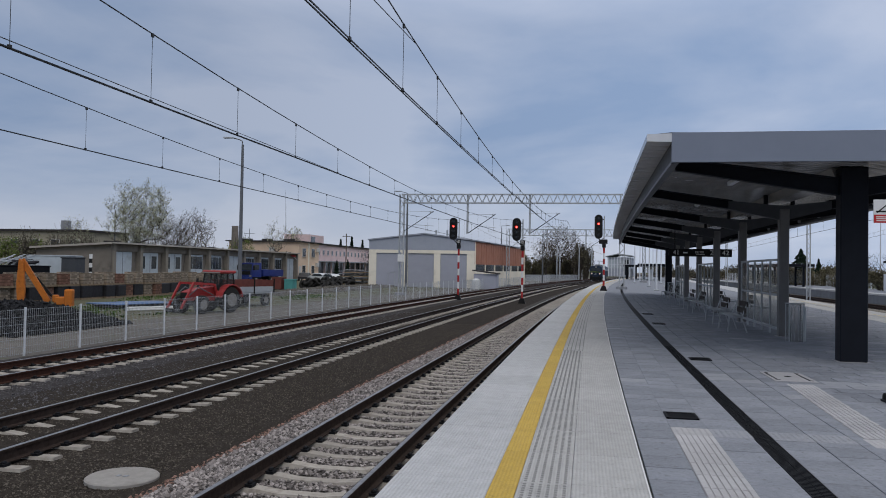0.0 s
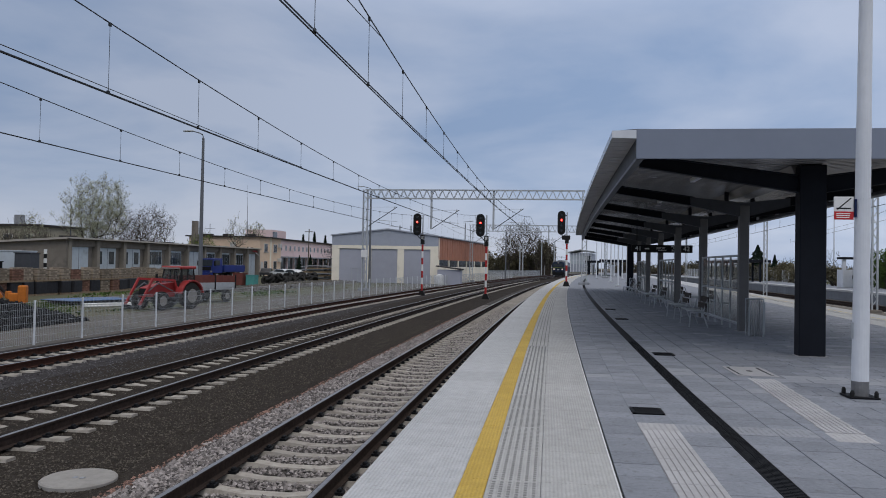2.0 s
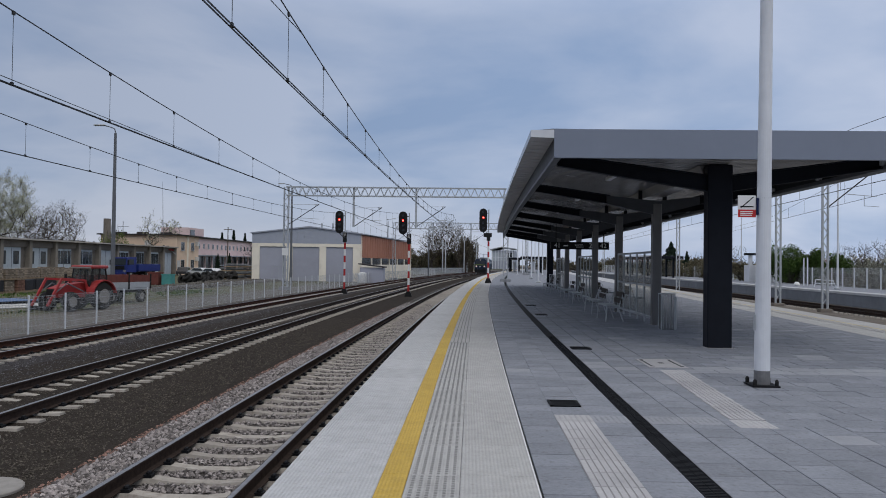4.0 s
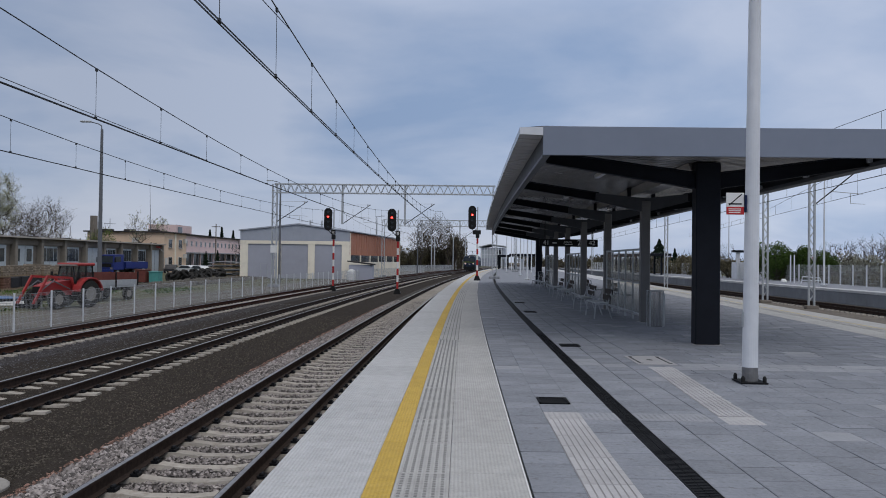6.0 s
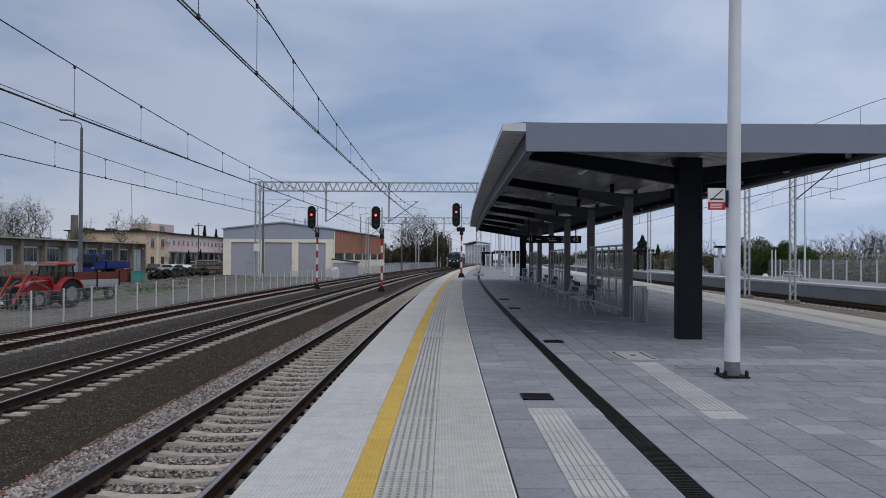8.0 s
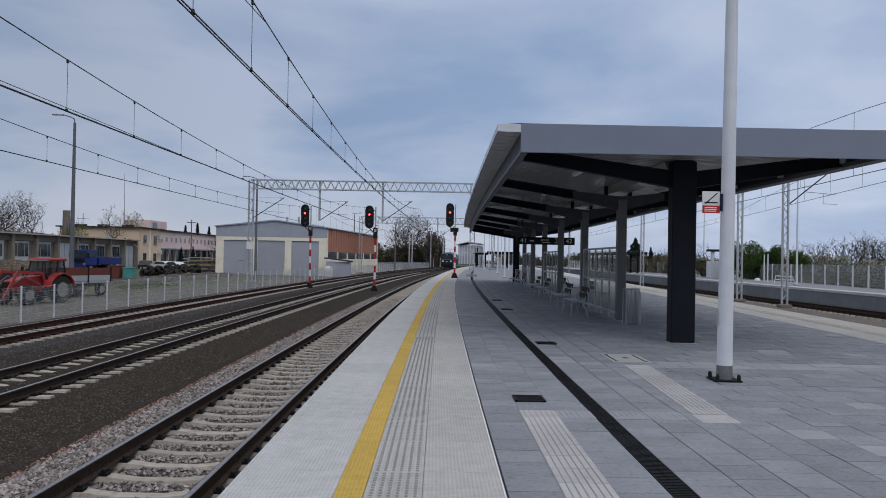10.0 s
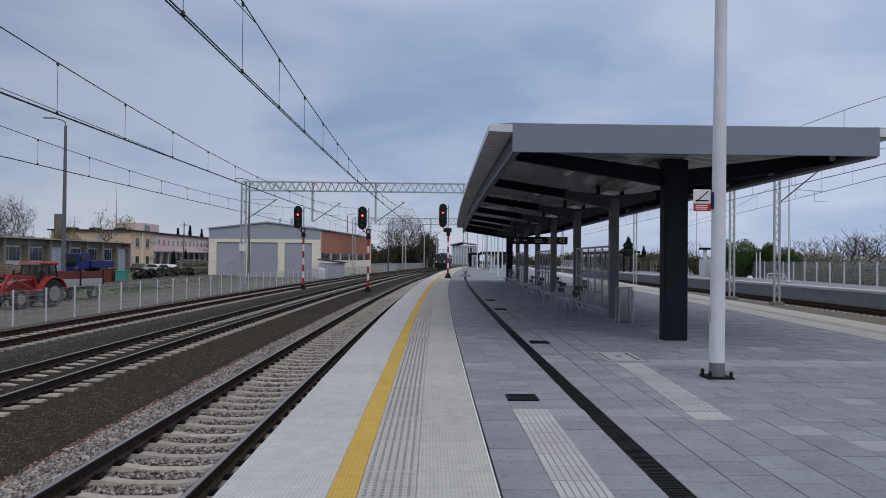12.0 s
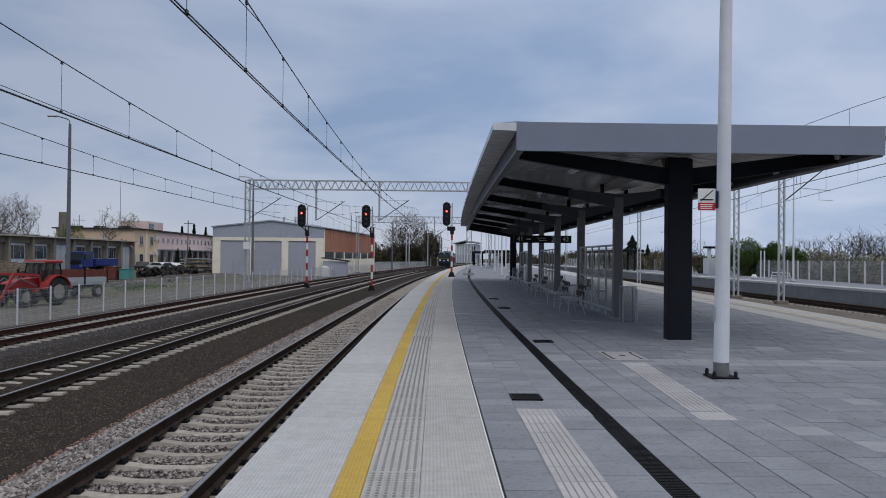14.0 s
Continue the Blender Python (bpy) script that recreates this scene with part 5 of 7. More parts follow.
# ---------------------------------------------------------------- locomotive
def locomotive(y, d=T2):
    L, W = 15.9, 1.52
    t = thing("electric_locomotive", "dark blue electric locomotive with olive band on the middle track", "locomotive", m=pose(cx(d, y), y, RAILTOP, 0, 0, -turn(y + 8)))
    prof = [(-W, 0.95), (-W, 2.75), (-W + 0.10, 3.25), (-W + 0.45, 3.52), (W - 0.45, 3.52), (W - 0.10, 3.25), (W, 2.75), (W, 0.95)]
    bm = bmesh.new()
    st = [(0.0, 0.90, 0.0), (0.18, 0.97, 0.0), (0.7, 1.0, 0.0), (L - 0.7, 1.0, 0), (L - 0.18, 0.97, 0), (L, 0.90, 0)]
    rg = []
    for yy, s, _ in st:
        rg.append([bm.verts.new((x * s, yy + (0.22 * (1 - min(yy, L - yy) / 0.7) * max(0, (z - 2.0)) / 1.5 * (1 if yy < 5 else -1) if min(yy, L - yy) < 0.7 else 0), z if z < 1 else 0.95 + (z - 0.95) * (0.97 + 0.03 * s))) for x, z in prof])
    for a, b in zip(rg, rg[1:]):
        for k in range(8):
            bm.faces.new((a[k], a[(k + 1) % 8], b[(k + 1) % 8], b[k]))
    bm.faces.new(rg[0][::-1])
    bm.faces.new(rg[-1])
    body = part("body", bm, M_LOCOBLUE, t)
    part("band", box(-W * 0.99, W * 0.99, 0.10, L - 0.1, 2.02, 2.28, 0.01), M_LOCOGREEN, t, "olive waist band")
    part("front_band", box(-1.32, 1.32, -0.02, 0.1, 1.98, 2.2, 0.02), M_LOCOGREEN, t, "olive front band")
    for s in (-1, 1):
        bm = bmesh.new()
        extrude_profile(bm, [(s * 0.10, 2.38), (s * 1.12, 2.38), (s * 1.05, 3.02), (s * 0.10, 3.05)], "y", -0.01, 0.16)
        part("windscreen", bm, M_GLASS, t, "dark windscreen")
        bm = bmesh.new()
        lathe(bm, [(0.20, -0.10), (0.22, -0.02), (0.22, 0.05)], 14, (s * 0.98, 0, 1.72), "y")
        lamp = part("headlamp", bm, M_GALV, t)
        bm = bmesh.new()
        lathe(bm, [(0.15, -0.115), (0.15, -0.10)], 14, (s * 0.98, 0, 1.72), "y")
        part("lens", bm, M_LAMPWARM, lamp, "lit headlamp lens")
        bm = bmesh.new()
        rod(bm, (s * 0.87, 0.1, 1.05), (s * 0.87, -0.45, 1.05), 0.09, n=8)
        lathe(bm, [(0.24, -0.52), (0.24, -0.46)], 12, (s * 0.87, 0, 1.05), "y")
        part("buffer", bm, M_BLACK, t)
        for k in range(6):
            yy = 2.2 + 2.0 * k
            part("side_window", box(s * W - 0.02, s * W + 0.02, yy, yy + 1.3, 2.42, 2.95, 0.01) if s > 0 else box(-W - 0.02, -W + 0.02, yy, yy + 1.3, 2.42, 2.95, 0.01), M_GLASS, t)
        part("cab_window", box(*((W - 0.06, W + 0.01) if s > 0 else (-W - 0.01, -W + 0.06)), 0.75, 1.5, 2.40, 3.0, 0.01), M_GLASS, t)
    bm = bmesh.new()
    lathe(bm, [(0.17, -0.05), (0.19, 0.12)], 12, (0, 0.08, 3.30), "y")
    part("top_lamp", bm, M_RIM, t)
    part("roof_deck", box(-1.05, 1.05, 0.6, L - 0.6, 3.5, 3.66, 0.03), M_STEELGREY, t)
    for yy in (4.5, 8, 11.0):
        part("roof_box", box(-0.6, 0.6, yy, yy + 1.6, 3.66, 3.95, 0.04), M_STEELGREY, t)
    for yy in (1.2, L - 3.4):
        bm = bmesh.new()
        for s in (-0.5, 0.5):
            bar(bm, (s, yy, 3.75), (s * 0.9, yy + 1.0, 4.35), 0.05, 0.05)
            bar(bm, (s * 0.9, yy + 1.0, 4.35), (s * 1.2, yy + 0.4, 4.78), 0.04, 0.04)
        bar(bm, (-0.95, yy + 0.4, 4.80), (0.95, yy + 0.4, 4.80), 0.08, 0.04)
        bar(bm, (-0.6, yy, 3.74), (0.6, yy, 3.74), 0.06, 0.06)
        part("pantograph", bm, M_WIRE, t)
    part("buffer_beam", box(-1.45, 1.45, -0.06, 0.2, 0.62, 1.0, 0.02), M_BLACK, t)
    bm = bmesh.new()
    extrude_profile(bm, [(-1.3, 0.2), (1.3, 0.2), (1.4, 0.62), (-1.4, 0.62)], "y", 0.0, 0.08)
    part("snow_plough", bm, M_BLACK, t)
    for yy in (3.8, L - 3.8):
        bogie = part("bogie_frame", box(-1.2, 1.2, yy - 2.2, yy + 2.2, 0.35, 0.9, 0.04), M_BLACK, t)
        for o in (-1.5, 1.5):
            for s in (-0.75, 0.75):
                bm = bmesh.new()
                lathe(bm, [(0.62, -0.07), (0.62, 0.07)], 18, (s, yy + o, 0.62), "x")
                part("wheel", bm, M_DARKMETAL, bogie)
    bm = bmesh.new()
    bx(bm, -0.25, 0.25, -0.035, 0.01, 1.55, 1.66)
    part("front_emblem", bm, M_SIGNWHITE, t)


locomotive(190)


# ---------------------------------------------------------------- yard buildings
def garage_row():
    t = thing("garage_row", "long low brown garage row with pale double doors", "garage building", m=pose(-51, 76.8, -1.05))
    L, D, H = 56.2, 9.2, 4.75
    n, bay = 10, 5.62
    wall = part("wall", box(-0.8, -0.5, 0.3, L, 0, H - 0.3), M_SHEDWALL, t)
    part("end_wall", None or (lambda b: (extrude_profile(b, [(0, 0), (0, H), (-D, H - 0.65), (-D, 0)], "y", 0, 0.3), b)[1])(bmesh.new()), M_SHEDWALL, t)
    part("back_wall", box(-D, -D + 0.3, 0.3, L, 0, H - 0.7), M_SHEDWALL, t)
    bm = bmesh.new()
    extrude_profile(bm, [(0.45, H), (0.45, H + 0.16), (-D - 0.4, H - 0.45), (-D - 0.4, H - 0.62)], "y", -0.5, L)
    roof = part("roof", bm, M_ROOFFELT, t, "dark felt roof")
    part("roof_edge", box(0.46, 0.54, -0.5, L, H + 0.0, H + 0.18), M_ROOFEDGE, roof, "pale roof edge")
    part("gable_edge", (lambda b: (extrude_profile(b, [(0.5, H - 0.04), (0.5, H + 0.18), (-D - 0.4, H - 0.43), (-D - 0.4, H - 0.64)], "y", -0.58, -0.51), b)[1])(bmesh.new()), M_ROOFEDGE, roof)
    part("lintel_wall", box(-0.5, -0.2, 0.3, L, 3.95, H - 0.02), M_SHEDWALL, t)
    for k in range(n + 1):
        y = min(k * bay, L - 0.4) if k else 0.31
        part("pilaster", box(-0.5, 0.12, y, y + 0.55, 0, H - 0.05, 0.01), M_ROOFEDGE2, t)
    glazed = (3, 4, 6, 7, 8)
    for k in range(n):
        y0 = k * bay + 1.0
        w = 3.6
        h = 3.9
        door = part("garage_door", box(-0.5, -0.36, y0, y0 + w, 0.02, h, 0.01), M_SHEDDOOR, t, "pale blue double door")
        part("door_gap", box(-0.36, -0.345, y0 + w / 2 - 0.03, y0 + w / 2 + 0.03, 0.05, h - 0.05), M_STEELGREY, door)
        if k in glazed:
            for j in range(4):
                part("pane", box(-0.36, -0.33, y0 + 0.14 + j * 0.86, y0 + 0.86 + j * 0.86, 2.0, 3.65), M_GLASS, door, "dark glass pane")
        elif k in (1, 2):
            part("pane", box(-0.36, -0.33, y0 + 1.95 + 0.2, y0 + 3.2, 2.0, 3.5), M_GLASS, door, "dark glass pane")
            part("pane", box(-0.36, -0.33, y0 + 0.12, y0 + 0.7, 2.0, 3.5), M_GLASS, door, "dark glass pane")
    bm = bmesh.new()
    rl = random.Random(14)
    for k in range(46):
        y, x = rl.uniform(0.5, L - 1), rl.uniform(-4.5, 0.2)
        z = H + 0.16 + 0.061 * x
        bar(bm, (x, y, z), (x + rl.uniform(-0.3, 0.3), y + rl.uniform(0.3, 1.6), z + rl.uniform(0.0, 0.28)), rl.uniform(0.08, 0.3), rl.uniform(0.05, 0.22))
    tagged(part("roof_litter", bm, M_ROOFFELT, roof), "dark boards and litter on the roof", kind="stuff")
    for y, h in ((-2 + 8, 0.5), (22, 0.45), (30, 0.5)):
        part("roof_vent", box(-5, -4, y, y + 2.2, H - 0.35, H + h, 0.03), M_ROOFFELT, roof)


M_ROOFEDGE2 = mat("grey_brown_pilaster", (0.27, 0.24, 0.205), (0.21, 0.19, 0.165), 1.5, 0.9)
garage_row()


def house_window(parent, x, y, z, w, h, face):
    """A framed window in a wall; face 'e' looks along +x, 's' along -y."""
    f = part("window", box(x - 0.05, x + 0.06, y, y + w, z, z + h, 0.01) if face == "e" else box(x, x + w, y - 0.06, y + 0.05, z, z + h, 0.01), M_WINFRAME, parent)
    if face == "e":
        part("pane", box(x + 0.061, x + 0.07, y + 0.08, y + w / 2 - 0.03, z + 0.08, z + h - 0.08), M_GLASS, f)
        part("pane", box(x + 0.061, x + 0.07, y + w / 2 + 0.03, y + w - 0.08, z + 0.08, z + h - 0.08), M_GLASS, f)
        part("sill", box(x + 0.06, x + 0.2, y - 0.05, y + w + 0.05, z - 0.06, z), M_CONC, f)
    else:
        part("pane", box(x + 0.08, x + w - 0.08, y - 0.07, y - 0.061, z + 0.08, z + h - 0.08), M_GLASS, f)


def beige_house():
    t = thing("office_building", "beige two-storey office building with flat roof", "building", m=pose(-51, 133.4, -1.05))
    H = 6.95
    part("wall", box(-13.5, 0, 0, 11.0, 0, H, 0.01), M_BEIGE, t)
    roof = part("roof", box(-14.0, 0.55, -0.5, 11.4, H, H + 0.22), M_ROOFFELT, t, "dark flat roof edge")
    for y in (2.0, 6.9):
        for z in (4.35, 1.2):
            house_window(t, 0, y, z, 1.7, 1.55, "e")
    part("corner_strip", box(-0.02, 0.12, 4.9, 5.5, 0, H), M_CREAM, t)
    for y, z in ((9.2, 5.3), (9.2, 2.5)):
        part("air_conditioner", box(0, 0.45, y, y + 1.0, z, z + 0.8, 0.03), M_WINFRAME, t)
    part("air_conditioner", box(-5.5, -4.5, -0.45, 0, 5.2, 6.0, 0.03), M_WINFRAME, t)
    for x in (-3.2, -7.5, -11.5):
        part("roof_vent", box(x - 0.9, x + 0.9, 3, 4, H + 0.22, H + 0.65), M_ROOFFELT, roof)
    bm = bmesh.new()
    rod(bm, (-2.8, 1, H), (-3.1, 1, H + 9.5), 0.06, 0.02, 6)
    part("aerial_mast", bm, M_STEELGREY, t)
    bm = bmesh.new()
    rod(bm, (-10, 1, H), (-10, 1, H + 2.4), 0.05, n=6)
    bar(bm, (-11, 1, H + 1.5), (-9, 1, H + 1.5), 0.06, 0.06)
    part("aerial", bm, M_STEELGREY, t)
    part("door", box(0.01, 0.1, 0.3, 1.5, 0, 2.6), M_WINFRAME, t)


beige_house()


def pink_block():
    t = thing("depot_building", "long pale pink depot building with a row of small windows", "building", m=pose(-68, 190, -1.05))
    L, H = 62, 8.2
    part("wall", box(-14, 0, 0, L, 3.9, H), M_PINK, t)
    part("lower_wall", box(-14, -1.5, 0, L, 0, 3.9), M_GLASS, t, "dark recessed ground floor")
    part("roof", box(-14.4, 0.5, -0.4, L, H, H + 0.4), M_ROOFFELT, t)
    part("canopy", box(-1.5, 1.5, 0, L, 3.7, 4.0), M_CONC, t)
    for k in range(16):
        y = 2 + 3.6 * k
        w = part("window", box(0.0, 0.08, y, y + 1.3, 5.5, 6.9), M_WINFRAME, t)
        part("pane", box(0.081, 0.1, y + 0.1, y + 1.2, 5.6, 6.8), M_GLASS, w)
    for k in range(11):
        part("pillar", box(-0.4, 0.0, 2 + 5.6 * k, 2.6 + 5.6 * k, 0, 3.9), M_PINK, t)
    part("stair_tower", box(-9, -2, 1, 12, H, H + 2.6), M_PINK, t)
    part("tower_window", box(-2.0, -1.9, 2, 5, H + 0.6, H + 2.1), M_GLASS, t)


pink_block()


def hangar():
    t = thing("workshop_hall", "cream workshop hall with blue-grey gable and roller doors", "building", m=pose(-29.7, 105, -1.05))
    W, E, P, L = 15.0, 6.45, 7.35, 36
    bm = bmesh.new()
    extrude_profile(bm, [(0, 5.15), (W, 5.15), (W, E), (W * 0.53, P), (0, E)], "y", 0, 0.25)
    part("gable", bm, M_BLUESHEET, t, "blue-grey sheet gable")
    for k in range(30):
        x = W * (k + 0.5) / 30
        top = E + (P - E) * (1 - abs(x - W * 0.53) / (W * 0.53)) * 0.96
        if k % 2 == 0:
            part("cladding_rib", box(x - 0.02, x + 0.02, -0.03, -0.001, 5.2, top - 0.05), M_BLUESHEET, t)
    dd = [(1.05, 4.75), (5.6, 9.3), (10.2, 13.9)]
    # cream piers between three roller doors
    edges = [0] + [v for p in dd for v in p] + [W]
    for a, b in zip(edges[::2], edges[1::2]):
        part("pier", box(a, b, 0, 0.3, 0, 4.7, 0.01), M_CREAM, t)
    part("lintel", box(0, W, -0.002, 0.3, 4.7, 5.15), M_CREAM, t)
    for a, b in dd:
        door = part("roller_door", box(a, b, 0.2, 0.26, 0.0, 4.7), M_ROLLER, t, "grey roller door")
        for k in range(9):
            part("slat", box(a, b, 0.165, 0.196, 0.01 + 0.52 * k, 0.525 + 0.52 * k, 0.004), M_ROLLER, door)
    a = dd[0][0] + 1.7
    bm = bmesh.new()
    for q in ((a, a + 0.06, 0, 2.0), (a + 0.95, a + 1.0, 0, 2.0), (a, a + 1.0, 1.95, 2.0)):
        bx(bm, q[0], q[1], 0.12, 0.165, q[2], q[3])
    part("wicket_door", bm, M_GALV, t)

    def wallstrip(name, z0, z1, material, off, label=""):
        bm = bmesh.new()
        q = [bm.verts.new(p) for p in ((W + off, 0.0, z0), (W + 4.1 + off, L, z0), (W + 4.1 + off, L, z1), (W + off, 0.0, z1))]
        r = [bm.verts.new((v.co.x - 0.3, v.co.y + 0.05, v.co.z)) for v in q]
        bm.faces.new(q)
        bm.faces.new(r[::-1])
        for k in range(4):
            bm.faces.new((q[k], r[k], r[(k + 1) % 4], q[(k + 1) % 4]))
        return part(name, bm, material, t, label)
    wallstrip("side_wall", 0, 2.35, M_CREAM, 0.0, "cream side wall")
    wallstrip("window_band", 2.35, 3.3, M_GLASS, -0.03, "dark window band")
    up = wallstrip("side_cladding", 3.3, E - 0.05, M_TERRA, 0.02, "orange ribbed cladding")
    for k in range(24):
        y = 0.6 + k * L / 24
        part("rib", box(W + y * 4.1 / L + 0.02, W + y * 4.1 / L + 0.07, y, y + 0.12, 3.3, E - 0.08), M_TERRA, up)
    for k in range(7):
        y = 0.05 + k * (L - 0.2) / 6.0
        part("side_pier", box(W + y * 4.1 / L - 0.02, W + y * 4.1 / L + 0.09, y, y + 0.4, 0, E - 0.1 if k in (0, 6) else 3.3), M_CREAM, t)
    part("back_wall", box(0, W + 4, L - 0.2, L, 0, E), M_CREAM, t)
    part("west_wall", box(0, 0.3, 0.31, L - 0.21, 0, E), M_CREAM, t)
    bm = bmesh.new()
    q = []
    for y, o in ((-0.2, 0), (L, 4.1)):
        q.append([bm.verts.new(p) for p in ((-0.2, y, E), (W * 0.53 + o / 2, y, P + 0.02), (W + 0.25 + o, y, E), (W + 0.25 + o, y, E + 0.15), (W * 0.53 + o / 2, y, P + 0.2), (-0.2, y, E + 0.15))])
    for k in range(6):
        bm.faces.new((q[0][k], q[0][(k + 1) % 6], q[1][(k + 1) % 6], q[1][k]))
    bm.faces.new(q[0])
    bm.faces.new(q[1][::-1])
    part("roof", bm, M_BLUESHEET, t)
    bm = bmesh.new()
    for x in (9.0, 10.6):
        rod(bm, (x, 3, P - 0.4), (x, 3, P + 0.75), 0.14, n=8)
    part("roof_vent", bm, M_GALV, t)
    part("annex", box(W + 0.4, W + 3.4, -3.5, -0.6, 0, 2.0), M_ROLLER, t, "small grey annex with sloped roof")
    bm = bmesh.new()
    extrude_profile(bm, [(W + 0.2, 2.4), (W + 0.2, 2.55), (W + 3.6, 2.15), (W + 3.6, 2.0)], "y", -3.8, -0.4)
    part("annex_roof", bm, M_ROOFFELT, t)


hangar()


def flat_block(x, y, w, l, h, label, windows=6):
    t = thing("low_building", label, "building", "low buildings behind the yard", pose(x, y, -1.05))
    part("wall", box(0, w, 0, l, 0, h), M_OLDWALL, t)
    part("roof", box(-0.4, w + 0.4, -0.4, l, h, h + 0.35), M_ROOFFELT, t)
    for k in range(windows):
        ww = part("window", box(1.2 + k * w / windows, 2.8 + k * w / windows, -0.06, 0.02, h - 2.2, h - 1.2), M_WINFRAME, t)
        part("pane", box(1.3 + k * w / windows, 2.7 + k * w / windows, -0.08, -0.061, h - 2.1, h - 1.3), M_GLASS, ww)
    part("chimney", box(w * 0.3, w * 0.3 + 1.0, 3, 4, h + 0.35, h + 1.6), M_CONC, t)
    part("chimney", box(w * 0.8, w * 0.8 + 1.2, 3, 4, h + 0.35, h + 2.0), M_CONC, t)


flat_block(-112, 112, 33, 12, 7.5, "low cream block with dark flat roof behind the garages", 9)
bm = bmesh.new()
rod(bm, (0, 0, 0), (0, 0, 9.1), 0.6, 0.55, 12)
chim = thing("brick_chimney", "stubby brown brick chimney behind the garages", "chimney", m=pose(-57.5, 121, -1.05))
part("shaft", bm, M_SHEDWALL, chim)

# ---------------------------------------------------------------- yard vehicles and stores
GZ = -1.05


def wheel(parent, c, r, w, material_rim=M_RIM, tread=True):
    bm = bmesh.new()
    lathe(bm, [(r * 0.55, -w / 2), (r * 0.93, -w / 2), (r, -w * 0.3), (r, w * 0.3), (r * 0.93, w / 2), (r * 0.55, w / 2)], 22, c, "x")
    if tread:
        for k in range(18):
            a = 2 * math.pi * k / 18
            p = Vector((c[0], c[1] + r * math.cos(a), c[2] + r * math.sin(a)))
            bar(bm, p + Vector((-w * 0.45, 0, 0)), p + Vector((w * 0.45, 0.05 * math.cos(a + 1.5), 0.05 * math.sin(a + 1.5))), 0.05, 0.05)
    tyre = part("wheel", bm, M_RUBBER, parent, "black rubber tyre")
    bm = bmesh.new()
    s = w / 2 + 0.004
    lathe(bm, [(r * 0.54, -s), (r * 0.50, -s + 0.05), (r * 0.22, -s + 0.10), (r * 0.15, -s + 0.02), (r * 0.15, s - 0.02), (r * 0.22, s - 0.10), (r * 0.50, s - 0.05), (r * 0.54, s)], 18, c, "x")
    part("rim", bm, material_rim, tyre, "pale wheel rim")


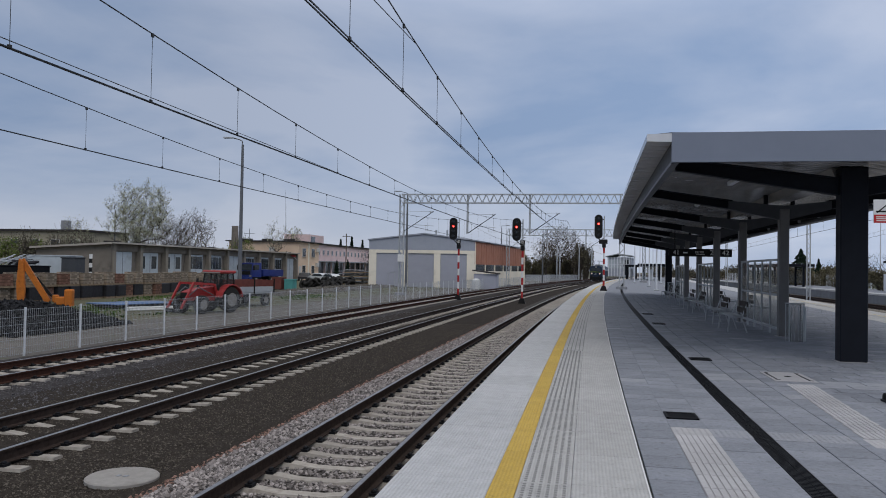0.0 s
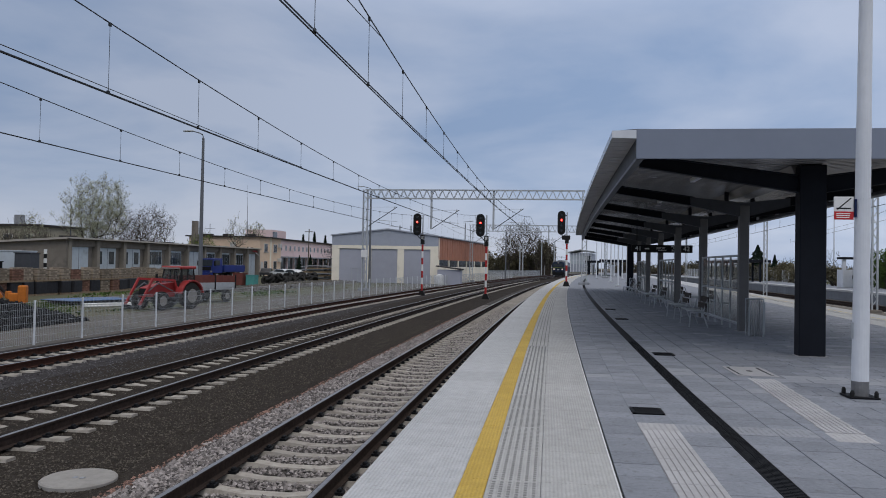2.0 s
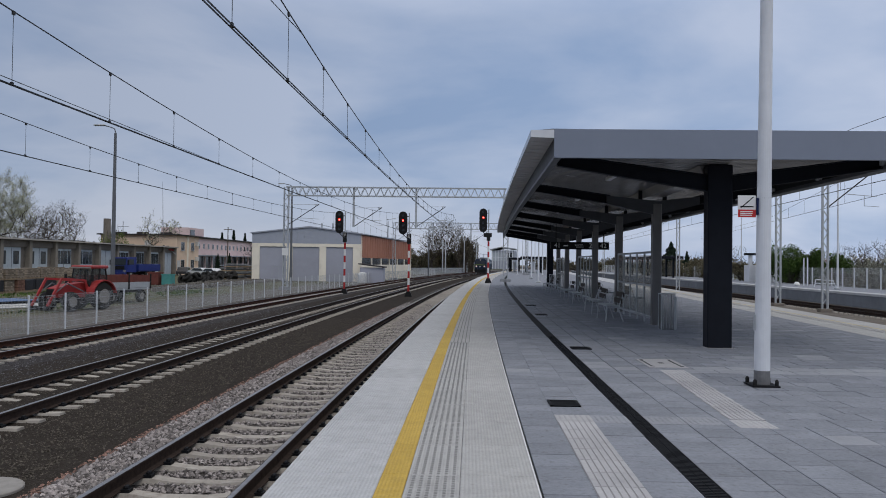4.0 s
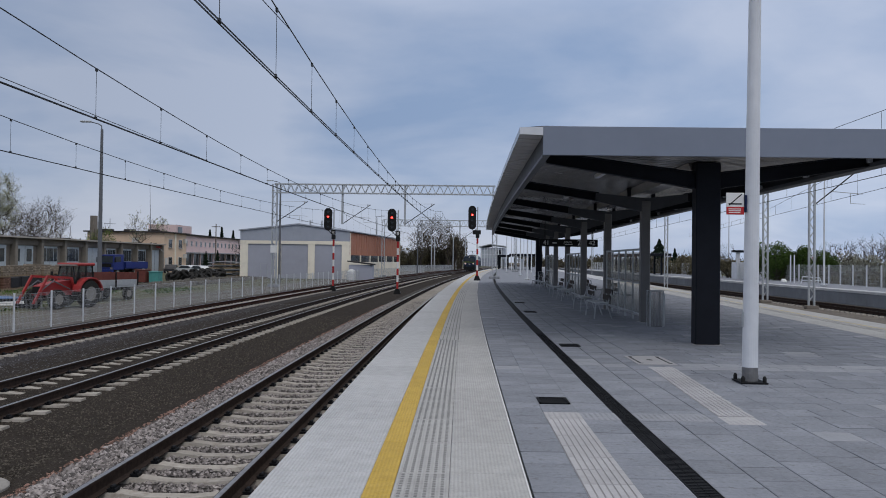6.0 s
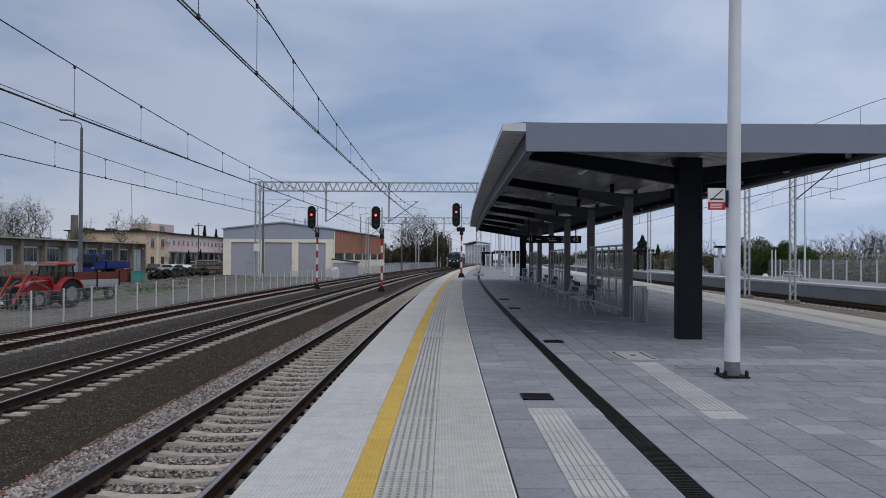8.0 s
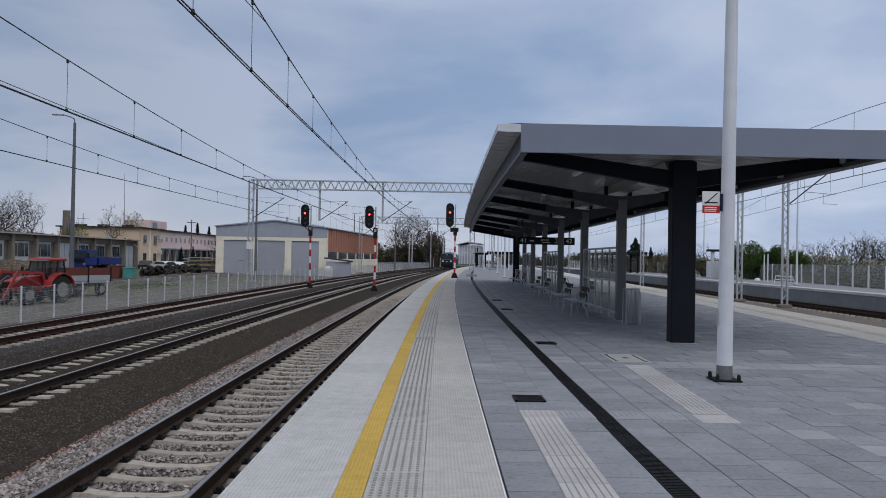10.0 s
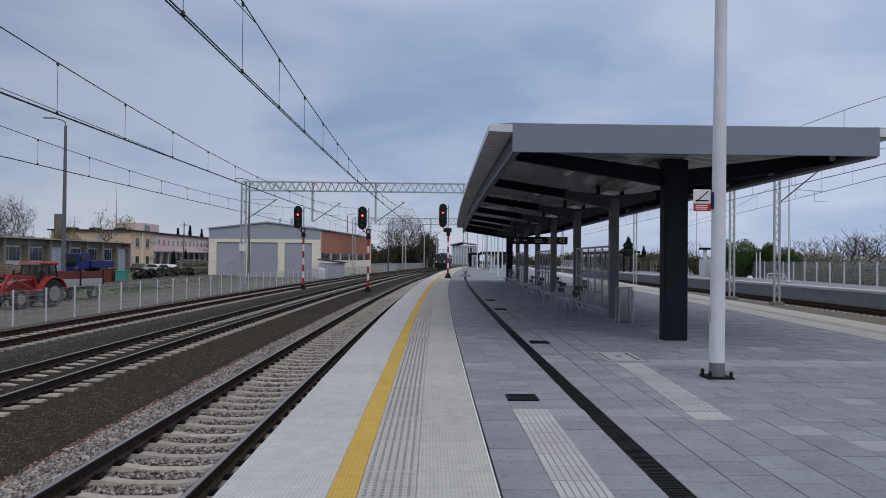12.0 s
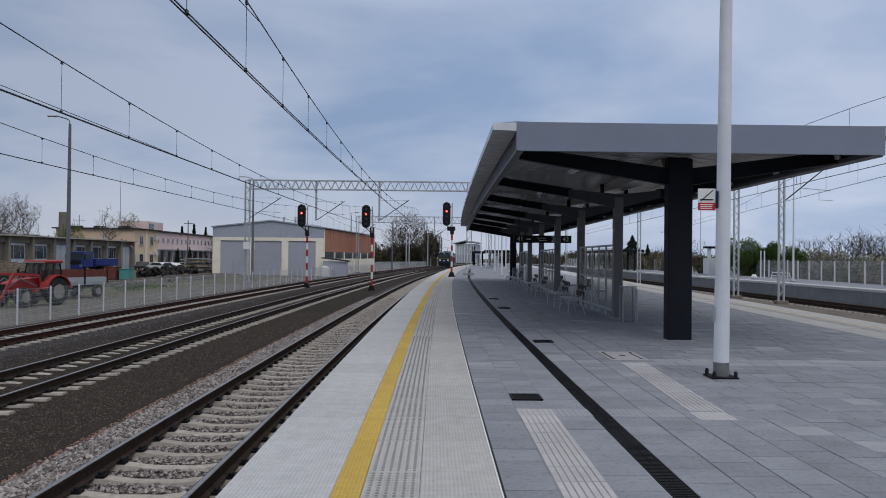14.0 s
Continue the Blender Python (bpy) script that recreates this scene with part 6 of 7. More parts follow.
def tractor():
    # its nose points along -y
    t = thing("tractor", "red farm tractor with front loader and glazed cab", "tractor", m=pose(-20.4, 41.0, GZ, 0, 0, -16) @ Matrix.Scale(0.9, 4))
    for s in (-1, 1):
        wheel(t, (s * 0.86, 0.0, 0.80), 0.80, 0.46, tread=False)
        wheel(t, (s * 0.82, -2.35, 0.56), 0.56, 0.36, tread=False)
        bm = bmesh.new()
        pts = [(math.cos(a) * 1.0, 0.80 + math.sin(a) * 0.98) for a in [math.radians(v) for v in range(10, 171, 20)]]
        inner = [(u * 0.93, 0.80 + (v - 0.80) * 0.93) for u, v in pts][::-1]
        extrude_profile(bm, pts + inner, "x", s * 0.86 - 0.27, s * 0.86 + 0.27)
        part("mudguard", bm, M_RED, t, "red mudguard")
    bm = bmesh.new()
    extrude_profile(bm, [(-0.75, 0.75), (-0.75, 1.62), (-2.2, 1.50), (-2.85, 1.32), (-2.95, 0.8)], "x", -0.36, 0.36)
    part("bonnet", bm, M_RED, t, "red bonnet")
    part("grille", box(-0.30, 0.30, -3.0, -2.95, 0.85, 1.28, 0.02), M_BLACK, t)
    part("chassis", box(-0.35, 0.35, -2.9, 0.5, 0.5, 0.85, 0.03), M_BLACK, t)
    bm = bmesh.new()
    extrude_profile(bm, [(0.55, 0.95), (-0.75, 0.95), (-0.78, 1.55), (-0.55, 2.42), (0.48, 2.42), (0.62, 1.6)], "x", -0.68, 0.68)
    cab = part("cab_glass", bm, M_CABGLASS, t, "dark tinted cab glazing")
    part("driver_seat", box(-0.25, 0.25, -0.05, 0.4, 0.96, 1.75, 0.05), M_BLACK, t, "black seat inside the cab")
    for x in (-0.69, 0.69):
        for a, b in (((-0.78, 1.5), (-0.55, 2.44)), ((0.62, 1.55), (0.48, 2.44)), ((-0.1, 0.95), (0.0, 2.44)), ((-0.76, 0.95), (-0.78, 1.55)), ((0.55, 0.95), (0.62, 1.6))):
            bm = bmesh.new()
            bar(bm, (x, a[0], a[1]), (x, b[0], b[1]), 0.06, 0.06)
            part("cab_pillar", bm, M_BLACK, cab)
    bm = bmesh.new()
    bx(bm, -0.80, 0.80, -0.72, 0.66, 2.43, 2.62, 0.06)
    part("cab_roof", bm, M_RED, t, "red cab roof")
    part("roof_lamp", box(-0.7, 0.7, -0.76, -0.70, 2.44, 2.52, 0.01), M_RIM, t)
    bm = bmesh.new()
    rod(bm, (0.42, -0.85, 1.5), (0.42, -0.85, 2.35), 0.045, n=8)
    part("exhaust", bm, M_BLACK, t)
    for s in (-1, 1):
        bm = bmesh.new()
        x = s * 0.55
        bar(bm, (x, -0.75, 1.0), (x, -1.0, 1.75), 0.10, 0.12)
        bar(bm, (x, -1.0, 1.74), (x, -2.8, 1.86), 0.09, 0.13)
        bar(bm, (x, -2.75, 1.88), (x, -3.75, 0.35), 0.09, 0.13)
        part("loader_arm", bm, M_RED, t, "red loader arm")
        bm = bmesh.new()
        rod(bm, (x, -1.1, 1.1), (x, -2.3, 1.58), 0.04, n=6)
        rod(bm, (x, -2.3, 1.62), (x, -3.5, 0.9), 0.035, n=6)
        part("ram", bm, M_STEELGREY, t)
        part("mirror", box(s * 0.98 - 0.1, s * 0.98 + 0.1, -0.9, -0.85, 1.75, 2.1, 0.02), M_BLACK, t)
    part("loader_carriage", box(-0.75, 0.75, -3.82, -3.75, 0.12, 0.36, 0.02), M_BLACK, t, "dark loader carriage")


tractor()


def trailer():
    t = thing("farm_trailer", "maroon and grey drop-side farm trailer with two axles", "trailer", m=pose(-22.0, 47.2, GZ, 0, 0, -16))
    part("bed", box(-1.05, 1.05, -1.9, 2.1, 0.82, 0.95, 0.02), M_GALV, t)
    for a in ((-1.07, -1.02, -1.9, 2.1), (1.02, 1.07, -1.9, 2.1), (-1.07, 1.07, -1.95, -1.90), (-1.07, 1.07, 2.1, 2.15)):
        part("lower_board", box(*a, 0.95, 1.28), M_GALV, t, "grey lower side board")
        part("upper_board", box(*a, 1.30, 1.72), M_MAROON, t, "maroon upper side board")
    for x in (-1.09, 1.09):
        for y in (-1.85, 0.1, 2.08):
            part("stanchion", box(x - 0.03, x + 0.03, y - 0.04, y + 0.04, 0.85, 1.78), M_BLACK, t)
    part("frame", box(-0.4, 0.4, -2.4, 2.1, 0.62, 0.82), M_BLACK, t)
    for s in (-1, 1):
        for y in (-1.2, 1.45):
            wheel(t, (s * 0.86, y, 0.40), 0.40, 0.22, tread=False)
    bm = bmesh.new()
    bar(bm, (0, -2.4, 0.7), (0, -3.6, 0.6), 0.1, 0.1)
    part("drawbar", bm, M_BLACK, t)


trailer()


def truck():
    t = thing("tipper_truck", "dark blue tipper truck parked by the garages", "truck", m=pose(-48.0, 106.3, GZ, 0, 0, -16))
    bm = bmesh.new()
    extrude_profile(bm, [(-0.95, 0.9), (-1.0, 1.8), (-0.85, 2.95), (1.0, 3.0), (1.05, 0.9)], "x", -1.22, 1.22)
    part("cab", bm, M_BLUE, t)
    bm = bmesh.new()
    extrude_profile(bm, [(-1.04, 1.85), (-0.93, 2.78), (-0.86, 2.78), (-0.97, 1.85)], "x", -1.08, 1.08)
    part("windscreen", bm, M_GLASS, t)
    for s in (-1, 1):
        part("side_window", box(s * 1.22 - 0.02, s * 1.22 + 0.02, -0.6, 0.5, 1.95, 2.7, 0.01), M_GLASS, t)
        part("mirror", box(s * 1.5 - 0.14, s * 1.5 + 0.14, -1.0, -0.9, 1.9, 2.6, 0.03), M_BLACK, t)
        part("headlamp", box(s * 0.9 - 0.2, s * 0.9 + 0.2, -1.03, -0.98, 0.95, 1.2, 0.02), M_RIM, t)
        for y in (0.0, 3.6, 4.9):
            wheel(t, (s * 1.0, y, 0.52), 0.52, 0.32, tread=False)
    part("bumper", box(-1.22, 1.22, -1.1, -0.9, 0.45, 0.9, 0.04), M_BLUE, t)
    part("grille", box(-0.9, 0.9, -1.04, -0.99, 1.25, 1.75, 0.02), M_BLACK, t)
    part("chassis", box(-0.45, 0.45, 0.5, 6.0, 0.6, 0.95), M_BLACK, t)
    for a in ((-1.2, -1.12, 1.5, 6.2), (1.12, 1.2, 1.5, 6.2), (-1.2, 1.2, 1.5, 1.58), (-1.2, 1.2, 6.12, 6.2)):
        part("side_board", box(*a, 1.1, 2.0), M_BLUE, t)
    part("tipper_floor", box(-1.12, 1.12, 1.58, 6.12, 1.0, 1.12), M_BLUE, t)
    bm = bmesh.new()
    bar(bm, (0, 1.25, 1.0), (0.2, 1.3, 2.5), 0.2, 0.2)
    part("crane_stub", bm, M_BLACK, t)


truck()


def car(x, y, rz, material, label):
    t = thing("car", label, "car", "cars parked by the office", pose(x, y, GZ, 0, 0, rz))
    bm = bmesh.new()
    extrude_profile(bm, [(-2.1, 0.3), (-2.1, 0.75), (-1.2, 0.92), (-0.5, 1.42), (0.9, 1.45), (1.7, 0.98), (2.1, 0.9), (2.1, 0.3)], "x", -0.85, 0.85)
    bmesh.ops.bevel(bm, geom=bm.edges[:], offset=0.05, segments=1, affect="EDGES")
    part("body", bm, material, t)
    bm = bmesh.new()
    extrude_profile(bm, [(-1.0, 0.95), (-0.46, 1.36), (0.86, 1.38), (1.45, 0.98)], "x", -0.87, 0.87)
    part("glazing", bm, M_GLASS, t)
    for s in (-1, 1):
        for yy in (-1.3, 1.3):
            wheel(t, (s * 0.75, yy, 0.31), 0.31, 0.2, tread=False)


car(-40.3, 121, 60, M_CARWHITE, "white hatchback car parked behind the tyres")
car(-49.0, 131.5, 10, M_CARDARK, "dark car parked beside the beige office")
car(-43.6, 125, 70, M_CARWHITE, "white car parked beyond the tyres")


def excavator_arm():
    t = thing("excavator_arm", "orange folded excavator arm resting on the ground", "excavator arm", m=pose(-31.85, 39.5, GZ, 0, 0, 25) @ Matrix.Diagonal((0.88, 0.88, 1.08, 1)))
    bm = bmesh.new()
    extrude_profile(bm, [(-0.22, 0.05), (0.16, 0.05), (0.2, 1.0), (0.06, 2.45), (-0.2, 2.62), (-0.32, 1.3)], "y", -0.14, 0.14)
    part("boom", bm, M_ORANGE, t)
    bm = bmesh.new()
    bar(bm, (-0.1, 0.22, 2.55), (1.55, 0.22, 0.30), 0.24, 0.32)
    part("dipper", bm, M_ORANGE, t)
    for a, b, r in (((0.75, 0.45, 1.65), (2.0, 0.4, 0.35), 0.05), ((1.2, 0.45, 1.0), (2.2, 0.4, 0.3), 0.075)):
        bm = bmesh.new()
        rod(bm, a, b, r, n=8)
        part("ram", bm, M_BLACK, t)
    for q in ((2.0, 2.75, -0.25, 0.35, 0.15, 0.6), (2.6, 3.1, -0.3, 0.45, 0.0, 1.0), (1.85, 2.2, -0.15, 0.3, 0.3, 0.7)):
        part("head_unit", box(*q, 0.06), M_ORANGE, t)


excavator_arm()


def pallet_mesh(material):
    bm = bmesh.new()
    for z in range(8):
        for i in range(5):
            for j in range(4):
                bx(bm, -0.55 + 0.222 * i, -0.34 + 0.222 * i, -0.5 + 0.25 * j, -0.258 + 0.25 * j, 0.14 + 0.105 * z, 0.238 + 0.105 * z)
    return mesh_of("brick_block", bm, material)


def base_mesh():
    bm = bmesh.new()
    for y in (-0.5, -0.07, 0.36):
        bx(bm, -0.62, 0.62, y, y + 0.14, 0, 0.11)
    for k in range(6):
        bx(bm, -0.62 + 0.22 * k, -0.48 + 0.22 * k, -0.52, 0.52, 0.111, 0.135)
    return mesh_of("pallet_base", bm, M_WOOD)


PB, PR, PBASE = pallet_mesh(M_BRICKPALE), pallet_mesh(M_BRICKRED), base_mesh()
PF = mesh_of("wrapped_block", box(-0.61, 0.61, -0.53, 0.53, 0.13, 0.98, 0.04), M_FOIL)
rng = random.Random(21)
for row in range(26):
    y = 39.5 + 1.33 * row
    for lev in range(2):
        if lev == 1 and rng.random() < 0.06:
            continue
        kind = rng.random()
        me, lab = (PF, "pallet of goods wrapped in black foil") if (lev == 0 and 3 < row and kind < 0.72) else (PR, "pallet of stacked red paving bricks") if kind > 0.78 else (PB, "pallet of stacked pale paving bricks")
        p = thing("brick_pallet", lab, "pallet", "pallets of paving bricks in the yard", pose(-35.6 + rng.uniform(-0.15, 0.15) - (0.05 * row if row > 16 else 0), y, GZ + 1.0 * lev, 0, 0, rng.uniform(-6, 6) + 90) @ Matrix.Diagonal((1, 1, rng.uniform(0.82, 1.0) if lev else 1.0, 1)))
        shared("pallet_base", PBASE, p)
        shared("brick_block" if me is not PF else "wrapped_block", me, p)

# coal-black heap behind the fence
def heap(name, label, cx0, cy0, lx, ly, h, n, s0, s1, material, seed):
    r = np.random.default_rng(seed)
    u, v = r.uniform(-1, 1, n), r.uniform(-1, 1, n)
    k = 1 - np.maximum(u * u, v * v)
    keep = k > 0
    u, v, k = u[keep], v[keep], k[keep]
    z = GZ + h * np.clip(k, 0, 1) ** 0.8 * (0.85 + 0.15 * np.sin(u * 6 + seed)) * r.uniform(0.75, 1.0, len(u))
    c = np.stack([cx0 + u * lx, cy0 + v * ly, z], 1)
    return tagged(scatter_mesh(name, c, r.uniform(s0, s1, len(c)), material, seed, 0.9), label, "heap", kind="stuff")


heap("coal_heap", "long low heap of black coal behind the fence", -24.2, 27.6, 4.6, 3.6, 1.15, 10500, 0.05, 0.13, M_COAL, 31)
bm = bmesh.new()
lathe(bm, [(0.30, -0.13), (0.46, -0.15), (0.55, -0.10), (0.57, 0.0), (0.55, 0.10), (0.46, 0.15), (0.30, 0.13), (0.28, 0.0), (0.30, -0.13)], 14)
TYRE = mesh_of("tyre_ring", bm, M_RUBBER)
rt = random.Random(32)
for pile in range(4):
    py = 89.4 + 3.75 * pile
    q = thing("tyre_pile", "pile of worn black scrap tyres on the ground", "tyre pile", "piles of scrap tyres in the yard", pose(-32.0, py, GZ))
    for k in range(17):
        lev = rt.choice((0, 0, 0, 1, 1, 1))
        shared("tyre", TYRE, q, pose(rt.uniform(-1.5, 1.5) * (1 - 0.3 * lev), rt.uniform(-1.8, 1.8), 0.42 + 0.42 * lev, rt.uniform(-70, 70), rt.uniform(-50, 50), rt.uniform(0, 180)))
heap("rubble_heap", "grey brown rubble strip beside the yard road", -27.5, 84, 2.2, 20, 0.4, 2600, 0.08, 0.24, M_SAND, 33)

# stacks of old planks and slabs
for x, y, n, rz, label in ((-34.0, 112, 9, 10, "stack of weathered timber planks in the yard"), (-32.5, 117, 8, 4, "stack of weathered timber planks in the yard")):
    p = thing("plank_stack", label, "plank stack", "plank stacks in the yard", pose(x, y, GZ, 0, 0, rz))
    for k in range(n + 3):
        part("plank", box(-1.7 + 0.45 * math.sin(k * 3), 1.7 + 0.45 * math.cos(k * 5), -1.6 + 0.3 * math.sin(k * 2), 1.6, 0.02 + 0.19 * k, 0.14 + 0.19 * k, 0.01), M_CONC if k % 3 else M_WOOD, p)

tarp = thing("tarpaulin_stack", "flat stack of boards under a blue tarpaulin", "tarpaulin stack", m=pose(-26.8, 42.8, GZ, 0, 0, -20))
for k in range(2):
    part("board", box(-1.2, 1.2, -2.0, 2.0, 0.02 + 0.11 * k, 0.11 + 0.11 * k, 0.01), M_FOIL, tarp)
part("tarpaulin", box(-1.4, 1.35, -2.3, 2.2, 0.25, 0.30, 0.02), M_TARP, tarp, "blue tarpaulin")
pipes = thing("pipe_bundle", "bundle of white pipes lying on grass", "pipes", m=pose(-24.3, 40.9, GZ, 0, 0, -35))
for k in range(5):
    bm = bmesh.new()
    rod(bm, (0.16 * (k % 3), -1.6, 0.06 + 0.11 * (k // 3)), (0.16 * (k % 3), 1.8, 0.06 + 0.11 * (k // 3)), 0.055, n=8)
    part("pipe", bm, M_SIGNWHITE, pipes)


def container(x, y, z, w, l, h, material, label, name="steel_container"):
    t = thing(name, label, "container", "containers in the yard", pose(x, y, z))
    part("body", box(-w / 2, w / 2, -l / 2, l / 2, 0.05, h, 0.03), material, t)
    part("rim", box(-w / 2 - 0.05, w / 2 + 0.05, -l / 2 - 0.05, l / 2 + 0.05, h, h + 0.08, 0.02), material, t)
    for s in (-1, 1):
        part("skid", box(s * w / 2 - 0.1 * s - 0.06, s * w / 2 - 0.1 * s + 0.06, -l / 2, l / 2, 0, 0.05), M_BLACK, t)


container(-31.9, 81.2, GZ, 1.0, 1.2, 1.1, M_TEAL, "small teal steel waste container")
container(-33.2, 81.0, GZ, 1.1, 1.4, 1.3, M_MAROON, "rusty maroon steel skip beside the road")
container(-37.2, 51.4, GZ, 1.2, 1.1, 2.95, M_SHADEGREY, "tall dark grey steel cabinet behind the pallets")
container(-39.7, 49.0, GZ, 3.4, 1.9, 2.3, M_DARKMETAL, "dark steel container behind the pallets")
container(-40.9, 54.3, GZ, 3.4, 2.0, 3.1, M_SHEDDOOR, "pale grey steel container behind the pallets")
container(-45.0, 44.0, GZ, 4.0, 2.0, 3.0, M_BLACK, "dark loaded container behind the pallets")
post = thing("striped_post", "short black and white striped post behind pallets", "post", m=pose(-37.3, 53.6, GZ))
for k in range(5):
    bm = bmesh.new()
    rod(bm, (0, 0, 1.6 + 0.34 * k), (0, 0, 1.94 + 0.34 * k), 0.12, n=8)
    part("band", bm, M_SIGNWHITE if k % 2 == 0 else M_BLACK, post)
bm = bmesh.new()
rod(bm, (0, 0, 0), (0, 0, 1.6), 0.14, n=8)
part("shaft", bm, M_BLACK, post)
net = thing("scrap_bundle", "bundle of pale plastic and scrap on a container", "scrap", m=pose(-40.6, 48.9, GZ + 2.38))
bm = bmesh.new()
for k in range(14):
    bar(bm, (-1.2 + 0.17 * k, -0.7, 0.05 + 0.09 * (k % 3)), (-0.6 + 0.2 * k, 0.7, 0.30 + 0.16 * (k % 4)), 0.16, 0.05)
part("plastic_sheet", bm, M_GALV, net)
bm = bmesh.new()
for k in range(5):
    rod(bm, (0.6 + 0.25 * k, -0.6, 0.12 + 0.12 * (k % 2)), (1.1 + 0.22 * k, 0.6, 0.16 + 0.10 * (k % 3)), 0.17, 0.10, 7)
part("dark_bag", bm, M_FOIL, net, "black plastic bags")
flag = thing("flag", "small white and red flag on the garage wall", "flag", m=pose(-50.3, 131.2, 2.6, 0, -50, 0))
bm = bmesh.new()
rod(bm, (0, 0, 0), (0, 0, 2.2), 0.04, n=6)
part("flag_pole", bm, M_WHITE, flag)
part("white_field", box(0.03, 0.08, -0.9, 0.9, 1.5, 2.1), M_SIGNWHITE, flag)
part("red_field", box(0.03, 0.08, -0.9, 0.9, 0.9, 1.5), M_SIGNRED, flag)
pipe = thing("concrete_pipe", "short pale concrete pipe beside the fence", "pipe", m=pose(-13.9, 101, GZ))
bm = bmesh.new()
lathe(bm, [(0.55, 0), (0.6, 0.1), (0.6, 1.0), (0.5, 1.25), (0.2, 1.4)], 14)
part("ring", bm, M_SIGNWHITE, pipe)

# utility poles
def utility_pole(x, y, h, label):
    t = thing("utility_pole", label, "utility pole", "utility poles", pose(x, y, GZ))
    bm = bmesh.new()
    rod(bm, (0, 0, 0), (0, 0, h), 0.16, 0.10, 8)
    part("pole", bm, M_BARK, t)
    part("crossarm", box(-1.0, 1.0, -0.06, 0.06, h - 0.7, h - 0.55), M_BARK, t)


utility_pole(-56, 178, 10.5, "dark wooden utility pole in front of the depot")
utility_pole(-60, 160, 8.0, "dark wooden utility pole in front of the depot")
for x, y, h in ((-6.75, 200, 8.6), (-6.0, 200, 8.6), (-1.25, 212, 9), (-0.48, 225, 9.5), (2.0, 200, 9)):
    t = thing("catenary_post", "slim pale concrete post along the bend", "post", "slim posts along the bend", pose(x, y, GZ))
    bm = bmesh.new()
    rod(bm, (0, 0, 0), (0, 0, h), 0.18, 0.11, 8)
    part("shaft", bm, M_GALV, t)


# ---------------------------------------------------------------- trees
def tree(name, label, x, y, z, h, spread, seed, bark, leaf=None, leaves=0, leaf_size=0.1, depth=5, trunk=0.25, up=0.25, low=0.3):
    """A tapered trunk, forking limbs and twigs, and a crown of single leaves along the twigs."""
    r = random.Random(seed)
    t = thing(name, label, "tree", "trees around the station", pose(x, y, z))
    verts, faces, tips = [], [], []

    def limb(a, b, ra, rb, n):
        q = (b - a).normalized().to_track_quat("Z", "Y")
        o = len(verts)
        for p, rad in ((a, ra), (b, rb)):
            for k in range(n):
                w = 2 * math.pi * k / n
                verts.append(tuple(p + q @ Vector((math.cos(w) * rad, math.sin(w) * rad, 0))))
        for k in range(n):
            faces.append((o + k, o + (k + 1) % n, o + n + (k + 1) % n, o + n + k))

    # buds fill an uneven egg-shaped crown; each joins the nearest branch below it
    rg = np.random.default_rng(seed)
    n = {4: 150, 5: 300, 6: 620}[depth]
    u = rg.normal(0, 1, (n, 3))
    u /= np.linalg.norm(u, axis=1)[:, None]
    u *= (rg.uniform(0.05, 1, n) ** 0.45 * (1 + 0.16 * np.sin(3 * np.arctan2(u[:, 1], u[:, 0]) + seed) + 0.10 * np.sin(7 * u[:, 2] + seed)))[:, None]
    buds = u * np.array([h * spread / 2, h * spread / 2, h * (1 - low) / 2]) + np.array([0, 0, h * (1 + low) / 2])
    buds[:, :2] *= np.clip(0.55 + 0.45 * (buds[:, 2:3] / h - low) / 0.35, 0.35, 1.0)
    buds = buds[np.argsort(np.linalg.norm(buds - np.array([0, 0, low * h * 0.8]), axis=1))]
    nodes, above = [np.array([0.0, 0, 0])], [-1]
    for k in range(1, 6):
        nodes.append(np.array([r.uniform(-1, 1) * 0.012 * h, r.uniform(-1, 1) * 0.012 * h, low * h * k / 5]))
        above.append(k - 1)
    for b in buds:
        pts = np.array(nodes)
        v = b - pts
        dist = np.linalg.norm(v, axis=1)
        k = int(np.argmin(dist + 2.0 * np.maximum(0, 0.45 * dist - v[:, 2]) + 3.0 * (pts[:, 2] < low * h * 0.75)))
        steps = max(1, int(dist[k] / (0.07 * h)))
        for j in range(1, steps + 1):
            p = pts[k] + v[k] * j / steps
            if j < steps:
                p = p + rg.normal(0, 0.010 * h, 3) + np.array([0, 0, -0.02 * h * math.sin(math.pi * j / steps)])
            above.append(len(nodes) - 1 if j > 1 else k)
            nodes.append(p)
    size = [0.0] * len(nodes)
    for k in range(len(nodes) - 1, 0, -1):
        size[k] = size[k] or 1.0
        size[above[k]] += size[k]
    fine = 0.0009 * h
    for k in range(1, len(nodes)):
        wide = [max(fine, trunk * (size[i] / size[1]) ** 0.58) if i else trunk * 1.25 for i in (above[k], k)]
        limb(Vector(nodes[above[k]]), Vector(nodes[k]), min(wide[0], wide[1] * 1.6), wide[1], 6 if wide[1] > trunk * 0.3 else 4 if wide[1] > 2 * fine else 3)
        if k > 5:
            for _ in range(2 if depth < 6 else 3):
                d = Vector((r.uniform(-1, 1), r.uniform(-1, 1), r.uniform(-0.2, 0.9) + up)).normalized()
                e = Vector(nodes[k]) + d * h * r.uniform(0.025, 0.06)
                limb(Vector(nodes[k]), e, fine, fine * 0.6, 3)
                tips.append(e)
                g = e + (d + Vector((r.uniform(-1, 1), r.uniform(-1, 1), r.uniform(-0.3, 0.9)))).normalized() * h * 0.03
                limb(e, g, fine * 0.7, fine * 0.4, 3)
                tips.append(g)
    me = bpy.data.meshes.new("trunk")
    me.from_pydata(verts, [], faces)
    me.materials.append(bark)
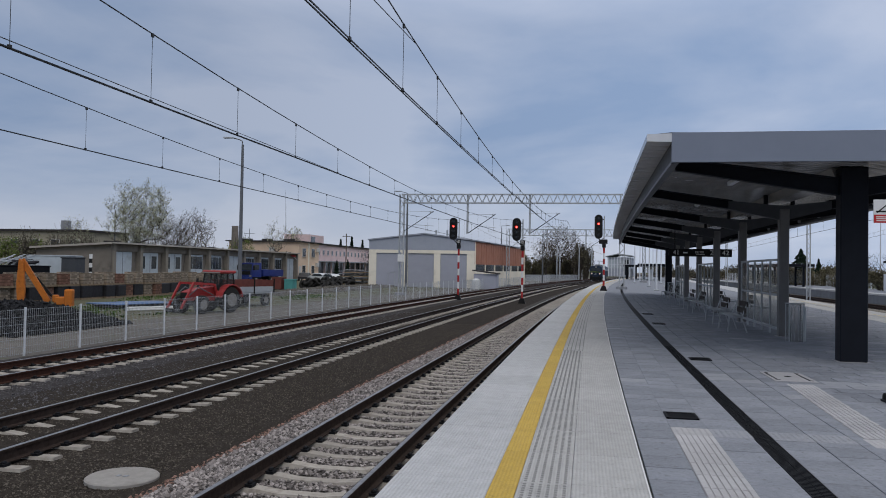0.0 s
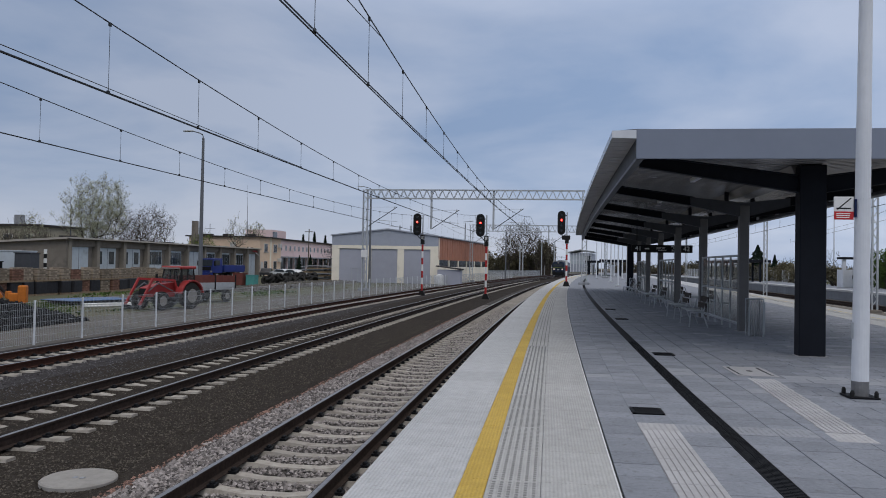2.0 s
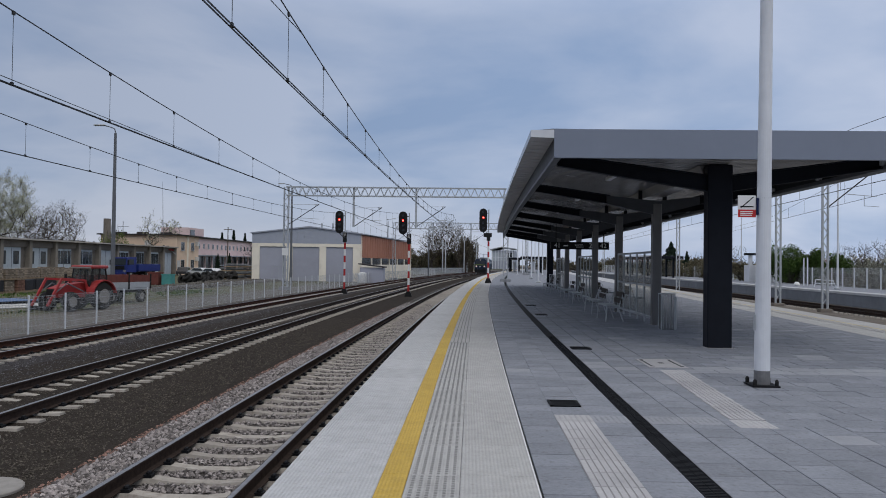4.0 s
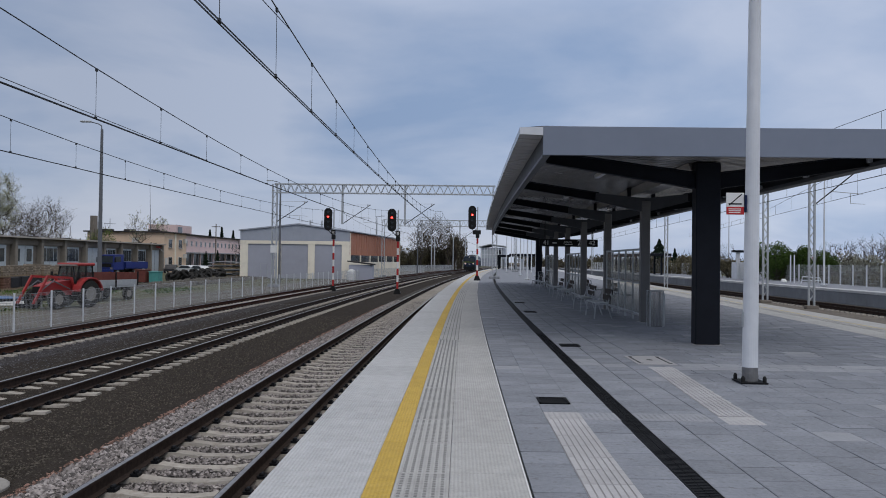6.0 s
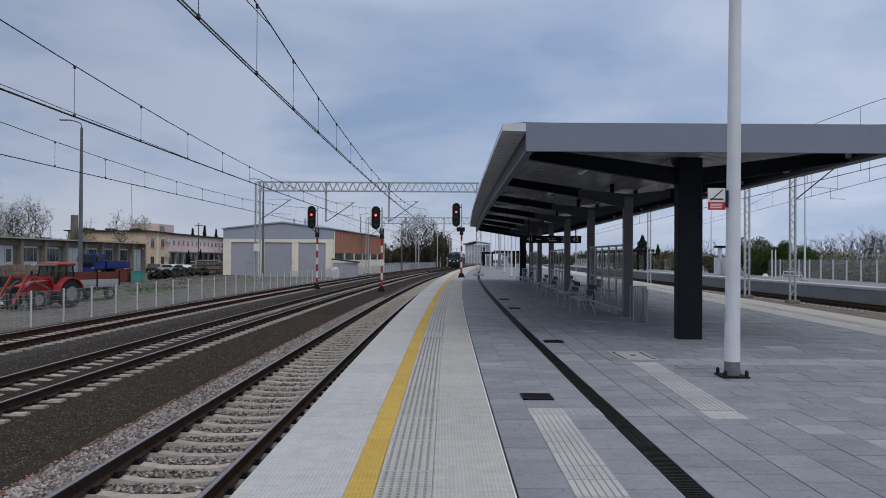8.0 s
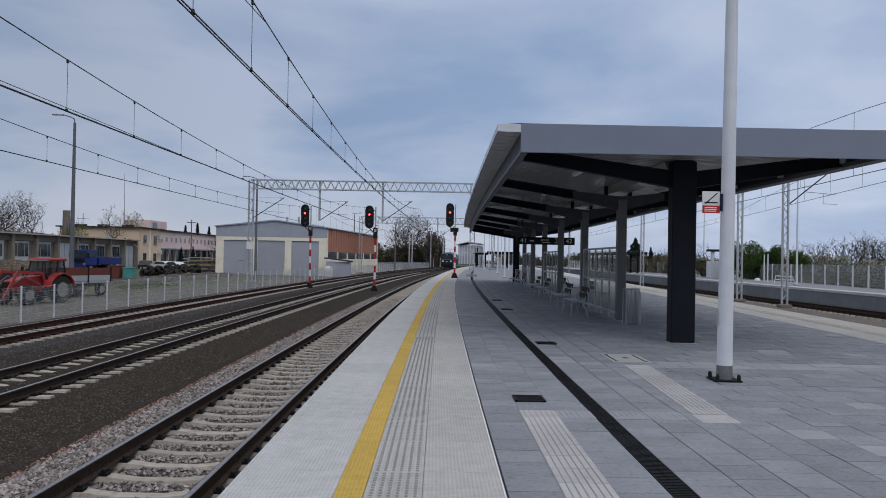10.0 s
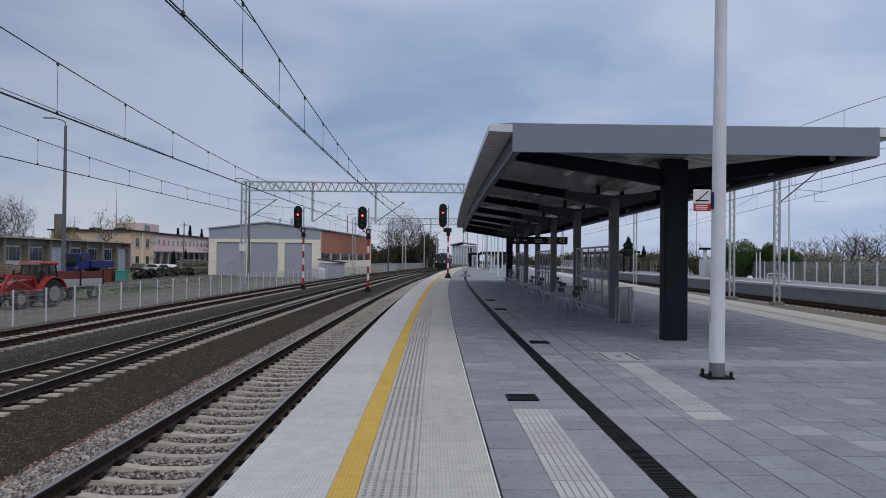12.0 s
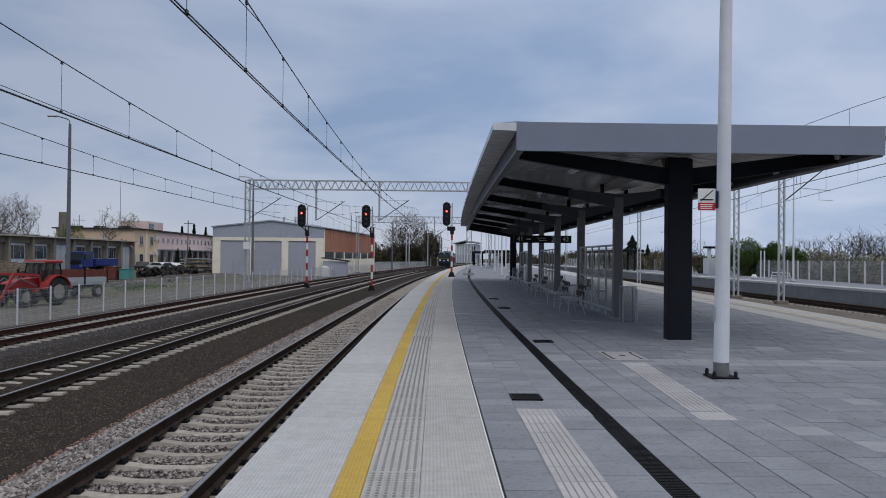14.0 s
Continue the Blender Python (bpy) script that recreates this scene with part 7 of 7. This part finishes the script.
    shared("trunk", me, t)
    if leaf and leaves:
        rg = np.random.default_rng(seed)
        base = np.array([tuple(p) for p in tips])
        pick = base[rg.integers(0, len(base), leaves)] + rg.normal(0, h * 0.010, (leaves, 3))
        shared("crown", leaf_mesh("crown", pick, rg.uniform(0.6, 1.3, leaves) * leaf_size, leaf, seed), t)
    return t


def shrub(name, label, x, y, z, w, d, h, n, size, material, seed, twigs=60):
    """A dense bush: short stems and many small leaves in uneven lobes."""
    rg = np.random.default_rng(seed)
    t = thing(name, label, "bush", "bushes along the line", pose(x, y, z))
    lobes = [(rg.uniform(-0.75, 0.75) * w / 2, rg.uniform(-0.7, 0.7) * d / 2, rg.uniform(0.35, 0.72) * h, rg.uniform(0.24, 0.42)) for _ in range(14)]
    pts = []
    for k in range(n):
        lx, ly, lz, lr = lobes[rg.integers(0, 14)]
        v = rg.normal(0, 1, 3)
        v /= np.linalg.norm(v)
        rad = lr * rg.uniform(0.55, 1.05)
        pts.append((lx + v[0] * rad * w * 0.5, ly + v[1] * rad * d * 0.5, max(0.05, lz + v[2] * rad * h * 0.75)))
    shared("crown", leaf_mesh("crown", np.array(pts), rg.uniform(0.6, 1.4, n) * size, material, seed), t)
    bm = bmesh.new()
    for k in range(twigs):
        lx, ly, lz, lr = lobes[rg.integers(0, 14)]
        a = (rg.uniform(-0.3, 0.3) * w / 2, rg.uniform(-0.3, 0.3) * d / 2, 0)
        b = (lx + rg.normal(0, 0.2) * w * 0.3, ly + rg.normal(0, 0.2) * d * 0.3, min(h * 1.08, lz + abs(rg.normal(0, 0.35)) * h * 0.6))
        rod(bm, a, b, 0.05, 0.012, 4, caps=False)
    part("woody_stem", bm, M_TWIG, t)


def conifer(x, y, z, h, w, seed):
    rg = np.random.default_rng(seed)
    t = thing("conifer", "dark pointed conifer with dense needles", "tree", "trees around the station", pose(x, y, z))
    bm = bmesh.new()
    rod(bm, (0, 0, 0), (0, 0, h * 0.97), 0.16, 0.02, 6)
    part("trunk", bm, M_BARK, t)
    pts = []
    for k in range(4200):
        u = 1 - rg.uniform(0, 0.94) ** 0.62 if k % 2 else rg.uniform(0.06, 1.0)
        tier = (1 - u) ** 0.85 * (0.8 + 0.2 * math.sin(u * 40))
        a, q = rg.uniform(0, 6.283), rg.uniform(0.1, 1) ** 0.6
        pts.append((math.cos(a) * tier * q * w / 2, math.sin(a) * tier * q * w / 2, u * h - 0.22 * q))
    shared("crown", leaf_mesh("crown", np.array(pts), rg.uniform(0.6, 1.3, len(pts)) * h * 0.028, M_CONIFER, seed), t)


tree("poplar_tree", "tall poplar with sparse fresh spring leaves", -65.0, 105, GZ, 14.0, 0.72, 3, M_TWIG, M_LEAFY, 42000, 0.060, 6, 0.22, 0.45, 0.2)
tree("bare_tree", "bare dark tree behind the garages", -56.8, 106, GZ, 10.8, 0.62, 5, M_TWIG, M_LEAFY, 500, 0.08, 6, 0.25)
tree("bare_tree", "bare dark tree behind the garages", -59.6, 105, GZ, 9.4, 0.55, 6, M_TWIG, None, 0, 0.1, 6, 0.22)
tree("small_tree", "small pale budding tree behind the garages", -53.0, 128, GZ, 10.5, 0.42, 7, M_TWIG, M_LEAFY, 500, 0.10, 4, 0.14, 0.6)
tree("small_tree", "small budding tree above the roofs", -74.5, 104, GZ, 9.0, 0.55, 8, M_TWIG, M_LEAFY, 700, 0.12, 5, 0.18)
tree("small_tree", "small budding tree above the office roof", -62.5, 160, GZ, 11.0, 0.45, 9, M_TWIG, M_LEAFY, 900, 0.16, 5, 0.2)
tree("small_tree", "bare small tree in front of the depot", -52.0, 185, GZ, 7.5, 0.8, 10, M_TWIG, None, 0, 0.1, 5, 0.15)
shrub("green_bush", "bright green bush in the yard", -70.0, 86, GZ, 9, 5, 6.3, 3600, 0.13, M_LEAFLIME, 41)
shrub("green_bush", "green bush beside the chimney", -55.0, 118, GZ, 6.0, 4, 7.4, 2600, 0.11, M_LEAFLIME, 42)
tree("bare_tree", "large bare tree beyond the gantry", -6.6, 215, GZ, 15.3, 0.75, 11, M_TWIG, M_LEAFBROWN, 900, 0.16, 6, 0.40)
tree("bare_tree", "large bare tree beyond the gantry", -10.5, 221, GZ, 11.5, 0.7, 12, M_TWIG, M_LEAFBROWN, 600, 0.16, 6, 0.28)
tree("bare_tree", "bare tree beyond the bend", -2.6, 219, GZ, 11.5, 0.6, 13, M_TWIG, M_LEAFBROWN, 700, 0.16, 5, 0.28)
for k, (x, y, w, h) in enumerate(((-1.4, 221, 5.0, 11.6), (0.6, 233, 5.0, 10.4), (-4.2, 224, 4.0, 7.0))):
    shrub("ivy_clad_tree", "dark ivy-clad tree clump at the bend", x, y, GZ, w, 4, h, 3000, 0.20, M_IVY, 50 + k, 160)
for k in range(8):
    shrub("hedge_bush", "brownish green hedge beyond the workshop hall", -19.5 + 2.5 * k, 224 + 0.9 * k, GZ, 6.5, 4, 6.4 + 1.0 * math.sin(k * 2.1), 2600, 0.24, M_LEAFBROWN, 60 + k, 70)
for k, (x, y, h) in enumerate(((-58, 232, 11.5), (-55.5, 236, 12.5), (-53, 240, 11.6), (-50, 244, 12.0), (-46, 238, 11.0), (-42, 242, 11.4))):
    conifer(x - 20, y + 10, GZ, h, 3.4, 70 + k)

for k in range(8):
    shrub("scrub_bush", "brown leafless scrub behind the garages", -64.5 + 0.5 * math.sin(k * 2.7), 82 + 6.2 * k, GZ, 3.5, 7.5, 6.3 + 0.7 * math.sin(k * 1.7), 1700, 0.11, M_IVY, 200 + k, 130)
for k in range(9):
    shrub("scrub_bush", "brownish scrub beyond the far end of the platform", 24 + 4.2 * k, 262 + 2 * k, -1, 8.5, 4, 5.2 + 1.2 * math.sin(k * 2.2), 1300, 0.26, M_LEAFBROWN if k % 2 else M_IVY, 220 + k, 60)
conifer(-54.0, 165, GZ, 4.2, 2.0, 78)
conifer(-51.8, 166, GZ, 4.4, 2.1, 79)

# ---------------------------------------------------------------- far platform and what lies behind it
far = thing("far_platform", "concrete side platform with pale edge beyond the far track", "platform", kind="structure")


def back_x(y):
    return 32.5 + 0.11 * (y - 54.7) if y < 95 else 36.9 - 0.03 * (y - 95)


def fx(y):
    return 25.7 + 0.014 * y


bm = bmesh.new()
ys = list(range(20, 221, 5))
lo = [[bm.verts.new(p) for p in ((fx(y) + 0.1, y, -1.0), (fx(y) + 0.1, y, -0.16), (fx(y) + 0.1, y, -0.02), (back_x(y), y, -0.02), (back_x(y), y, -1))] for y in ys]
for a, b in zip(lo, lo[1:]):
    for i in range(4):
        f = bm.faces.new((a[i], a[i + 1], b[i + 1], b[i]))
        f.material_index = 1 if i == 2 else 0
part("platform_body", bm, [M_WALLBLUE := mat("grey_wall_concrete", (0.205, 0.222, 0.248), (0.165, 0.178, 0.20), 1.5, 0.9, bump=0.2, bscale=20, patch=0.12), M_PAVERS], far)
for k in range(80):
    y = 22 + 1.5 * k
    part("wall_panel", box(fx(y) + 0.05, fx(y) + 0.10, y + 0.015, y + 1.485, -0.98, -0.17, 0.01), M_WALLBLUE, far)
bm = bmesh.new()
for y in range(20, 220, 5):
    q = [bm.verts.new(p) for p in ((fx(y), y, 0), (fx(y) + 1.1, y, 0), (fx(y + 5) + 1.1, y + 5, 0), (fx(y + 5), y + 5, 0))]
    r = [bm.verts.new((v.co.x, v.co.y, -0.16)) for v in q]
    bm.faces.new(q)
    bm.faces.new((q[3], r[3], r[0], q[0]))
    bm.faces.new((r[0], r[3], r[2], r[1]))
part("edge_slab", bm, M_SLAB, far, "pale platform edge slab")

ffence = thing("platform_fence", "pale mesh fence along the far platform", "fence", kind="structure")
FP2 = mesh_of("fence_post", box(-0.05, 0.05, -0.05, 0.05, 0, 1.72, 0.006), M_WHITE)
PAN2 = mesh_panel(2.75, 1.68, 24, 9, 0.0065)
y = 38.0
while y < 190:
    x = 31.9 + 0.11 * (y - 54.7) if y < 95 else 36.3 - 0.03 * (y - 95)
    a = math.degrees(math.atan(0.11 if y < 93 else -0.03))
    shared("fence_post", FP2, ffence, pose(x, y, -0.02))
    shared("mesh_panel", PAN2, ffence, pose(x, y, 0.0, 0, 0, -a))
    y += 2.75 * math.cos(math.radians(a))

for x, y in ((29.1, 62.0), (34.8, 100), (30.6, 78)):
    far_pole(x, y, 8.7)
for x, y, w in ((31.8, 74.5, 0.05), (31.2, 72.3, 0.05), (33.9, 112, 0.06), (33.0, 108, 0.06)):
    t = thing("platform_post", "short white post on the far platform", "post", "short posts on the far platform", pose(x, y, -0.02))
    part("shaft", box(-w, w, -w, w, 0, 2.6, 0.02), M_WHITE, t)
hut = thing("ticket_hut", "small white equipment hut with dark post on the far platform", "hut", m=pose(31.6, 87.5, -0.02))
part("body", box(0, 2.4, 0, 2.4, 0, 1.9, 0.03), M_WHITE, hut)
for k in range(4):
    part("vent", box(0.7 + 0.4 * k, 0.95 + 0.4 * k, -0.03, 0.0, 0.9, 1.3), M_STEELGREY, hut)
part("post", box(-0.25, 0.1, 0, 0.35, 0, 3.0, 0.02), M_WHITE, hut)
part("cap", box(-0.7, 0.9, -0.2, 0.5, 3.0, 3.25, 0.02), M_ANTH, hut)
fb = thing("platform_bench", "white tubular bench frame on the far platform", "bench", m=pose(30.5, 69.3, -0.02) @ Matrix.Scale(0.65, 4))
bm = bmesh.new()
for a, b in (((0, 0, 0), (0.2, 0, 1.0)), ((0.2, 0, 1.0), (2.6, 0.2, 0.9)), ((2.6, 0.2, 0.9), (3.0, 0.2, 0.0)), ((1.9, 0.1, 0.0), (1.6, 0.1, 0.9)), ((0.1, 0, 0.5), (2.8, 0.2, 0.45))):
    rod(bm, a, b, 0.06, n=6)
part("frame", bm, M_WHITE, fb)
stone = thing("white_bin", "low round white bin on the far platform", "bin", m=pose(29.9, 71.5, -0.02) @ Matrix.Scale(0.6, 4))
bm = bmesh.new()
lathe(bm, [(0.3, 0), (0.45, 0.15), (0.42, 0.4), (0.25, 0.62), (0.2, 0.65)], 12)
part("body", bm, M_SIGNWHITE, stone)
fs = thing("platform_shelter", "dark roofed waiting shelter on the far platform", "shelter", "shelters further down the platform", pose(28.2, 112, -0.02))
part("roof", box(-1.2, 2.6, 0, 34, 2.75, 3.1, 0.03), M_ANTH, fs)
for k in range(9):
    part("column", box(1.2, 1.45, 0.5 + 4 * k, 0.75 + 4 * k, 0, 2.75), M_ANTH, fs)
    p = part("pane", box(1.3, 1.33, 0.9 + 4 * k, 4.2 + 4 * k, 0.4, 2.3), M_PANE, fs)
    p.visible_shadow = False

shrub("weeping_willow", "dense green willow bush behind the far fence", 34.6, 84, -1, 6.2, 5.5, 5.3, 14000, 0.10, M_LEAFGREEN, 81, 60)
shrub("weeping_willow", "dense green willow bush behind the far fence", 37.6, 84, -1, 6.0, 5.5, 5.0, 12000, 0.10, M_LEAFGREEN, 82, 60)
for k, (x, y, w, h, c) in enumerate(((40.5, 79, 4.5, 4.2, 0), (43.0, 76, 6.0, 3.6, 0), (44.5, 66, 5.5, 3.2, 0), (39.0, 66, 3.0, 3.4, 0), (47, 72, 5, 3.0, 0), (49.5, 70, 6, 4.0, 1), (34.5, 96, 6, 3.8, 1), (36, 112, 7, 4.0, 1), (33.5, 128, 7, 4.2, 1), (36.5, 124, 7, 4.6, 1), (52, 80, 9, 4.5, 1))):
    shrub("blossom_bush" if not c else "scrub_bush", "white blossoming bush behind the far fence" if not c else "brownish bare scrub behind the far fence", x, y, -1, w, 3.5, h, 3000, 0.11 if not c else 0.14, M_BLOSSOM if not c else M_LEAFBROWN, 90 + k, 90)
for k, (x, y, h) in enumerate(((40.5, 84, 6.4), (43.5, 84, 6.8), (46.0, 82, 7.4), (48.5, 82, 7.8), (51.0, 80, 8.4), (53.5, 80, 8.6), (33.3, 100, 6.6), (44.6, 79, 6.6), (49.5, 76, 7.4), (47.2, 86, 7.8))):
    tree("bare_tree", "bare dark tree behind the far fence", x, y, -1, h * 0.84, 0.72, 110 + k, M_TWIG, None, 0, 0.1, 5, 0.16)
for k in range(9):
    shrub("scrub_bush", "brownish bare scrub behind the far fence", 37.5 + 2.3 * k, 98 - 1.2 * k, -1, 5.5, 3.5, 3.6 + 0.6 * math.sin(k * 1.9), 1800, 0.14, M_IVY, 150 + k, 120)
for k in range(9):
    y = 50 + 5.0 * k
    shrub("scrub_bush", "low greyish brown scrub behind the far fence", back_x(y) + 2.6, y, -1, 4.6, 3.2, 2.3 + 0.3 * math.sin(k * 2.3), 1700, 0.10, M_LEAFBROWN, 170 + k, 90)
conifer(34.2, 132, -1, 6.8, 7.5, 120)
conifer(38.8, 139, -1, 5.4, 3.2, 121)
for k, x in enumerate((33.0, 37.2, 41.5)):
    shrub("scrub_bush", "brownish scrub behind the far platform", x, 142, -1, 6, 4, 4.4, 2200, 0.2, M_LEAFBROWN, 130 + k)


def house(x, y, w, l, h, rh, label, wallm):
    t = thing("small_house", label, "house", "houses behind the far platform", pose(x, y, -1, 0, 0, 20))
    part("wall", box(0, w, 0, l, 0, h), wallm, t)
    bm = bmesh.new()
    extrude_profile(bm, [(-0.4, h - 0.1), (w / 2, h + rh), (w + 0.4, h - 0.1), (w + 0.4, h + 0.1), (w / 2, h + rh + 0.2), (-0.4, h + 0.1)], "y", -0.4, l + 0.4)
    part("roof", bm, M_ROOFTILE if wallm is M_CREAM else M_CONC, t)
    part("gable", (lambda b: (extrude_profile(b, [(0, h), (w, h), (w / 2, h + rh)], "y", 0.0, 0.2), b)[1])(bmesh.new()), wallm, t)
    part("chimney", box(w * 0.65, w * 0.65 + 0.6, l / 2, l / 2 + 0.6, h, h + rh + 0.8), M_CONC, t)
    for k in range(2):
        ww = part("window", box(w * (0.2 + 0.4 * k), w * (0.2 + 0.4 * k) + 0.9, -0.06, 0, 1.4, 2.6), M_WINFRAME, t)
        part("pane", box(w * (0.2 + 0.4 * k) + 0.08, w * (0.2 + 0.4 * k) + 0.82, -0.08, -0.061, 1.48, 2.52), M_GLASS, ww)


house(46.5, 106, 4, 5, 2.1, 1.5, "small red-roofed house behind the far fence", M_CREAM)
house(50.5, 71, 5, 6, 2.8, 1.8, "small grey-roofed house behind the far fence", M_CONC)

# grass tufts at the yard fence
rg = np.random.default_rng(77)
n = 14000
gx, gy = rg.uniform(-34, -16.8, n), 18 + rg.uniform(0, 1, n) ** 1.3 * 50
keep = (np.sin(gx * 0.9 + gy * 0.35) + np.sin(gy * 0.23) + rg.normal(0, 0.5, n) > 0.4) & ((gx < -21.8))
gx, gy = gx[keep], gy[keep]
me = leaf_mesh("grass_tufts", np.stack([gx, gy, np.full(len(gx), GZ + 0.05)], 1), rg.uniform(0.05, 0.16, len(gx)), M_LEAFGREEN, 5)
tagged(new("grass_tufts", me), "short green grass and weeds in the yard", "grass", kind="stuff")


# pale station building far beyond the end of the platform
def station_building():
    t = thing("station_building", "pale grey glazed station building beyond the platform", "building", m=pose(9.8, 330, -0.6, 0, 0, -6))
    part("wall", box(0, 9.4, 0.3, 30, 0, 8.0), M_BLUESHEET, t, "blue-grey sheet wall")
    bm = bmesh.new()
    extrude_profile(bm, [(-0.8, 8.0), (4.2, 9.2), (10.2, 8.4), (10.2, 8.8), (4.2, 9.6), (-0.8, 8.4)], "y", -0.9, 30)
    part("roof", bm, M_GALV, t, "pale sheet roof")
    for k in range(8):
        x = 0.2 + 1.2 * k
        part("mullion", box(x, x + 0.35, 0.0, 0.29, 0, 8.0), M_WHITE, t)
        if k < 7:
            w = part("window", box(x + 0.36, x + 1.19, 0.2, 0.29, 0.6 if k > 4 else 3.4, 7.0), M_GLASS if k > 4 else M_SHEDDOOR, t)
            part("transom", box(x + 0.36, x + 1.19, 0.12, 0.195, 4.9, 5.1), M_WHITE, w)


station_building()
